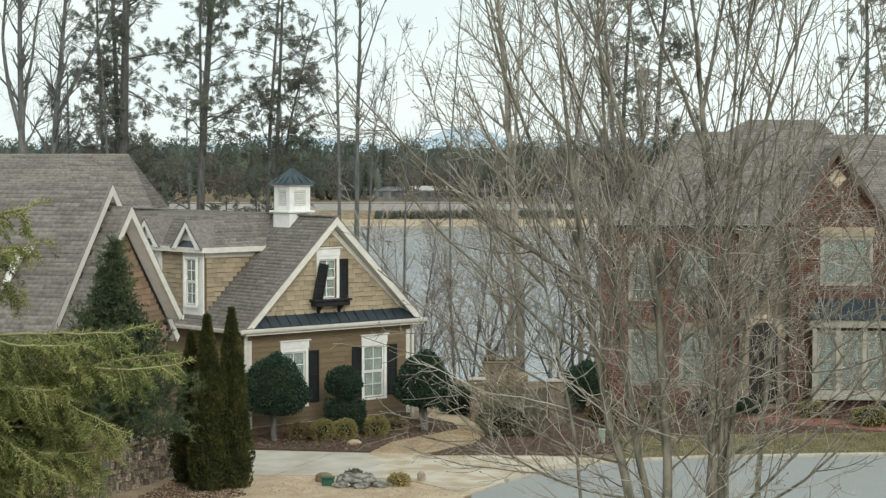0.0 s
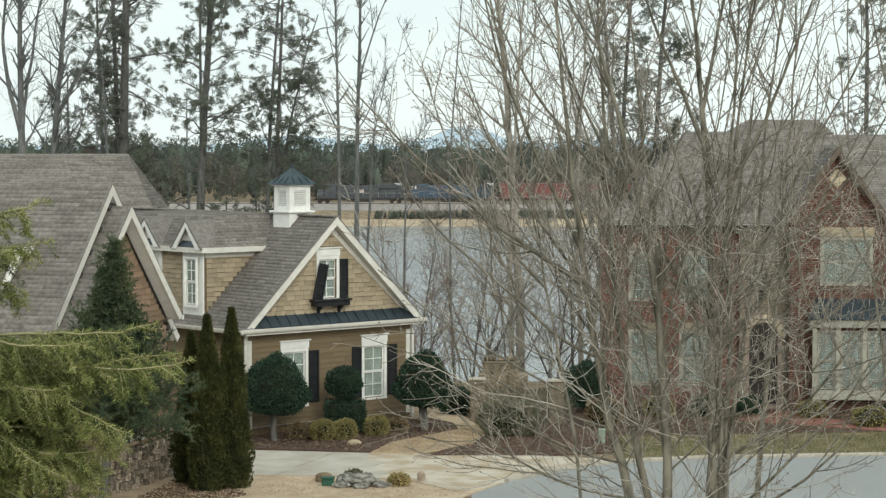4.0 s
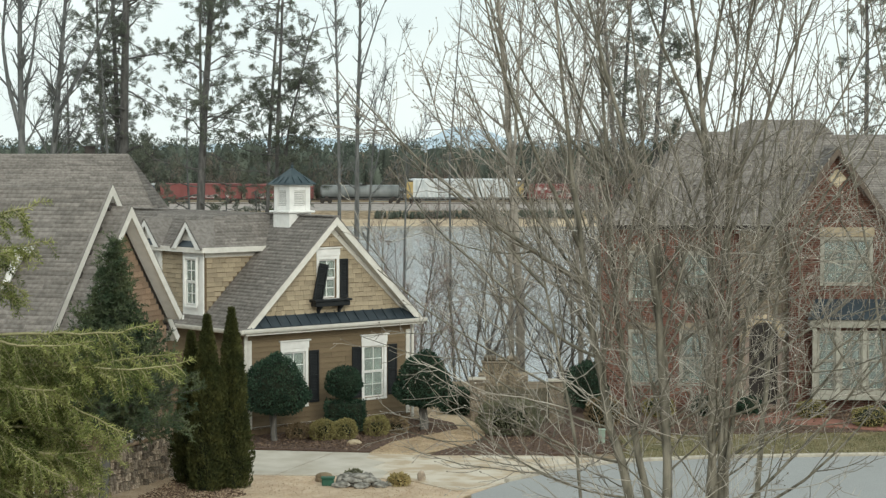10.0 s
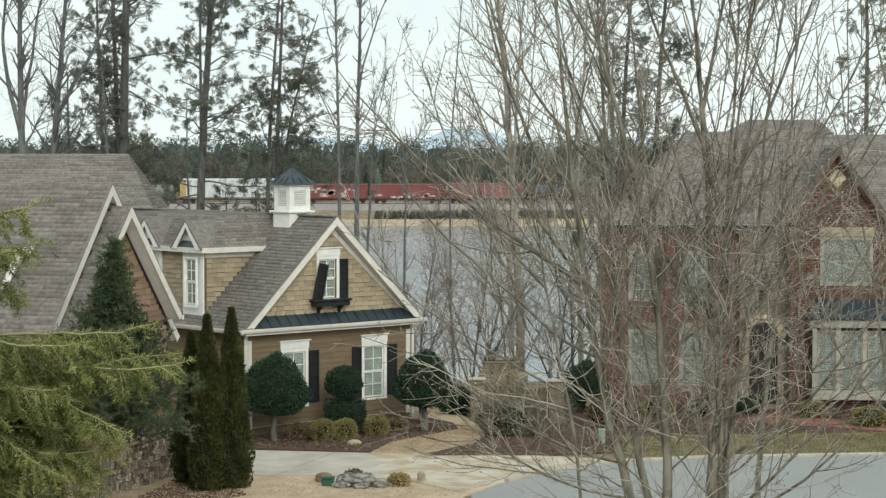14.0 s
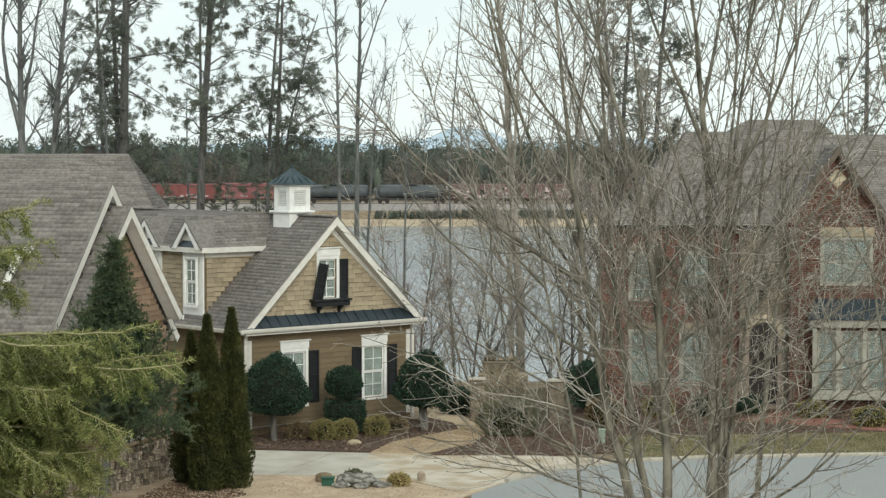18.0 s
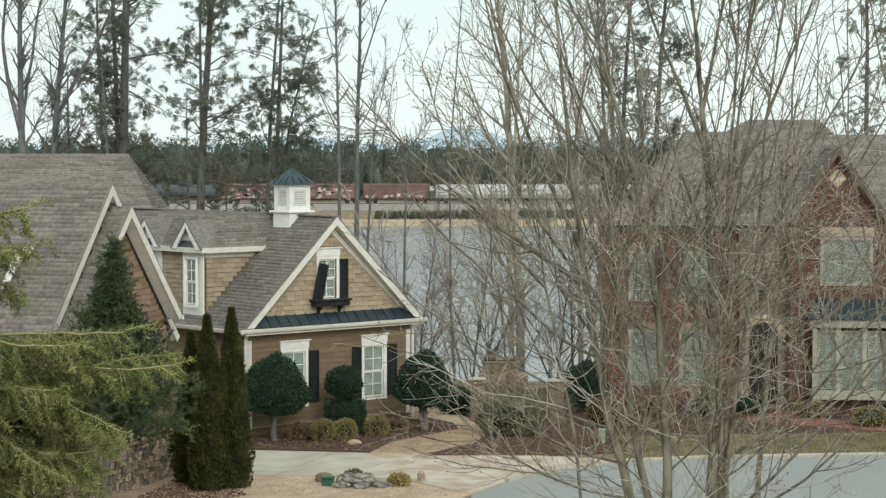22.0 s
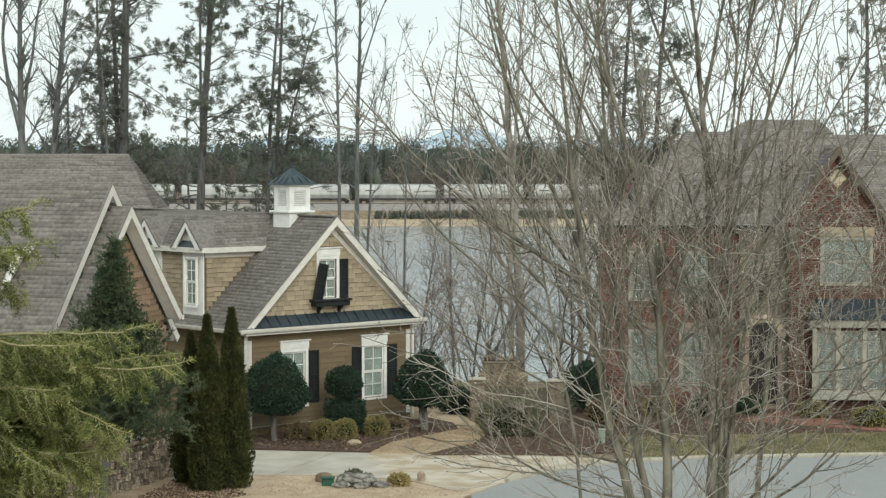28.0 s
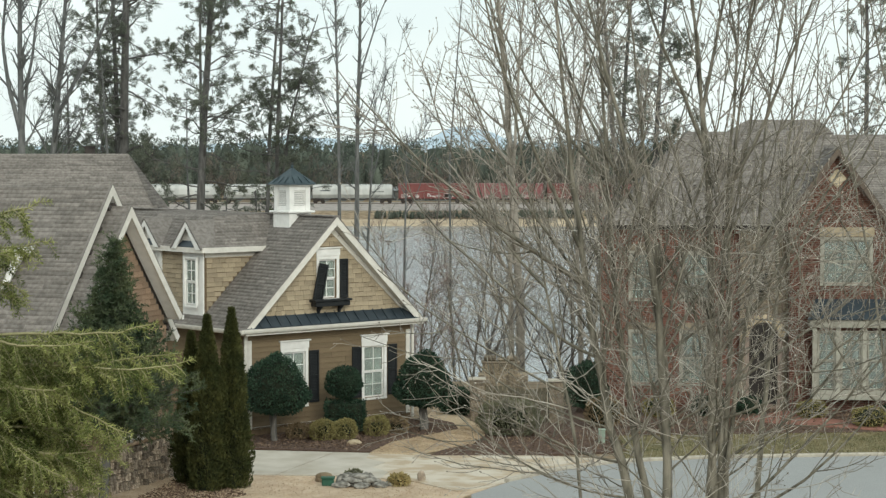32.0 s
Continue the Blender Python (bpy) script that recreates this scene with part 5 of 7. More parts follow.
def arborvitae(x, y, h, r, seed, group="arborvitae row"):
    rng = np.random.default_rng(seed)
    t = thing("arborvitae", pose(x, y, 0), "tall narrow olive-green arborvitae", "evergreen", group)
    v, f = tubes([bend_line(rng, (0, 0, -0.1), (0, 0, 1), h * 0.9, 0.07, 0.02, 6, 0.01, 0)])
    part("trunk", mesh_np("trunk", v, f, BARK, True), BARK, t)
    n = 20000
    u = rng.uniform(0, 1, n) ** 0.85
    z = u * h
    prof = r * np.minimum(1, 0.72 + u * 1.2) * np.clip(1 - u ** 1.45, 0.0, 1) ** 0.92 + 0.012
    a = rng.uniform(0, 2 * np.pi, n)
    fl = 1 + 0.24 * np.sin(a * 4 + z * 1.3 + seed) * np.cos(z * 3.1 + a * 2) + 0.08 * np.sin(a * 9 + z * 5)
    rr = prof * fl * rng.uniform(0.72, 1.06, n)
    p = np.stack([rr * np.cos(a), rr * np.sin(a), z], 1)
    d = np.stack([np.cos(a) * 0.45, np.sin(a) * 0.45, np.full(n, 0.9)], 1)
    v, f = blades(rng, p, d, 0.11, 0.044, 0.4)
    part("foliage", mesh_np("foliage", v, f, LEAF_ARBOR), LEAF_ARBOR, t, kind="stuff")
    # solid core below the sprays, coloured as their inner shade
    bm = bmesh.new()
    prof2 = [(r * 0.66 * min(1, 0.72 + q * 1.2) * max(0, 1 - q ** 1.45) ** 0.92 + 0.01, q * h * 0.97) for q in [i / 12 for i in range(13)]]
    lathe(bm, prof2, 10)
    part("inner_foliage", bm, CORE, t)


arborvitae(-6.36, 56.0, 4.72, 0.55, 1)
arborvitae(-5.74, 56.4, 4.88, 0.53, 2)
arborvitae(-6.95, 57.3, 4.15, 0.52, 3)


PETAL = leafy("white_petal", (0.62, 0.62, 0.60), (0.78, 0.78, 0.75), 3.0, island=0.15)
for k, (x, y) in enumerate(((-8.62, 56.15), (-8.38, 56.75))):
    fl = thing("white_flowers", pose(x, y, 1.29), "small white flowers on the stone wall cap", "flowers")
    v, f = ball(np.random.default_rng(k), (0.20, 0.16, 0.13), (0, 0, 0.08), 420, 0.06)
    part("petals", mesh_np("petals", v, f, PETAL), PETAL, fl, kind="stuff")
    v, f = ball(np.random.default_rng(k + 9), (0.15, 0.12, 0.09), (0, 0, 0.05), 260, 0.06)
    part("leaves", mesh_np("leaves", v, f, LEAF_CONIFER), LEAF_CONIFER, fl, kind="stuff")


# ---------------------------------------------------------------- conifers
def spray_conifer(name, m, h, reach, seed, leaf_mat, label, whorls, per, droop, leaf, wid, dens, z0=0.5, bark=BARK, tip=0.5, sub=5.0, sublen=0.6, belly=1.0, hang=1.2, taper=0.8):
    """A cone of drooping boughs, each with side shoots that carry needles."""
    rng = np.random.default_rng(seed)
    trunk = [bend_line(rng, (0, 0, -0.2), (0, 0, 1), h, 0.02 * h, 0.012, 14, 0.012, 0.02)]
    boughs = []
    for i in range(whorls):
        f = i / whorls
        z = z0 + (h - z0) * f
        for _ in range(per):
            a = rng.uniform(0, 2 * np.pi)
            ln = reach * min(1.0, belly + f * 1.9) * (1 - f) ** taper * rng.uniform(0.6, 1.15) + tip * 0.3
            boughs.append(bend_line(rng, (0, 0, z + rng.uniform(-0.2, 0.2)), (math.cos(a), math.sin(a), 0.25 + 0.5 * f), ln, 0.03 * (1 - f) + 0.008, 0.004, 8, 0.07, droop))
    shoots = sprout(rng, boughs, sub, sublen, 60, 0.5, 4, 0.08, droop * hang, lo=0.15, hi=1.0, rmin=0.003, shrink=0.4)
    pts, ds = [], []
    for ps, rd in boughs + shoots:
        seg = np.linalg.norm(np.diff(ps, axis=0), axis=1)
        k = max(3, int(seg.sum() * dens))
        x = rng.uniform(0.15, 1, k) * (len(ps) - 1)
        i = np.minimum(x.astype(int), len(ps) - 2)
        w = (x - i)[:, None]
        pts.append(ps[i] * (1 - w) + ps[i + 1] * w)
        d = ps[i + 1] - ps[i]
        d = d / (np.linalg.norm(d, axis=1)[:, None] + 1e-9)
        ds.append(d * 0.7)
    lv = blades(rng, np.concatenate(pts), np.concatenate(ds), leaf, wid, 0.55)
    groups = [("trunk", trunk, BARK_PINE), ("limb", boughs, BARK_PINE), ("fine_wood", tubes(shoots), bark), ("foliage", lv, leaf_mat)]
    return tree_of(name, m, groups, label, "conifer")


def cedar(m, h, seed, boughs, label):
    """A weeping cedar. boughs: rows of height on the trunk, reach in x and y, height of the tip, rise of the middle, density."""
    rng = np.random.default_rng(seed)
    trunk = [bend_line(rng, (0, 0, -0.2), (0, 0, 1), h, 0.17, 0.012, 14, 0.012, 0.02)]
    limbs, light, dark = [], [], []
    for z0, rx, ry, z1, rise, dens in boughs:
        t = np.linspace(0, 1, 15)[:, None]
        a, b = np.array([0, 0, z0]), np.array([rx, ry, z1])
        mid = (a + b) / 2 + np.array([0, 0, rise])
        p = a * (1 - t) ** 2 + mid * 2 * t * (1 - t) + b * t ** 2 + rng.normal(0, 0.012, (15, 3)) * t
        p += t * np.sin(t * 5.5 + rng.uniform(0, 6)) * np.array([0.0, 0.18, 0.085])
        limbs.append((p, np.linspace(0.024, 0.004, 15)))
        along = np.linalg.norm(b - a)
        for side in (-1, 1):
            for k in range(int(along * 9 * dens)):
                f = 0.18 + 0.80 * (k + rng.uniform(0, 1)) / (along * 9 * dens)
                i = min(int(f * 14), 13)
                q = p[i] + (p[i + 1] - p[i]) * (f * 14 - i)
                d = p[i + 1] - p[i]
                d = d / np.linalg.norm(d)
                across = np.cross(d, (0, 0, 1.0)) * side
                way = d * rng.uniform(0.55, 0.95) + across * rng.uniform(0.35, 0.9) + np.array([0, 0, rng.uniform(-1.25, 0.1)])
                ln = (0.13 + 0.52 * (1 - f) ** 0.8) * rng.uniform(0.55, 1.25)
                line = bend_line(rng, q, way, ln, 0.005, 0.002, 5, 0.06, -0.10)
                # more shade-coloured shoots towards the trunk
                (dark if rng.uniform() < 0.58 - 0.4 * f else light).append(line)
                if ln > 0.28:
                    for _ in range(3):
                        j = int(rng.integers(1, 4))
                        e = line[0][j + 1] - line[0][j]
                        (light if rng.uniform() < 0.5 else dark).append(bend_line(rng, line[0][j], e / np.linalg.norm(e) + rng.normal(0, 0.55, 3) - np.array([0, 0, 0.25]), 0.13 * rng.uniform(0.6, 1.3), 0.003, 0.002, 3, 0.05, -0.06))

    def needles(lines, step):
        pts, ds = [], []
        for ps, rd in lines:
            n = max(2, int(np.linalg.norm(np.diff(ps, axis=0), axis=1).sum() / step))
            for x in np.linspace(0.05, 1, n) * (len(ps) - 1):
                i = min(int(x), len(ps) - 2)
                d = ps[i + 1] - ps[i]
                d = d / (np.linalg.norm(d) + 1e-9)
                k = 9
                side = rng.normal(0, 1, (k, 3))
                side -= (side @ d)[:, None] * d
                side /= np.linalg.norm(side, axis=1)[:, None] + 1e-9
                pts.append(np.repeat((ps[i] + (ps[i + 1] - ps[i]) * (x - i))[None], k, 0))
                ds.append(d * 0.65 + side)
        return blades(rng, np.concatenate(pts), np.concatenate(ds), 0.050, 0.0075, 0.12)
    tips = [(p[7:], r[7:]) for p, r in limbs]
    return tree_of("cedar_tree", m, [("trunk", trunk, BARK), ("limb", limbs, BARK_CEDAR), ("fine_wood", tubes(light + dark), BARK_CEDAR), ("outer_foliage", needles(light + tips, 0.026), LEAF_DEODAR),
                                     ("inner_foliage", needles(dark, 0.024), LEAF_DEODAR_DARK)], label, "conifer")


# boughs that reach towards the street, sparse above and dense below
CEDAR_ROWS = [(8.4, 1.05, 0.1, 8.62, 0.25, 0.5), (8.5, 1.35, -0.2, 8.78, 0.2, 0.4), (8.2, 1.25, 0.4, 8.48, 0.2, 1.0), (8.1, 1.05, -0.3, 8.36, 0.2, 1.1), (7.9, 1.10, 0.2, 8.02, 0.2, 0.7),
              (7.5, 2.22, 0.1, 7.80, 0.05, 0.7), (7.6, 1.75, -0.3, 7.64, 0.1, 0.8), (7.4, 2.58, 0.0, 7.52, -0.12, 0.9), (7.3, 2.38, 0.3, 7.42, -0.15, 0.8), (7.5, 1.60, 0.3, 7.62, 0.1, 1.0), (7.2, 1.5, -0.2, 7.30, 0.1, 1.1),
              (7.2, 2.05, -0.1, 6.93, 0.15, 1.0), (7.1, 1.55, 0.3, 7.05, 0.1, 1.1), (7.0, 1.80, 0.1, 6.66, 0.15, 1.0), (6.8, 1.50, -0.3, 6.60, 0.15, 1.1), (6.7, 1.65, 0.2, 6.38, 0.15, 0.9), (6.9, 1.10, -0.4, 6.65, 0.1, 1.2),
              (7.3, 1.30, -0.4, 7.15, 0.1, 1.1), (6.6, 1.20, 0.1, 6.32, 0.1, 1.2), (6.4, 1.10, -0.1, 6.12, 0.1, 1.3), (6.2, 1.35, 0.3, 5.95, 0.1, 1.1), (7.0, 1.25, 0.5, 6.90, 0.1, 1.2), (6.1, 1.0, 0.0, 5.8, 0.1, 1.4),
              (6.6, 1.45, 0.6, 6.50, 0.1, 1.0), (7.3, 1.75, 0.5, 7.20, 0.0, 1.1), (7.1, 1.40, 0.7, 7.25, 0.1, 1.1), (6.9, 1.90, 0.4, 6.80, 0.05, 1.0), (6.8, 1.35, 0.7, 6.75, 0.1, 1.2), (6.5, 1.75, 0.5, 6.40, 0.1, 1.1), (6.4, 1.55, 0.2, 6.15, 0.1, 1.2),
              (6.8, 1.95, 0.2, 6.58, 0.1, 1.1), (6.3, 1.70, 0.6, 6.20, 0.1, 1.1), (6.0, 1.55, 0.1, 5.80, 0.1, 1.2), (6.5, 0.95, 0.5, 6.55, 0.1, 1.4), (7.2, 1.05, 0.6, 7.05, 0.1, 1.3), (8.0, -0.9, 0.3, 7.9, 0.2, 1.0), (7.2, -1.2, -0.4, 7.0, 0.2, 1.0), (6.6, -1.3, 0.3, 6.3, 0.2, 1.0), (7.6, 0.1, -1.2, 7.4, 0.2, 1.0), (6.9, 0.0, 1.5, 6.7, 0.2, 1.0)]
cedar(pose(-4.72, 18.0, 0), 9.6, 5, CEDAR_ROWS, "yellow-green weeping cedar with drooping feathery boughs")
spray_conifer("blue_green_conifer", pose(-8.62, 52.3, 0, 0, 3.2, 0), 6.80, 2.5, 6, LEAF_CONIFER, "soft blue-green conical evergreen before a stone wall", 46, 11, 0.016, 0.10, 0.024, 115, z0=2.1, sub=7, sublen=0.50, belly=0.95, hang=1.5, taper=1.55)


def pine(x, y, h, r0, seed, first=0.35, reach=4.5, lean=0.0, label="tall loblolly pine with a tufted needled crown", leaf_mat=None, n_limbs=26, tufts=1.0, forks=(), needle=(0.17, 0.036)):
    rng = np.random.default_rng(seed)
    z = float(ground_height(np.array(x), np.array(y)))
    trunk = [bend_line(rng, (0, 0, -0.3), (lean, 0, 1), h, r0, r0 * 0.25, 16, 0.014, 0.02)]
    tp, tr = trunk[0]
    for f, dx, ln in forks:
        k = int(f * (len(tp) - 1))
        trunk.append(bend_line(rng, tp[k], (dx, 0, 1), ln, tr[k] * 0.7, tr[k] * 0.2, 12, 0.05, 0.02))
    limbs = []
    for i in range(n_limbs):
        f = first + (0.98 - first) * (i + rng.uniform(0, 1)) / n_limbs
        a = rng.uniform(0, 2 * np.pi)
        line = trunk[i % len(trunk)] if forks and f > forks[0][0] + 0.05 else trunk[0]
        q = f if line is trunk[0] else (f - forks[0][0]) / (1 - forks[0][0])
        k = q * (len(line[0]) - 1)
        j = min(int(k), len(line[0]) - 2)
        p = line[0][j] + (line[0][j + 1] - line[0][j]) * (k - j)
        ln = reach * (1.15 - 0.7 * (f - first) / (1 - first)) * rng.uniform(0.35, 1.1)
        limbs.append(bend_line(rng, p, (math.cos(a), math.sin(a), rng.uniform(-0.1, 0.75)), ln, r0 * 0.17, 0.022, 9, 0.19, rng.uniform(-0.07, 0.06)))
    subs = sprout(rng, limbs, 2.6, 1.5, 52, 0.5, 5, 0.22, 0.05, lo=0.25, rmin=0.016)
    ends = sprout(rng, subs, 3.0, 0.55, 50, 0.7, 2, 0.2, 0.08, lo=0.3, rmin=0.011)
    pts, ds = [], []
    for ps, rd in subs + limbs + ends:
        for q in range(len(ps) - 1, max(0, len(ps) - 3), -1):
            if rng.uniform() < 0.82 * tufts:
                n = int(rng.integers(20, 30))
                d = rng.normal(0, 1, (n, 3)) + np.array([0, 0, 0.3])
                d /= np.linalg.norm(d, axis=1)[:, None]
                pts.append(ps[q] + rng.normal(0, 0.06, 3) + d * rng.uniform(0.0, 0.05, n)[:, None])
                ds.append(d)
    lv = blades(rng, np.concatenate(pts), np.concatenate(ds), needle[0], needle[1], 0.15)
    return tree_of("pine_tree", pose(x, y, z), [("trunk", trunk, BARK_PINE), ("limb", limbs, BARK_PINE), ("fine_wood", tubes(subs + ends), BARK_PINE), ("foliage", lv, leaf_mat or LEAF_PINE)], label, "pine", "lakeside pines")


def bare(name, x, y, h, r0, seed, stems, label, limb=(1.2, 3.0, 42), twig=(3.0, 1.1, 40), fine=(3.0, 0.5, 38), bark=BARK, twigm=TWIG, z=None, wob=0.05, lift=0.05, rt=0.006, ratio=0.5, lo=0.3, group="", forks=()):
    """A leafless tree. stems: rows of foot x, lean in x, lean in y, share of the height, share of the girth."""
    rng = np.random.default_rng(seed)
    gz = float(ground_height(np.array(x), np.array(y))) if z is None else z
    trunk = [bend_line(rng, (sx, rng.uniform(-0.1, 0.1), -0.2), (lx, ly, 1), h * sh, r0 * sr, r0 * sr * 0.16, 16, 0.010 if forks else wob * 0.5, 0.0 if forks else lift * 0.35) for sx, lx, ly, sh, sr in stems]
    for k, f, dx, dy, ln, sr in forks:
        p, r = trunk[k]
        i = int(f * (len(p) - 1))
        trunk.append(bend_line(rng, p[i], (dx, dy, 1), ln, r[i] * sr, r[i] * sr * 0.2, 14, wob * 0.8, lift * 0.5))
    limbs = sprout(rng, trunk, limb[0], limb[1], limb[2], ratio, 9, wob, lift, lo=lo, hi=0.98, rmin=rt * 1.6, shrink=0.45)
    twigs = sprout(rng, limbs + [(p[len(p) // 2:], r[len(r) // 2:]) for p, r in trunk], twig[0], twig[1], twig[2], 0.5, 6, wob * 1.2, lift, lo=0.15, hi=1.0, rmin=rt, shrink=0.35)
    fines = sprout(rng, twigs, fine[0], fine[1], fine[2], 0.6, 4, wob * 1.4, lift * 0.8, lo=0.15, hi=1.0, rmin=rt * 0.7, shrink=0.3)
    groups = [("trunk" if len(stems) == 1 and not forks else "stem", trunk, bark), ("limb", limbs, bark), ("crown", tubes(twigs), twigm)]
    if fines:
        groups.append(("outer_crown", tubes(fines), twigm))
    return tree_of(name, pose(x, y, gz), groups, label, "tree", group)


for i, a in enumerate((dict(x=-20.83, y=135, h=36, r0=0.44, first=0.30, reach=4.4, n_limbs=64), dict(x=-21.6, y=139, h=33, r0=0.28, first=0.34, reach=4.2, n_limbs=40), dict(x=-14.9, y=127, h=34, r0=0.33, first=0.30, reach=4.6, n_limbs=52),
                       dict(x=-10.6, y=130, lean=0.012, h=27, r0=0.22, first=0.40, reach=4.8, n_limbs=50, forks=((0.48, 0.28, 12.0),)), dict(x=-12.6, y=146, h=33, r0=0.2, first=0.50, reach=4.6, n_limbs=36), dict(x=-25.0, y=153, h=33, r0=0.22, first=0.46, reach=4.6, n_limbs=40), dict(x=-28.2, y=156, h=24, r0=0.2, first=0.45, reach=4.0, n_limbs=34), dict(x=12.9, y=130, h=31, r0=0.26, first=0.40, reach=3.8, n_limbs=66, tufts=0.9), dict(x=11.0, y=134, h=32, r0=0.24, first=0.42, reach=3.6, n_limbs=58, tufts=0.9), dict(x=27.5, y=135, h=30, r0=0.28, first=0.40, reach=4.5),
                       dict(x=-17.3, y=150, h=33, r0=0.2, first=0.55, reach=4.6, n_limbs=26))):
    pine(seed=100 + i, **a)
for i, (x, y, h, c) in enumerate(((-10.9, 148, 12.9, 1), (-13.2, 150, 13.7, 1), (-15.9, 152, 13.3, 1), (-21.5, 150, 14.5, 1), (-24.5, 152, 14.0, 1), (-28, 152, 13.0, 1))):
    pine(x=x, y=y, h=h + 1.2, r0=0.16, seed=140 + i, first=0.15, reach=2.9, n_limbs=60, label="young bushy pine by the lake", leaf_mat=LEAF_PINE_LIGHT if i == 0 else LEAF_PINE, tufts=1.25, needle=(0.13, 0.036))

TALL = "tall forked leafless hardwood"
SLIM = "slim leafless hardwood by the lake"
bare("bare_tree", -25.3, 125, 30, 0.36, 201, [(0, -0.01, 0, 0.95, 1)], TALL, (0.9, 4.8, 44), (2.6, 1.9, 42), (3.0, 0.9, 42), rt=0.0105, lo=0.40, wob=0.08, lift=0.06, ratio=0.36, forks=((0, 0.52, -0.24, 0.1, 12, 0.75), (0, 0.55, 0.20, -0.1, 11, 0.6), (0, 0.60, -0.5, 0.2, 7, 0.4)), bark=BARK_LAKE, twigm=BARK_LAKE)
bare("bare_tree", -24.9, 128, 30, 0.34, 202, [(0, 0.095, 0, 0.95, 1)], TALL, (0.9, 4.8, 44), (2.6, 1.9, 42), (3.0, 0.9, 42), rt=0.0105, lo=0.40, wob=0.08, lift=0.06, ratio=0.36, forks=((0, 0.60, 0.55, 0.1, 12, 0.8), (0, 0.45, 0.9, -0.2, 6, 0.35)), bark=BARK_LAKE, twigm=BARK_LAKE)
bare("bare_tree", -19.9, 126, 20, 0.18, 212, [(0, -0.02, 0, 1, 1)], SLIM, (0.9, 2.6, 50), (2.0, 1.2, 45), (2.0, 0.5, 42), rt=0.015, lo=0.4, wob=0.14, forks=((0, 0.62, -0.7, 0, 5, 0.6),), bark=BARK_LAKE, twigm=BARK_LAKE)
bare("bare_tree", -5.92, 122, 30, 0.15, 203, [(0, 0.0, 0, 1, 1)], SLIM, (1.4, 1.9, 42), (2.8, 0.9, 42), (3.0, 0.45, 40), rt=0.013, lo=0.38, wob=0.08, forks=((0, 0.50, -0.5, 0, 7, 0.45), (0, 0.66, -0.35, 0, 6, 0.4)), bark=BARK_LAKE, twigm=BARK_LAKE)
bare("bare_tree", -5.15, 124, 31, 0.20, 204, [(0, 0.0, 0, 1, 1)], SLIM, (1.5, 1.9, 42), (2.8, 0.9, 42), (3.0, 0.45, 40), rt=0.013, lo=0.36, wob=0.08, forks=((0, 0.62, 0.12, 0, 10, 0.6), (0, 0.5, 0.5, 0.1, 5, 0.35)), bark=BARK_LAKE, twigm=BARK_LAKE)
bare("bare_tree", -4.55, 124, 15.5, 0.17, 213, [(0, 0.01, 0, 1, 0.9)], SLIM, (1.1, 1.5, 42), (2.6, 0.8, 42), (2.4, 0.4, 40), rt=0.013, lo=0.45, wob=0.07, forks=((0, 0.80, 0.22, 0, 10, 0.8), (0, 0.82, 0.36, 0.1, 10, 0.75), (0, 0.75, 0.85, 0, 6, 0.55), (0, 0.9, 0.10, 0, 7, 0.6)), bark=BARK_LAKE, twigm=BARK_LAKE)
bare("bare_tree", -2.3, 120, 15, 0.14, 214, [(0, 0.0, 0, 1, 0.9)], SLIM, (1.0, 1.6, 44), (2.4, 0.8, 42), (2.4, 0.4, 40), rt=0.013, lo=0.4, wob=0.10, forks=((0, 0.75, -0.5, 0, 6, 0.6), (0, 0.72, 0.6, 0, 7, 0.6), (0, 0.85, 0.2, 0, 8, 0.6)), bark=BARK_LAKE, twigm=BARK_LAKE)
bare("dead_snag", -17.6, 138, 19.2, 0.17, 205, [(0, 0.0, 0, 1, 1)], "broken-topped dead grey trunk by the lake", (0.5, 1.4, 55), (1.2, 0.6, 45), (1.0, 0.4, 40), rt=0.013, lo=0.4, bark=BARK_LAKE, twigm=BARK_LAKE)
FAN = "leafless lakeside hardwood with a wide fan of fine twigs"
bare("bare_tree", 3.45, 92, 23, 0.21, 206, [(0, 0.0, 0, 1, 1), (-0.35, -0.045, 0.02, 0.85, 0.62)], FAN, (1.5, 5.0, 48), (2.2, 1.8, 36), (2.6, 0.8, 36), rt=0.0095, lo=0.14, wob=0.05, lift=0.05, bark=TWIG, twigm=TWIG)
bare("bare_tree", 0.54, 96, 21, 0.075, 207, [(0, 0.0, 0, 1, 1)], "slim straight leafless tree by the lake", (0.8, 2.0, 50), (2.0, 1.1, 40), (2.4, 0.6, 40), rt=0.009, lo=0.15, wob=0.05, bark=BARK_LAKE)
bare("bare_tree", 8.6, 104, 24, 0.2, 209, [(0, 0.04, 0, 1, 1), (0.1, -0.14, 0, 0.9, 0.6)], "leafless hardwood behind the brick house", (0.9, 4.0, 40), (1.6, 1.6, 38), (1.6, 0.8, 38), rt=0.012, lo=0.2)
bare("bare_tree", 6.3, 95, 19, 0.13, 215, [(0, 0.02, 0, 1, 1), (0.2, 0.12, 0, 0.9, 0.7)], FAN, (1.3, 3.6, 45), (2.0, 1.5, 38), (2.2, 0.7, 38), rt=0.0095, lo=0.14, bark=TWIG, twigm=TWIG)
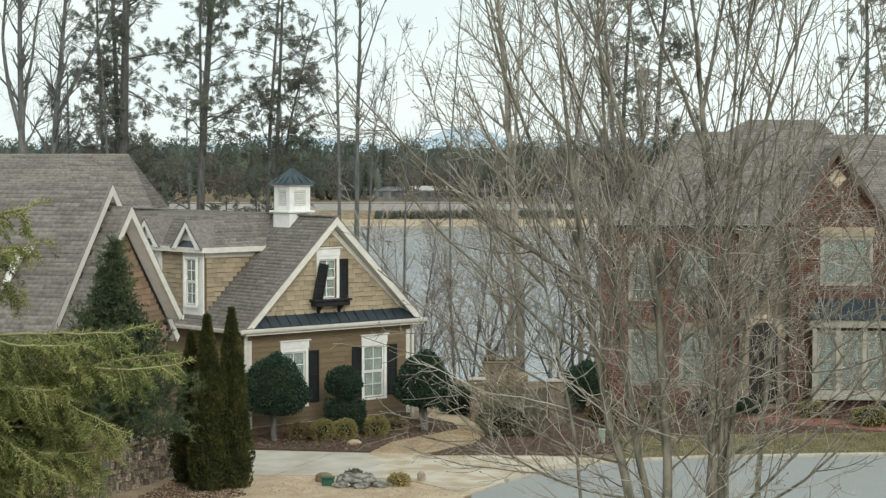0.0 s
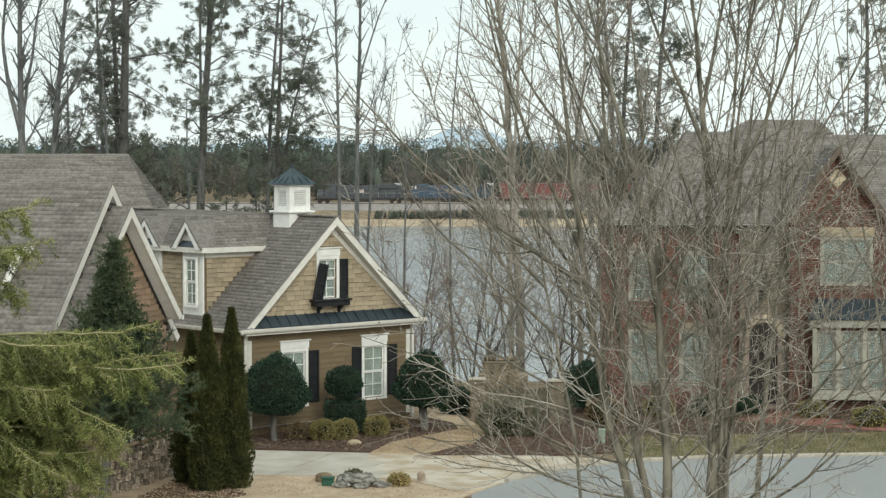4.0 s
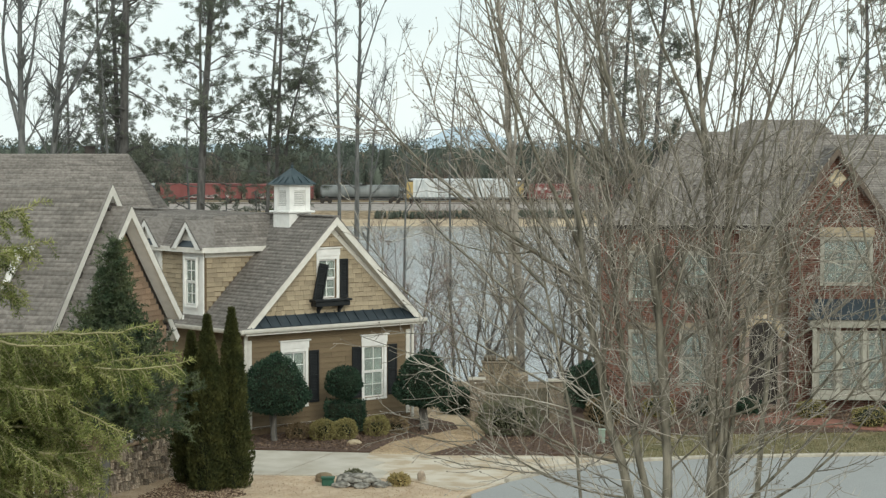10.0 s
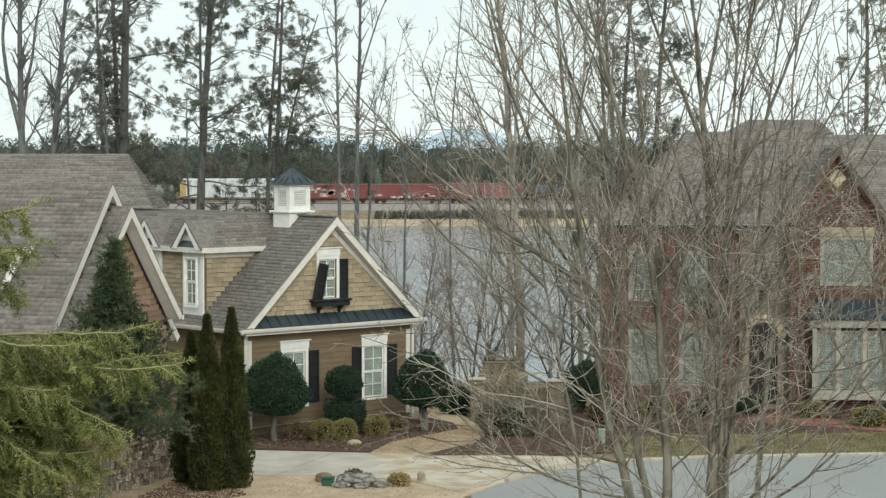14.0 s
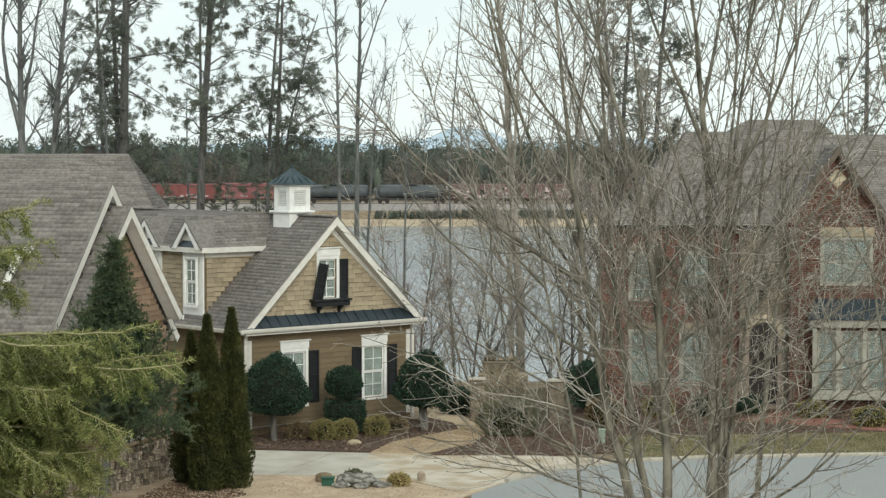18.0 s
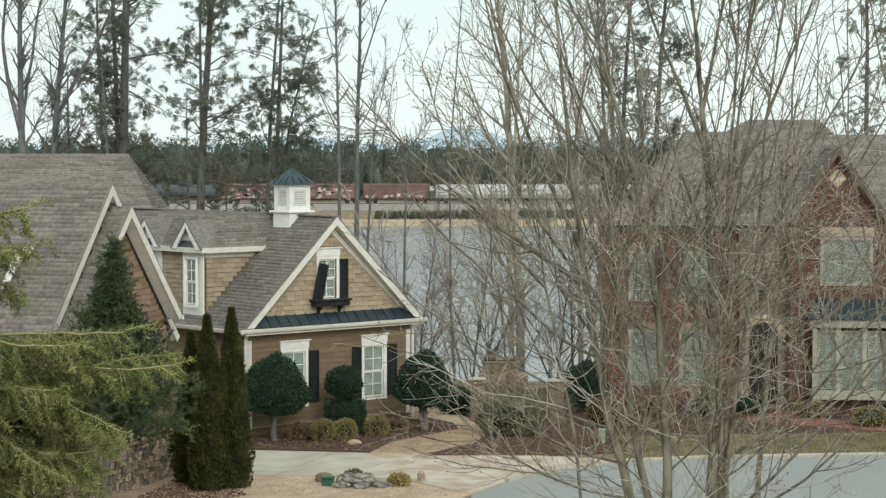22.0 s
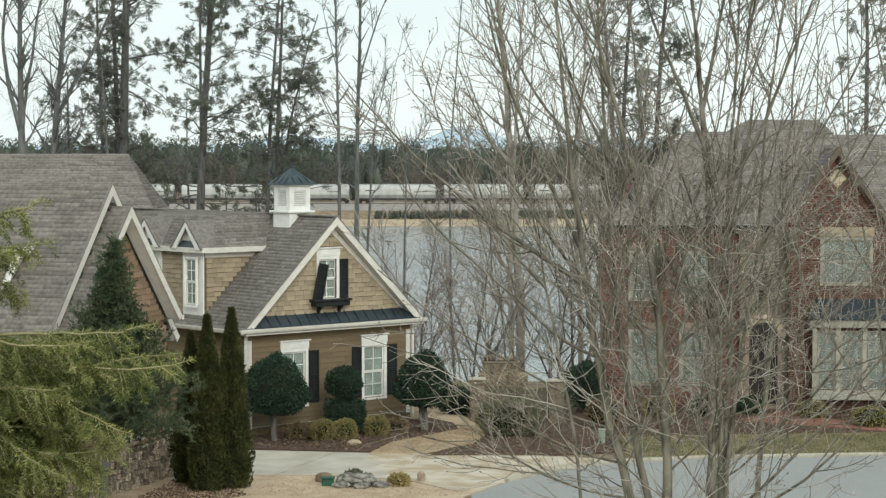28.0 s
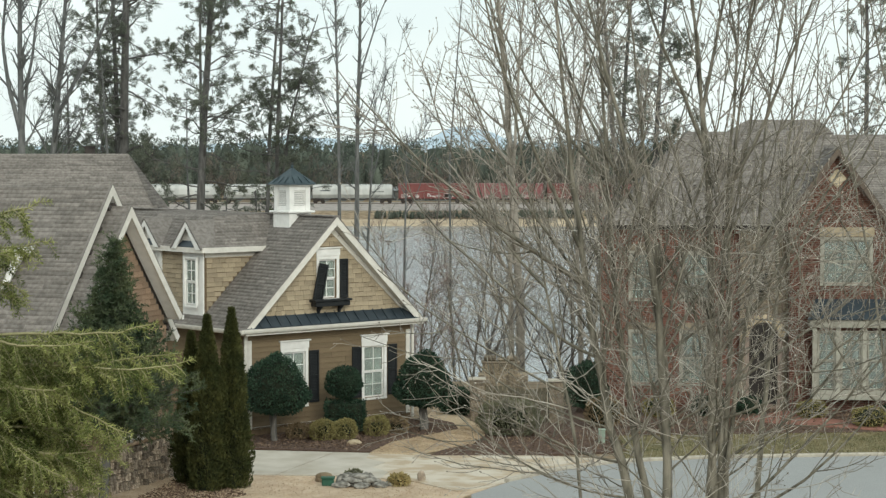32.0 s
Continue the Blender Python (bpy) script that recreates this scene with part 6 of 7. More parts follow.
for k, (x, y, h, r, red) in enumerate(((-3.3, 85, 5.6, 0.04, 1), (-2.2, 87, 6.8, 0.045, 1), (-0.6, 84, 5.4, 0.04, 1), (1.2, 87, 8.2, 0.06, 0), (2.5, 84, 6.4, 0.05, 0), (4.7, 86, 8.6, 0.06, 0), (-1.2, 98, 10.5, 0.06, 1), (2.0, 99, 11.5, 0.07, 0), (5.6, 88, 9.0, 0.06, 0))):
    bare("bare_shrub", x, y, h, r, 230 + k, [(0, 0.05, 0, 1, 1), (0.1, -0.42, 0.1, 0.8, 0.8), (-0.1, 0.45, -0.1, 0.85, 0.8)], "reddish leafless thicket by the lake" if red else "grey-brown leafless thicket by the lake", (2.1, 2.4, 44), (4.2, 1.0, 40), (4.4, 0.5, 40),
         twigm=TWIG_RED if red else TWIG, rt=0.0078, lo=0.06, wob=0.09, lift=0.04, ratio=0.55)
topiary(2.15, 66.6, [((1.0, 0.75, 0.58), (0, 0, 0.52), 0.25)], 0, LEAF_OLIVE, "broad dull olive-green shrub before the wooden gate", 26, "olive_shrub", 0.07, 6500, core=0.6)
bare("twiggy_shrub", 2.9, 66.0, 1.5, 0.018, 240, [(0.5 * math.cos(q * 1.3), 0.5 * math.cos(q * 1.3), 0.4 * math.sin(q * 1.7), 1, 1) for q in range(8)], "olive-grey leafless twiggy shrub by the gate", (4, 0.8, 38), (5, 0.4, 38), (5, 0.25, 38), bark=BARK_OLIVE, twigm=BARK_OLIVE, z=0.05, rt=0.005, lo=0.05)

# the near leafless maples before the street
MAPLE = "near leafless multi-stemmed maple with olive-grey bark"


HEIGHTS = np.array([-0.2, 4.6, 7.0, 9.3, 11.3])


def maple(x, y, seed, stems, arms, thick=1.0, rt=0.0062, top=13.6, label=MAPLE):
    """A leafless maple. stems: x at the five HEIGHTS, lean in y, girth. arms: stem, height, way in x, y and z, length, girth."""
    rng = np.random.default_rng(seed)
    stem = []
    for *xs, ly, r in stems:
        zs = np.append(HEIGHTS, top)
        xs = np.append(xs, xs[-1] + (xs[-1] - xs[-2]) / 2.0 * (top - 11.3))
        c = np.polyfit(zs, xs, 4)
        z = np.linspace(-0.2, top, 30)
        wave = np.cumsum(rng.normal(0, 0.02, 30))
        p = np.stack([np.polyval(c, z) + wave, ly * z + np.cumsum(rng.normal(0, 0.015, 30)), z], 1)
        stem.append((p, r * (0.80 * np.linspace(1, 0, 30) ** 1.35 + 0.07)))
    long = []
    for k, z0, dx, dy, dz, ln, r in arms:
        p = stem[k][0]
        i = int(np.searchsorted(p[:, 2], z0))
        long.append(bend_line(rng, p[i], (dx, dy, dz), ln * 0.92, r * 0.68, 0.007, 16, 0.05, 0.035))
    leaders = sprout(rng, stem, 0.8 * thick, 3.8, 20, 0.42, 12, 0.035, 0.02, lo=0.36, hi=0.92, rmin=0.013, shrink=0.4)
    limbs = sprout(rng, stem, 3.4 * thick, 3.3, 46, 0.24, 12, 0.085, 0.045, lo=0.34, hi=0.92, rmin=0.0085, shrink=0.7, close=0.4)
    limbs += sprout(rng, long, 1.9, 2.1, 42, 0.45, 9, 0.05, 0.045, lo=0.12, hi=0.98, rmin=0.0085, shrink=0.5)
    whips = sprout(rng, leaders, 2.2 * thick, 1.7, 32, 0.45, 8, 0.08, 0.03, lo=0.1, hi=1.0, rmin=0.0085, shrink=0.4)
    shoots = sprout(rng, limbs, 3.8, 0.9, 36, 0.5, 6, 0.13, 0.045, lo=0.12, hi=1.0, rmin=rt, shrink=0.35)
    shoots += sprout(rng, whips, 2.2, 0.6, 38, 0.6, 5, 0.13, 0.045, lo=0.1, hi=1.0, rmin=rt, shrink=0.3)
    fines = sprout(rng, shoots, 5.0, 0.24, 42, 0.75, 3, 0.16, 0.04, lo=0.15, hi=1.0, rmin=rt * 0.8, shrink=0.3)
    low = sprout(rng, stem, 3.0 * thick, 2.9, 66, 0.2, 12, 0.10, 0.018, lo=0.24, hi=0.58, rmin=0.0085, shrink=0.4)
    pale = sprout(rng, low, 3.2, 0.8, 40, 0.55, 6, 0.14, 0.03, lo=0.15, hi=1.0, rmin=rt, shrink=0.35)
    pale += sprout(rng, pale, 3.2, 0.28, 45, 0.75, 3, 0.10, 0.03, lo=0.15, hi=1.0, rmin=rt * 0.8, shrink=0.3)
    tips = np.array([l[0][-1] for l in shoots + fines])
    away = np.array([l[0][-1] - l[0][-2] for l in shoots + fines])
    away /= np.linalg.norm(away, axis=1)[:, None]
    buds = blades(rng, tips - away * 0.01, away, 0.040, 0.026, 0.15)
    return tree_of("maple_tree", pose(x, y, 0), [("stem", stem, BARK_OLIVE), ("limb", long + leaders + limbs, BARK_OLIVE), ("crown", tubes(whips + shoots), TWIG), ("lower_crown", tubes(low + pale), TWIG_PALE), ("outer_crown", tubes(fines), TWIG), ("bud_cover", buds, TWIG)],
                   label, "tree", "near maples")


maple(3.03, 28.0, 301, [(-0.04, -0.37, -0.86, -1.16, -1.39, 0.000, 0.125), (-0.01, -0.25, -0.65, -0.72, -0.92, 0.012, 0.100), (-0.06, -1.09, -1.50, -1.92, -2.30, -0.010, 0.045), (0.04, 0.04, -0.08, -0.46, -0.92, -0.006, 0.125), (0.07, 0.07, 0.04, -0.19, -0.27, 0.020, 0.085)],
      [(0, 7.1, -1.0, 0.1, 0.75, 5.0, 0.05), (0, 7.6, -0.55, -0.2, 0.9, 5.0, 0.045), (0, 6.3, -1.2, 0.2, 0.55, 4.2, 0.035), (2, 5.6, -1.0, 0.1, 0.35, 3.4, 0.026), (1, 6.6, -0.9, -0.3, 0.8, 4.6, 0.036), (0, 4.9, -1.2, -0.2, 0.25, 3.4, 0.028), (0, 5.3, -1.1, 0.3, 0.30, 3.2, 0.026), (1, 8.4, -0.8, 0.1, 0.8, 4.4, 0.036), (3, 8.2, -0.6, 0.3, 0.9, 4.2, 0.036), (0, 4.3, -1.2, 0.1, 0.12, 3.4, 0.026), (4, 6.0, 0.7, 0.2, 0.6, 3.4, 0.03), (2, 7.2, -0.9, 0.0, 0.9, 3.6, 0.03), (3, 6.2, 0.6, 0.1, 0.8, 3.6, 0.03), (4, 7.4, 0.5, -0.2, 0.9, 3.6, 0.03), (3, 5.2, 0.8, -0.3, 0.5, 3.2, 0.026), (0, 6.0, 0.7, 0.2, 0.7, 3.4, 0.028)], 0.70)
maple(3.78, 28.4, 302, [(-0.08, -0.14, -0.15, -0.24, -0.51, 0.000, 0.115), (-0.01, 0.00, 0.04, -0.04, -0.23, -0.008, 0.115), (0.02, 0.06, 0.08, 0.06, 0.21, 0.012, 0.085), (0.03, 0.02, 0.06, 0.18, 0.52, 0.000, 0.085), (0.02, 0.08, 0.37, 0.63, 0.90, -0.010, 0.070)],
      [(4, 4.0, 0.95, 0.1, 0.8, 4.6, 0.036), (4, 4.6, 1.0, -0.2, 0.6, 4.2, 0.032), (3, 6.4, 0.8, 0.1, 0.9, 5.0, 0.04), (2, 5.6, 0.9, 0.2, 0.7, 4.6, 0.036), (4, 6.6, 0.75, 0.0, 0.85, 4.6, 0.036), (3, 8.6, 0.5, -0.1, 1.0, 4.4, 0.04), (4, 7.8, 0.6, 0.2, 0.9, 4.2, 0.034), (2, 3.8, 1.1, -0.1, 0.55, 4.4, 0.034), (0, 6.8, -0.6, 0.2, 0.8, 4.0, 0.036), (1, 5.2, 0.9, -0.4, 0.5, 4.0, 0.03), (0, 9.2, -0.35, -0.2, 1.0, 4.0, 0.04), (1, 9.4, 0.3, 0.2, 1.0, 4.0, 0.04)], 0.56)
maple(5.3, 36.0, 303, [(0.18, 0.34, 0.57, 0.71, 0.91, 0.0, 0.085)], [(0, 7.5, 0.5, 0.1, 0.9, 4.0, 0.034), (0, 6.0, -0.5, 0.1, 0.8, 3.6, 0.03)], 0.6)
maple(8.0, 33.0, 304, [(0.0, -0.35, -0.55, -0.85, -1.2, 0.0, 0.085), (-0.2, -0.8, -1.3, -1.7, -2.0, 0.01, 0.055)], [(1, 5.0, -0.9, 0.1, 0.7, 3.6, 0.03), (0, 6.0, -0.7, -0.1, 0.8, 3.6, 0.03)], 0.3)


# ---------------------------------------------------------------- far forest
bm = bmesh.new()
bmesh.ops.create_icosphere(bm, subdivisions=2, radius=1.0)
ICO_V = np.array([v.co[:] for v in bm.verts])
ICO_F = np.array([[v.index for v in f.verts] for f in bm.faces])
bm.free()


def far_wood(name, x0, x1, y0, y1, n, h0, h1, material, seed, label, per=110, leaf=1.3, bare_wood=False):
    """A wood of lumpy crowns set with small sprays."""
    rng = np.random.default_rng(seed)
    P, D, CV, CF = [], [], [], []
    for k in range(n):
        x, y = rng.uniform(x0, x1), rng.uniform(y0, y1)
        z = float(ground_height(np.array(x), np.array(y)))
        h = rng.uniform(h0, h1)
        w = h * rng.uniform(0.16, 0.28)
        t = rng.uniform(0.12, 1, per)
        a = rng.uniform(0, 2 * np.pi, per)
        rr = w * np.sqrt(np.clip(1.08 - t, 0, 1)) * rng.uniform(0.55, 1.1, per)
        P.append(np.stack([x + rr * np.cos(a), y + rr * np.sin(a), z + h * t], 1))
        D.append(np.stack([np.cos(a) * 0.5, np.sin(a) * 0.5, np.full(per, 1.0 if bare_wood else 0.4)], 1))
        if not bare_wood:
            q = ICO_V * np.array([w * 0.62, w * 0.62, h * 0.42]) * rng.uniform(0.78, 1.12, len(ICO_V))[:, None]
            CF.append(ICO_F + len(ICO_V) * k)
            CV.append(q + np.array([x, y, z + h * 0.44]))
    v, f = blades(rng, np.concatenate(P), np.concatenate(D), leaf, leaf * (0.22 if bare_wood else 0.6), 0.35)
    faces = [f[0]]
    if CV:
        faces.append(np.concatenate(CF) + len(v))
        v = np.concatenate([v] + CV)
    return tagged(new(name, mesh_np(name, v, faces, material)), label, "forest", kind="stuff")


far_wood("far_pine_forest", -190, 240, 560, 760, 620, 11.5, 17.0, FOREST_HAZED, 1, "dark green pine forest beyond the railway", 210, 0.70)
far_wood("near_pine_belt", -190, 240, 515, 545, 170, 8, 13.5, FOREST_HAZED, 2, "dark green pines beside the railway", 200, 0.6)
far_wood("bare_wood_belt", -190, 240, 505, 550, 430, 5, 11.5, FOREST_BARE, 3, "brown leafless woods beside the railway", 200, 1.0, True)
far_wood("shore_hedge", -15, 30, 456, 460, 420, 1.1, 1.6, FOREST_HAZED, 4, "low dark green hedge along the bank", 50, 0.2)


def shed(x, y, w, d, h, seed):
    t = thing("far_shed", pose(x, y, float(ground_height(np.array(x), np.array(y)))), "pale low building behind the railway trees", "building", "buildings beyond the railway")
    part("wall", boxed(-w / 2, w / 2, -d / 2, d / 2, -0.5, h), TANK_GREY, t)
    part("roof", slab([(-w / 2 - 0.4, -d / 2 - 0.4, h), (w / 2 + 0.4, -d / 2 - 0.4, h), (w / 2 + 0.4, d / 2, h + 0.9), (-w / 2 - 0.4, d / 2, h + 0.9)], (0, -0.2, 1), 0.15), CAR_GREY if seed == 2 else TANK_GREY, t)
    for i in range(int(w / 3)):
        part("window", boxed(-w / 2 + 1 + i * 3, -w / 2 + 2 + i * 3, -d / 2 - 0.04, -d / 2 - 0.003, 1.0, 2.2), TANK_DARK, t)
    return t


shed(-13.5, 524, 7, 6, 2.4, 1)
shed(-3.5, 522, 9, 6, 2.6, 2)
shed(8, 524, 6, 6, 2.0, 3)
shed(-24, 535, 9, 6, 2.2, 4)

# ---------------------------------------------------------------- railway and train
TRACK_Y, RAIL_Z = 492.0, -4.05
track = thing("railway_track", pose(0, TRACK_Y, 0), "railway track on dark sleepers", "track", kind="structure")
for s in (-0.75, 0.75):
    part("rail", boxed(-400, 500, s - 0.04, s + 0.04, RAIL_Z - 0.16, RAIL_Z, 0), RAIL, track)
part("ballast", slab([(-400, -2.4, -4.9), (500, -2.4, -4.9), (500, 9.0, -4.9), (-400, 9.0, -4.9)], (0, 0, 1), 0.62), BALLAST, track)
bm = bmesh.new()
for i in range(330):
    x = -120 + i * 0.75
    box(bm, x, x + 0.23, -1.3, 1.3, RAIL_Z - 0.30, RAIL_Z - 0.165)
part("sleepers", bm, IRON, track, kind="stuff")


def bogie(parent, x):
    b = part("bogie", boxed(-1.3, 1.3, -1.0, 1.0, 0.55, 0.85, 0.05), IRON, parent)
    b.matrix_basis = pose(x, 0, 0)
    for wx in (-0.88, 0.88):
        for wy in (-0.75, 0.75):
            bm = bmesh.new()
            lathe(bm, [(0.50, -0.07), (0.46, -0.05), (0.46, 0.07)], 14, pose(0, 0, 0, 90, 0, 0))
            w = part("wheel", bm, IRON, b)
            w.matrix_basis = pose(wx, wy, 0.46)
    return b


def chassis(name, L, label, category="freight car", group="freight cars of the train"):
    t = thing(name, pose(0, 0, 0), label, category, group)
    part("underframe", boxed(-L / 2 + 0.4, L / 2 - 0.4, -1.25, 1.25, 0.86, 1.16, 0.04), IRON, t)
    for s in (-1, 1):
        bogie(t, s * (L / 2 - 2.4))
        part("coupler", boxed(*sorted((s * (L / 2 - 0.4), s * L / 2)), -0.15, 0.15, 0.82, 1.08, 0.03), IRON, t)
        for y in (-1.3, 1.3):
            bm = bmesh.new()
            for q in range(5):
                box(bm, -0.2, 0.2, -0.02, 0.02, 1.2 + q * 0.4, 1.23 + q * 0.4)
            box(bm, -0.22, -0.18, -0.02, 0.02, 1.0, 3.1)
            box(bm, 0.18, 0.22, -0.02, 0.02, 1.0, 3.1)
            lad = part("ladder", bm, IRON, t)
            lad.matrix_basis = pose(s * (L / 2 - 0.75), y * 1.17, 0)
    return t


def boxcar(L, H, material, label, seed, tags=0.5):
    rng = np.random.default_rng(seed)
    t = chassis("boxcar", L, label)
    b = part("body", boxed(-L / 2 + 0.45, L / 2 - 0.45, -1.42, 1.42, 1.161, H - 0.22, 0.03), material, t)
    bm = bmesh.new()
    n = int((L - 1) / 0.95)
    for i in range(n + 1):
        x = -L / 2 + 0.5 + i * (L - 1.0) / n
        if abs(x) > 1.6:
            for s in (-1, 1):
                box(bm, x - 0.05, x + 0.05, *sorted((s * 1.421, s * 1.48)), 1.2, H - 0.3)
    part("ribs", bm, material, b, kind="stuff")
    for s in (-1, 1):
        part("door", boxed(-1.5, 1.5, *sorted((s * 1.421, s * 1.47)), 1.25, H - 0.45, 0.01), material, t)
    r = part("roof", slab([(-L / 2 + 0.4, -1.5, H - 0.22), (L / 2 - 0.4, -1.5, H - 0.22), (L / 2 - 0.4, 0, H), (-L / 2 + 0.4, 0, H)], (0, 0, 1), 0.05), material, t)
    part("roof", slab([(-L / 2 + 0.4, 1.5, H - 0.22), (L / 2 - 0.4, 1.5, H - 0.22), (L / 2 - 0.4, 0, H), (-L / 2 + 0.4, 0, H)], (0, 0, 1), 0.05), material, t)
    k = int(tags * 16)
    for i in range(k):
        x = rng.uniform(-L / 2 + 0.8, L / 2 - 2.2)
        w, h = rng.uniform(0.5, 1.9), rng.uniform(0.25, 0.9)
        z = rng.uniform(1.2, 1.7 if tags < 1 else 3.3)
        g = part("paint_mark", boxed(-w / 2, w / 2, -1.495, -1.482, 0, h, 0.004), GRAFFITI, b)
        g.matrix_basis = pose(x, 0, z, 0, rng.uniform(-14, 14), 0)
    return t


def tank(L, material, label, seed, R=1.56):
    t = chassis("tank_car", L, label)
    bm = bmesh.new()
    l2 = L / 2 - 1.0
    lathe(bm, [(0.05, -l2), (R * 0.55, -l2 + 0.08), (R * 0.85, -l2 + 0.28), (R, -l2 + 0.6), (R, l2 - 0.6), (R * 0.85, l2 - 0.28), (R * 0.55, l2 - 0.08), (0.05, l2)], 20, pose(0, 0, 1.25 + R, 0, 90, 0))
    b = part("tank", bm, material, t)
    for q in (-0.6, 0.0, 0.6):
        bm = bmesh.new()
        lathe(bm, [(R + 0.03, -0.06), (R + 0.03, 0.06)], 20, pose(q * l2, 0, 1.25 + R, 0, 90, 0))
        part("band", bm, material, b)
    bm = bmesh.new()
    lathe(bm, [(0.5, 1.2 + 2 * R), (0.5, 1.25 + 2 * R + 0.35), (0.42, 1.25 + 2 * R + 0.42)], 12)
    part("dome", bm, material, t)
    part("walkway", boxed(-1.6, 1.6, -0.9, 0.9, 1.26 + 2 * R, 1.3 + 2 * R), IRON, t)
    for s in (-1, 1):
        part("end_platform", boxed(*sorted((s * (l2 - 0.3), s * (L / 2 - 0.45))), -1.4, 1.4, 1.161, 1.3), IRON, t)
        part("saddle", boxed(s * (l2 - 1.6) - 0.4, s * (l2 - 1.6) + 0.4, -1.0, 1.0, 1.165, 1.7), IRON, t)
    return t


def autorack(L, label):
    t = chassis("autorack_car", L, label)
    H = 5.8
    b = part("body", boxed(-L / 2 + 1.9, L / 2 - 1.9, -1.5, 1.5, 1.161, H - 0.35, 0.02), CAR_WHITE, t)
    bm = bmesh.new()
    for i in range(30):
        x = -L / 2 + 2.0 + i * (L - 4.0) / 29
        for s in (-1, 1):
            box(bm, x - 0.06, x + 0.06, *sorted((s * 1.501, s * 1.56)), 1.2, H - 0.4)
    part("posts", bm, CAR_WHITE, b, kind="stuff")
    for s in (-1, 1):
        part("end_panel", boxed(*sorted((s * (L / 2 - 1.899), s * (L / 2 - 0.4))), -1.5, 1.5, 1.162, H - 0.75, 0.03), CAR_YELLOW, t)
    part("sill", boxed(-L / 2 + 1.0, L / 2 - 1.0, -1.56, -1.51, 1.165, 1.50), TANK_GREY, t)
    for s in (-1, 1):
        part("roof", slab([(-L / 2 + 1.0, s * 1.52, H - 0.35), (L / 2 - 1.0, s * 1.52, H - 0.35), (L / 2 - 1.0, 0, H), (-L / 2 + 1.0, 0, H)], (0, 0, 1), 0.06), CAR_WHITE, t)
    return t


def hopper(L, label, seed):
    t = chassis("covered_hopper", L, label)
    H = 4.55
    bm = bmesh.new()
    l2 = L / 2 - 0.9
    prof = []
    for i in range(13):
        a = math.pi * i / 12
        prof.append((1.5 * math.cos(a), 3.15 + (H - 3.35) * math.sin(a)))
    prof += [(-1.5, 2.1), (-0.8, 1.25), (0.8, 1.25), (1.5, 2.1)]
    r0 = [bm.verts.new((-l2, y, z)) for y, z in prof]
    r1 = [bm.verts.new((l2, y, z)) for y, z in prof]
    n = len(prof)
    for i in range(n):
        bm.faces.new((r0[i], r0[(i + 1) % n], r1[(i + 1) % n], r1[i]))
    bm.faces.new(r0)
    bm.faces.new(r1)
    b = part("body", bm, CAR_GREY, t)
    part("hatch_rail", boxed(-l2 + 0.3, l2 - 0.3, -0.35, 0.35, H - 0.16, H - 0.02, 0.02), CAR_WHITE, t)
    for q in (-0.66, -0.22, 0.22, 0.66):
        part("chute", slab([(q * l2 - 1.3, -0.95, 1.3), (q * l2 + 1.3, -0.95, 1.3), (q * l2 + 0.35, -0.95, 0.5), (q * l2 - 0.35, -0.95, 0.5)], (0, 1, 0), 1.9), TANK_GREY, t)
    for s in (-1, 1):
        part("end_frame", slab([(s * (l2 + 0.001), -1.3, 1.2), (s * (L / 2 - 0.4), -1.3, 1.2), (s * (l2 + 0.001), -1.3, 3.4)], (0, 1, 0), 2.6), TANK_GREY, t)
    part("stencil", boxed(l2 * 0.45, l2 * 0.8, -1.53, -1.502, 2.7, 2.85), TANK_DARK, b)
    part("stencil", boxed(-l2 * 0.8, -l2 * 0.55, -1.53, -1.502, 2.9, 3.15), TANK_DARK, b)
    return t


def engine(L, material, label):
    t = chassis("locomotive", L, label, "locomotive", "engines of the train")
    part("deck", boxed(-L / 2 + 0.5, L / 2 - 0.5, -1.5, 1.5, 1.161, 1.45, 0.03), LOCO_DARK, t)
    h = part("hood", boxed(-L / 2 + 5.4, L / 2 - 1.0, -1.0, 1.0, 1.451, 4.25, 0.08), material, t)
    part("cab", boxed(-L / 2 + 2.7, -L / 2 + 5.38, -1.5, 1.5, 1.451, 4.55, 0.10), material, t)
    part("nose", boxed(-L / 2 + 0.9, -L / 2 + 2.69, -0.9, 0.9, 1.451, 3.2, 0.15), material, t)
    part("cab_window", boxed(-L / 2 + 3.0, -L / 2 + 5.0, -1.53, -1.502, 3.3, 4.1), TANK_DARK, t)
    part("radiator", boxed(L / 2 - 6.2, L / 2 - 2.0, -1.5, 1.5, 3.5, 4.6, 0.12), LOCO_DARK, t)
    part("fuel_tank", boxed(-2.6, 2.6, -1.35, 1.35, 0.35, 1.15, 0.15), IRON, t)
    part("stack", boxed(-0.6, 0.6, -0.4, 0.4, 4.251, 4.6, 0.05), IRON, t)
    for i in range(9):
        part("hood_door", boxed(-L / 2 + 6.0 + i * 0.95, -L / 2 + 6.85 + i * 0.95, -1.03, -1.001, 1.7, 3.3), material, h)
    bm = bmesh.new()
    for i in range(12):
        x = -L / 2 + 1 + i * (L - 2) / 11
        box(bm, x - 0.02, x + 0.02, -1.48, -1.44, 1.45, 2.45)
    box(bm, -L / 2 + 1, L / 2 - 1, -1.48, -1.44, 2.42, 2.46)
    part("handrail", bm, CAR_GREY, t)
    part("roof_panel", boxed(L / 2 - 2.6, L / 2 - 0.9, -1.1, 1.1, 4.26, 4.75, 0.05), CAR_WHITE, t)
    part("emblem", boxed(-1.2, 1.0, -1.045, -1.032, 2.5, 3.3), GRAFFITI, h)
    return t


SCALE = 1 / 7.496
train = []


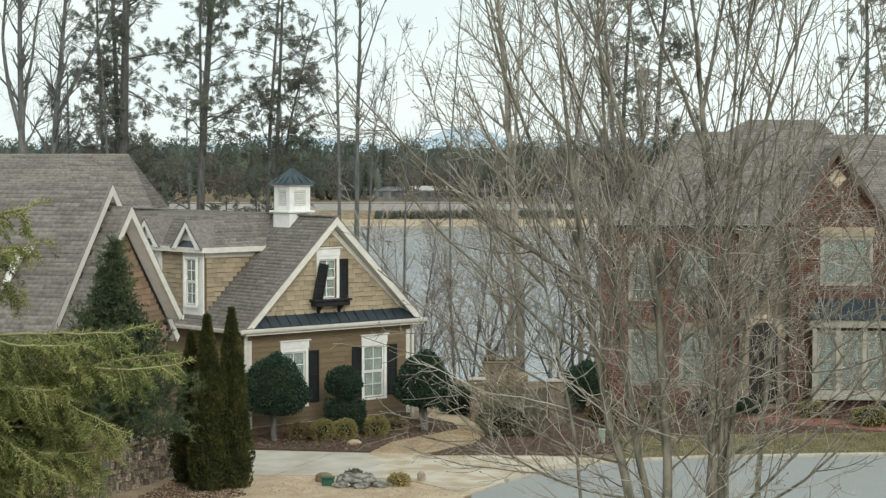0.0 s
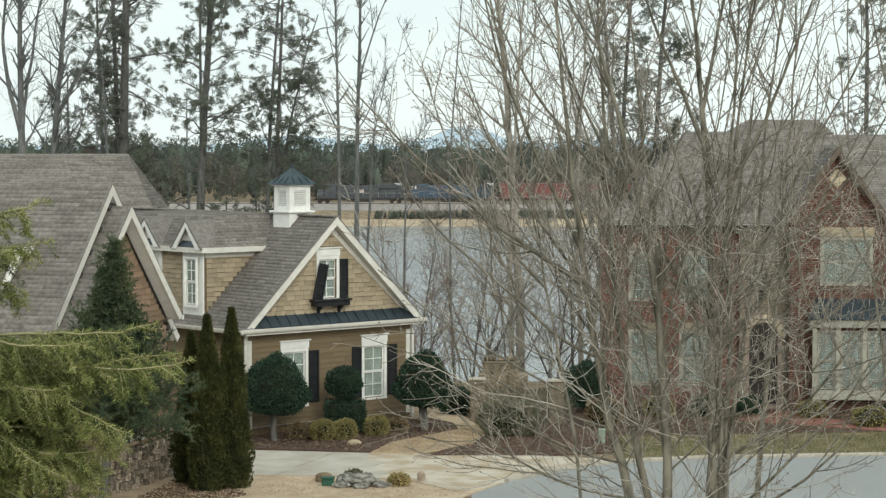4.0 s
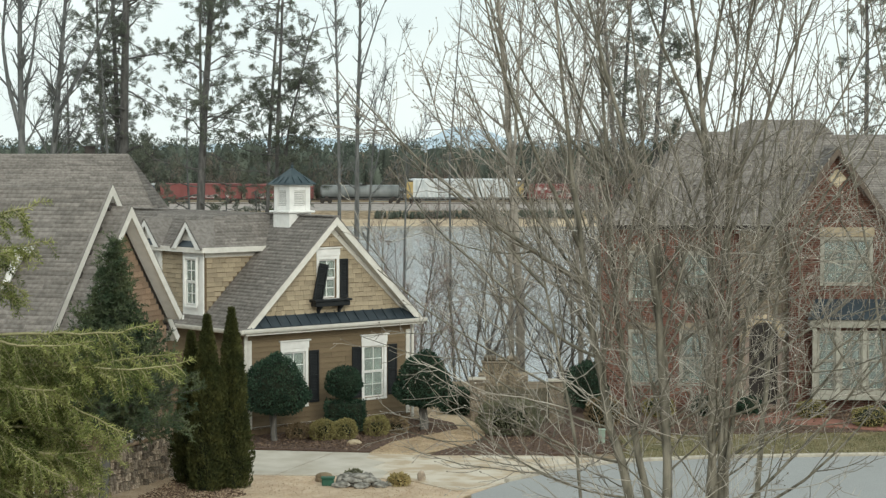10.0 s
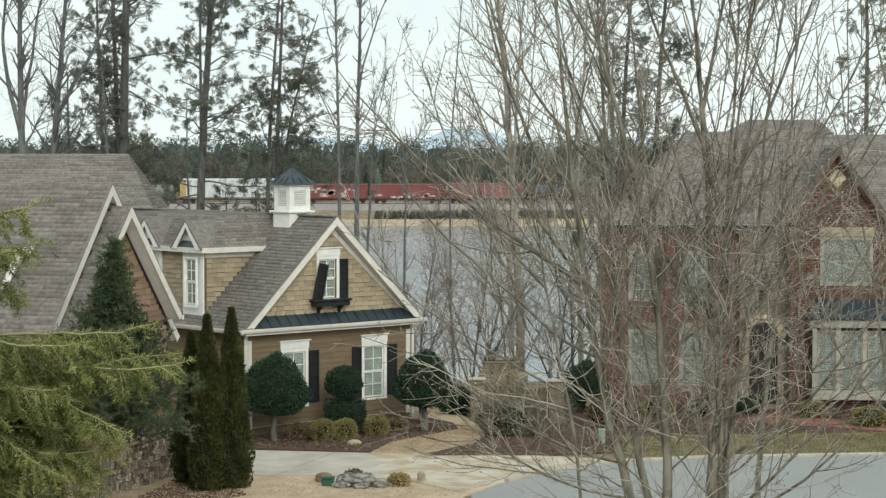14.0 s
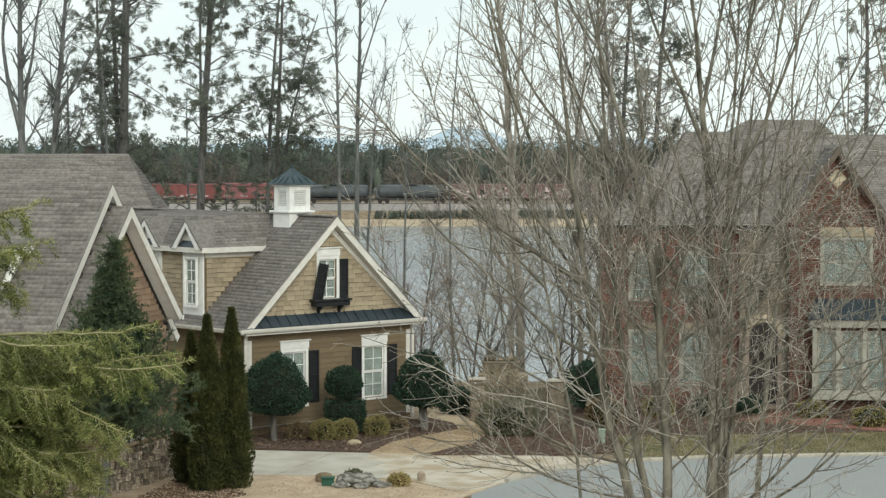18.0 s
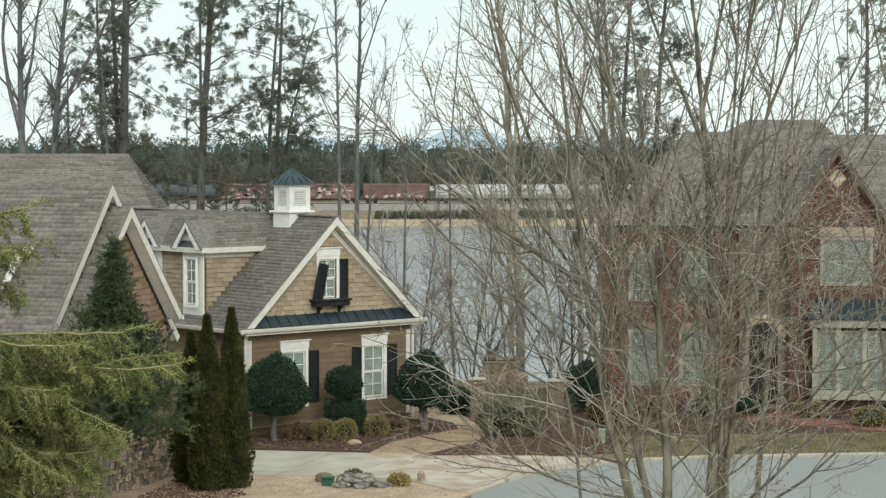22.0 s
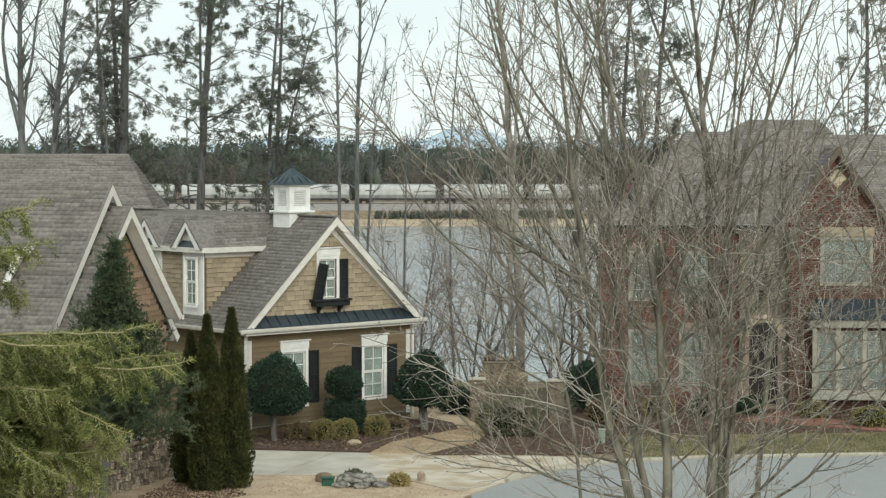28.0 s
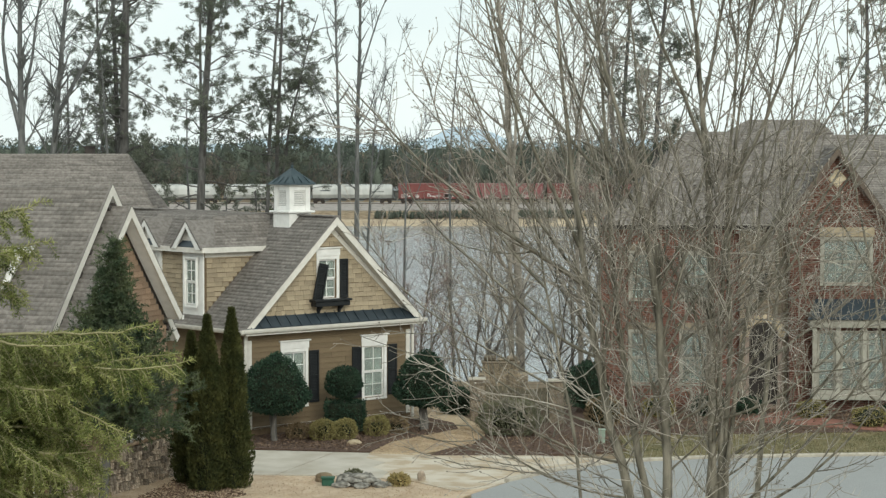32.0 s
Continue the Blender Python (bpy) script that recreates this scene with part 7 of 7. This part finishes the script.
def couple(ob, g0, g1):
    """Places a car: its front and rear along the train, in the units of SCALE from the picture's left side."""
    ob.matrix_basis = pose(((g0 + g1) / 2 - 784) * SCALE, TRACK_Y, RAIL_Z)
    train.append((ob, ((g0 + g1) / 2 - 784) * SCALE))


LN = lambda a, b: (b - a) * SCALE
couple(engine(LN(955, 1118), LOCO_DARK, "dark grey diesel locomotive at the head of the train"), 955, 1118)
couple(engine(LN(1119, 1281), LOCO_BLUE, "dark blue diesel locomotive behind the first"), 1119, 1281)
couple(boxcar(LN(1282, 1431), 4.7, RUST, "red ribbed boxcar with pale spray paint", 1, 0.7), 1282, 1431)
couple(boxcar(LN(1432, 1558), 4.6, RUST, "red ribbed boxcar with pale marks", 2, 0.5), 1432, 1558)
couple(tank(LN(1559, 1716), TANK_GREY, "weathered grey tank car", 3), 1559, 1716)
couple(autorack(LN(1717, 1929), "white autorack car with yellow end panels"), 1717, 1929)
couple(boxcar(LN(1930, 2054), 4.6, RUST, "red boxcar with pale spray paint along its sill", 4, 1.0), 1930, 2054)
couple(boxcar(LN(2055, 2189), 4.6, RUST, "red boxcar with white spray paint", 5, 0.9), 2055, 2189)
couple(boxcar(LN(2190, 2330), 4.8, RUST_PINK, "faded pinkish red boxcar", 6, 0.6), 2190, 2330)
couple(tank(LN(2331, 2460), TANK_DARK, "dark blue-black tank car", 7), 2331, 2460)
couple(tank(LN(2461, 2595), TANK_DARK, "dark blue-black tank car", 8), 2461, 2595)
couple(boxcar(LN(2596, 2717), 4.6, RUST_OLD, "old brown-red boxcar covered in spray paint", 9, 2.2), 2596, 2717)
couple(boxcar(LN(2718, 2839), 4.6, RUST_OLD, "old brown-red boxcar covered in spray paint", 10, 1.9), 2718, 2839)
couple(boxcar(LN(2840, 2964), 4.6, RUST_OLD, "old plain brown-red boxcar", 11, 0.6), 2840, 2964)
for a, b in ((2965, 3115), (3116, 3270), (3271, 3425), (3426, 3578), (3579, 3732), (3733, 3887)):
    couple(hopper(LN(a, b), "pale grey covered hopper car", a), a, b)
for a, b, q in ((3888, 4020, 0.9), (4021, 4150, 0.8), (4151, 4280, 0.7), (4281, 4410, 0.8)):
    couple(boxcar(LN(a, b), 4.7, RUST_PINK if q == 0.8 else RUST, "red boxcar with pale spray paint", a, q), a, b)

porch = thing("porch_post", pose(-10.22, 52.0, 0), "white painted square porch post with a plain base", "post")
part("shaft", boxed(-0.07, 0.07, -0.07, 0.07, 0.16, 3.42, 0.01), WHITE, porch)
part("base", boxed(-0.11, 0.11, -0.11, 0.11, 0, 0.16, 0.012), WHITE, porch)
part("capital", boxed(-0.11, 0.11, -0.11, 0.11, 3.42, 3.54, 0.012), WHITE, porch)
low_gate = thing("garden_gate", pose(-10.62, 52.0, 0), "low white painted garden gate beside the porch", "gate")
for x in (-0.16, 0.06):
    part("picket", boxed(x, x + 0.07, -0.02, 0.02, 0.08, 1.2, 0.008), WHITE, low_gate)
for z in (0.25, 0.95):
    part("rail", boxed(-0.22, 0.22, 0.021, 0.05, z, z + 0.08), WHITE, low_gate)

# rocks and small things at the drive
def rock(x, y, z, sx, sy, sz, seed, material=STONE, label="weathered grey-brown boulder beside the drive", name="boulder"):
    rng = np.random.default_rng(seed)
    bm = bmesh.new()
    bmesh.ops.create_icosphere(bm, subdivisions=3, radius=1.0)
    for v in bm.verts:
        k = 1 + 0.22 * noise.noise(v.co * 1.7 + Vector((seed, 0, 0))) + 0.13 * noise.noise(v.co * 4 + Vector((0, seed, 0))) + 0.05 * noise.noise(v.co * 11)
        v.co = Vector((v.co.x * sx * k, v.co.y * sy * k, max(v.co.z, -0.5) * sz * k))
    return place(tagged(part(name, bm, material), label, "rock"), x, y, z + sz * 0.45, seed * 37 % 360)


def place(ob, x, y, z, turn=0):
    ob.matrix_basis = pose(x, y, z, 0, 0, turn)
    return ob


for k, (x, y, z, sx, sz) in enumerate(((-2.72, 56.5, 0, 0.34, 0.11), (-2.2, 56.45, 0, 0.33, 0.10), (-1.72, 56.5, 0, 0.30, 0.10), (-2.5, 56.6, 0.12, 0.33, 0.09), (-2.0, 56.6, 0.11, 0.30, 0.09), (-2.65, 56.9, 0.0, 0.35, 0.22), (-2.1, 56.95, 0.0, 0.33, 0.22), (-1.45, 56.7, 0, 0.18, 0.10), (-2.3, 56.7, 0.22, 0.32, 0.08))):
    rock(x, y, 0.03 + z, sx, sx * 0.7, sz, k + 1, LICHEN, "flat grey lichened rock in a low pile")
rock(-3.30, 57.5, 0.02, 0.30, 0.26, 0.17, 13, GROUND, "low mound of brown soil and bark beside the drive", "soil_mound")
rock(-0.6, 57.4, 0.05, 0.12, 0.11, 0.20, 14, label="small reddish rock beside the concrete drive")
rock(14.6, 69.6, 0.06, 0.4, 0.3, 0.3, 21, STONE_PALE, "pale boulder in the planted border")
rock(-2.75, 64.2, 0.10, 0.22, 0.14, 0.10, 5, STONE_PALE, "flat pale stone in the mulch")
topiary(-2.45, 57.25, [((0.26, 0.18, 0.16), (0, 0, 0.12), 0)], 0, LEAF_OLIVE, "tuft of dry olive grass behind the flat rocks", 51, "grass_tuft", 0.09, 700, category="grass", core=0.2)
tb = thing("green_box", pose(-3.15, 56.7, 0.03), "small green plastic valve box beside rocks", "box")
part("body", boxed(-0.17, 0.17, -0.12, 0.12, 0, 0.2, 0.02), GREEN_PLASTIC, tb)
part("lid", boxed(-0.19, 0.19, -0.14, 0.14, 0.201, 0.24, 0.012), GREEN_PLASTIC, tb)
topiary(-1.2, 56.7, [((0.24, 0.2, 0.14), (0, 0, 0.08), 0)], 0, leafy("yellow_winter_grass", (0.30, 0.24, 0.10), (0.44, 0.36, 0.18)), "tuft of yellow winter grass", 50, "grass_tuft", 0.12, 700, category="grass")


def scatter(name, pts, n, leaf, wide, material, seed, label, lean=0.9, z=0.1, upright=0.15):
    """Blades or dry leaves strewn over a patch of ground."""
    rng = np.random.default_rng(seed)
    P = np.array(pts)
    got = []
    while len(got) < n:
        q = rng.uniform(P.min(0), P.max(0), (n, 2))
        inside = np.zeros(n, bool)
        for (ax, ay), (bx, by) in zip(P, np.roll(P, -1, 0)):
            cross = ((ay > q[:, 1]) != (by > q[:, 1])) & (q[:, 0] < (bx - ax) * (q[:, 1] - ay) / (by - ay + 1e-12) + ax)
            inside ^= cross
        got.extend(q[inside])
    got = np.array(got[:n])
    p = np.column_stack([got, np.full(n, z)])
    d = np.column_stack([rng.normal(0, lean, (n, 2)), np.full(n, upright)])
    d /= np.linalg.norm(d, axis=1)[:, None]
    v, f = blades(rng, p, d, leaf, wide, 0.1)
    return tagged(new(name, mesh_np(name, v, f, material)), label, "ground cover", kind="stuff")


BED = [(-6.4, 63.7), (-3.9, 63.1), (-2.4, 62.9), (-1.75, 64.8), (-0.5, 66.6), (0.35, 67.8), (0.2, 69.0), (-0.7, 70.0), (-5.9, 65.6)]
scatter("mulch_chips", BED, 2600, 0.09, 0.045, LITTER, 1, "bark chips and dry leaves on the mulch", z=0.105)
scatter("mulch_chips_far", [(-0.2, 62.3), (2.6, 62.3), (5.4, 63.2), (5.4, 67.3), (1.6, 67.0)], 1600, 0.10, 0.05, LITTER, 2, "bark chips and dry leaves on the mulch", z=0.075)
scatter("border_litter", [(5.8, 66.8), (14, 67.5), (22, 69.4), (22, 73), (5.8, 73)], 5000, 0.12, 0.06, LITTER, 3, "dry leaves on the border", z=0.065)
scatter("lawn_blades", [(5.3, 61.3), (7.8, 61.9), (13.2, 62.5), (20, 62.8), (20, 68), (14, 67.0), (8, 66.4), (5.5, 66.2)], 14000, 0.10, 0.018, GRASS_GREEN, 4, "short green and tan grass of the lawn", 0.4, 0.05, 1.0)
scatter("verge_blades", [(-9, 53), (-1.0, 53), (0.5, 55.3), (-0.7, 57.4), (-3.2, 58.2), (-8.0, 58.6)], 7000, 0.045, 0.014, GRASS_DRY, 5, "short dormant tan grass", 0.5, 0.03, 0.8)
scatter("path_straw", [(-2.1, 62.6), (-0.9, 62.3), (-0.1, 63.3), (0.9, 64.6), (1.3, 66.3), (1.1, 68.6), (0.6, 69.3), (0.5, 67.9), (-0.4, 66.7), (-1.6, 64.9)], 5000, 0.16, 0.012, GRASS_DRY, 6, "loose pine straw on the path", 1.0, 0.085, 0.05)
scatter("lodge_litter", [(-8.2, 54), (-6.0, 54), (-5.2, 55.2), (-6.6, 58), (-7.4, 58)], 1500, 0.10, 0.05, LITTER, 7, "dry leaves below the evergreens", z=0.035)


# ---------------------------------------------------------------- movement
def motions():
    """The train rolls to the left, a little slower towards the end."""
    rolled = [(0.0, 0.0), (8.0, 800.0), (16.0, 1600.0), (24.0, 2400.0), (28.0, 2800.0), (29.0, 2900.0), (30.0, 2998.0), (31.0, 3094.0), (32.0, 3186.0)]
    for ob, x in train:
        walk(ob, [(t, pose(x - s * SCALE, TRACK_Y, RAIL_Z)) for t, s in rolled])


motions()
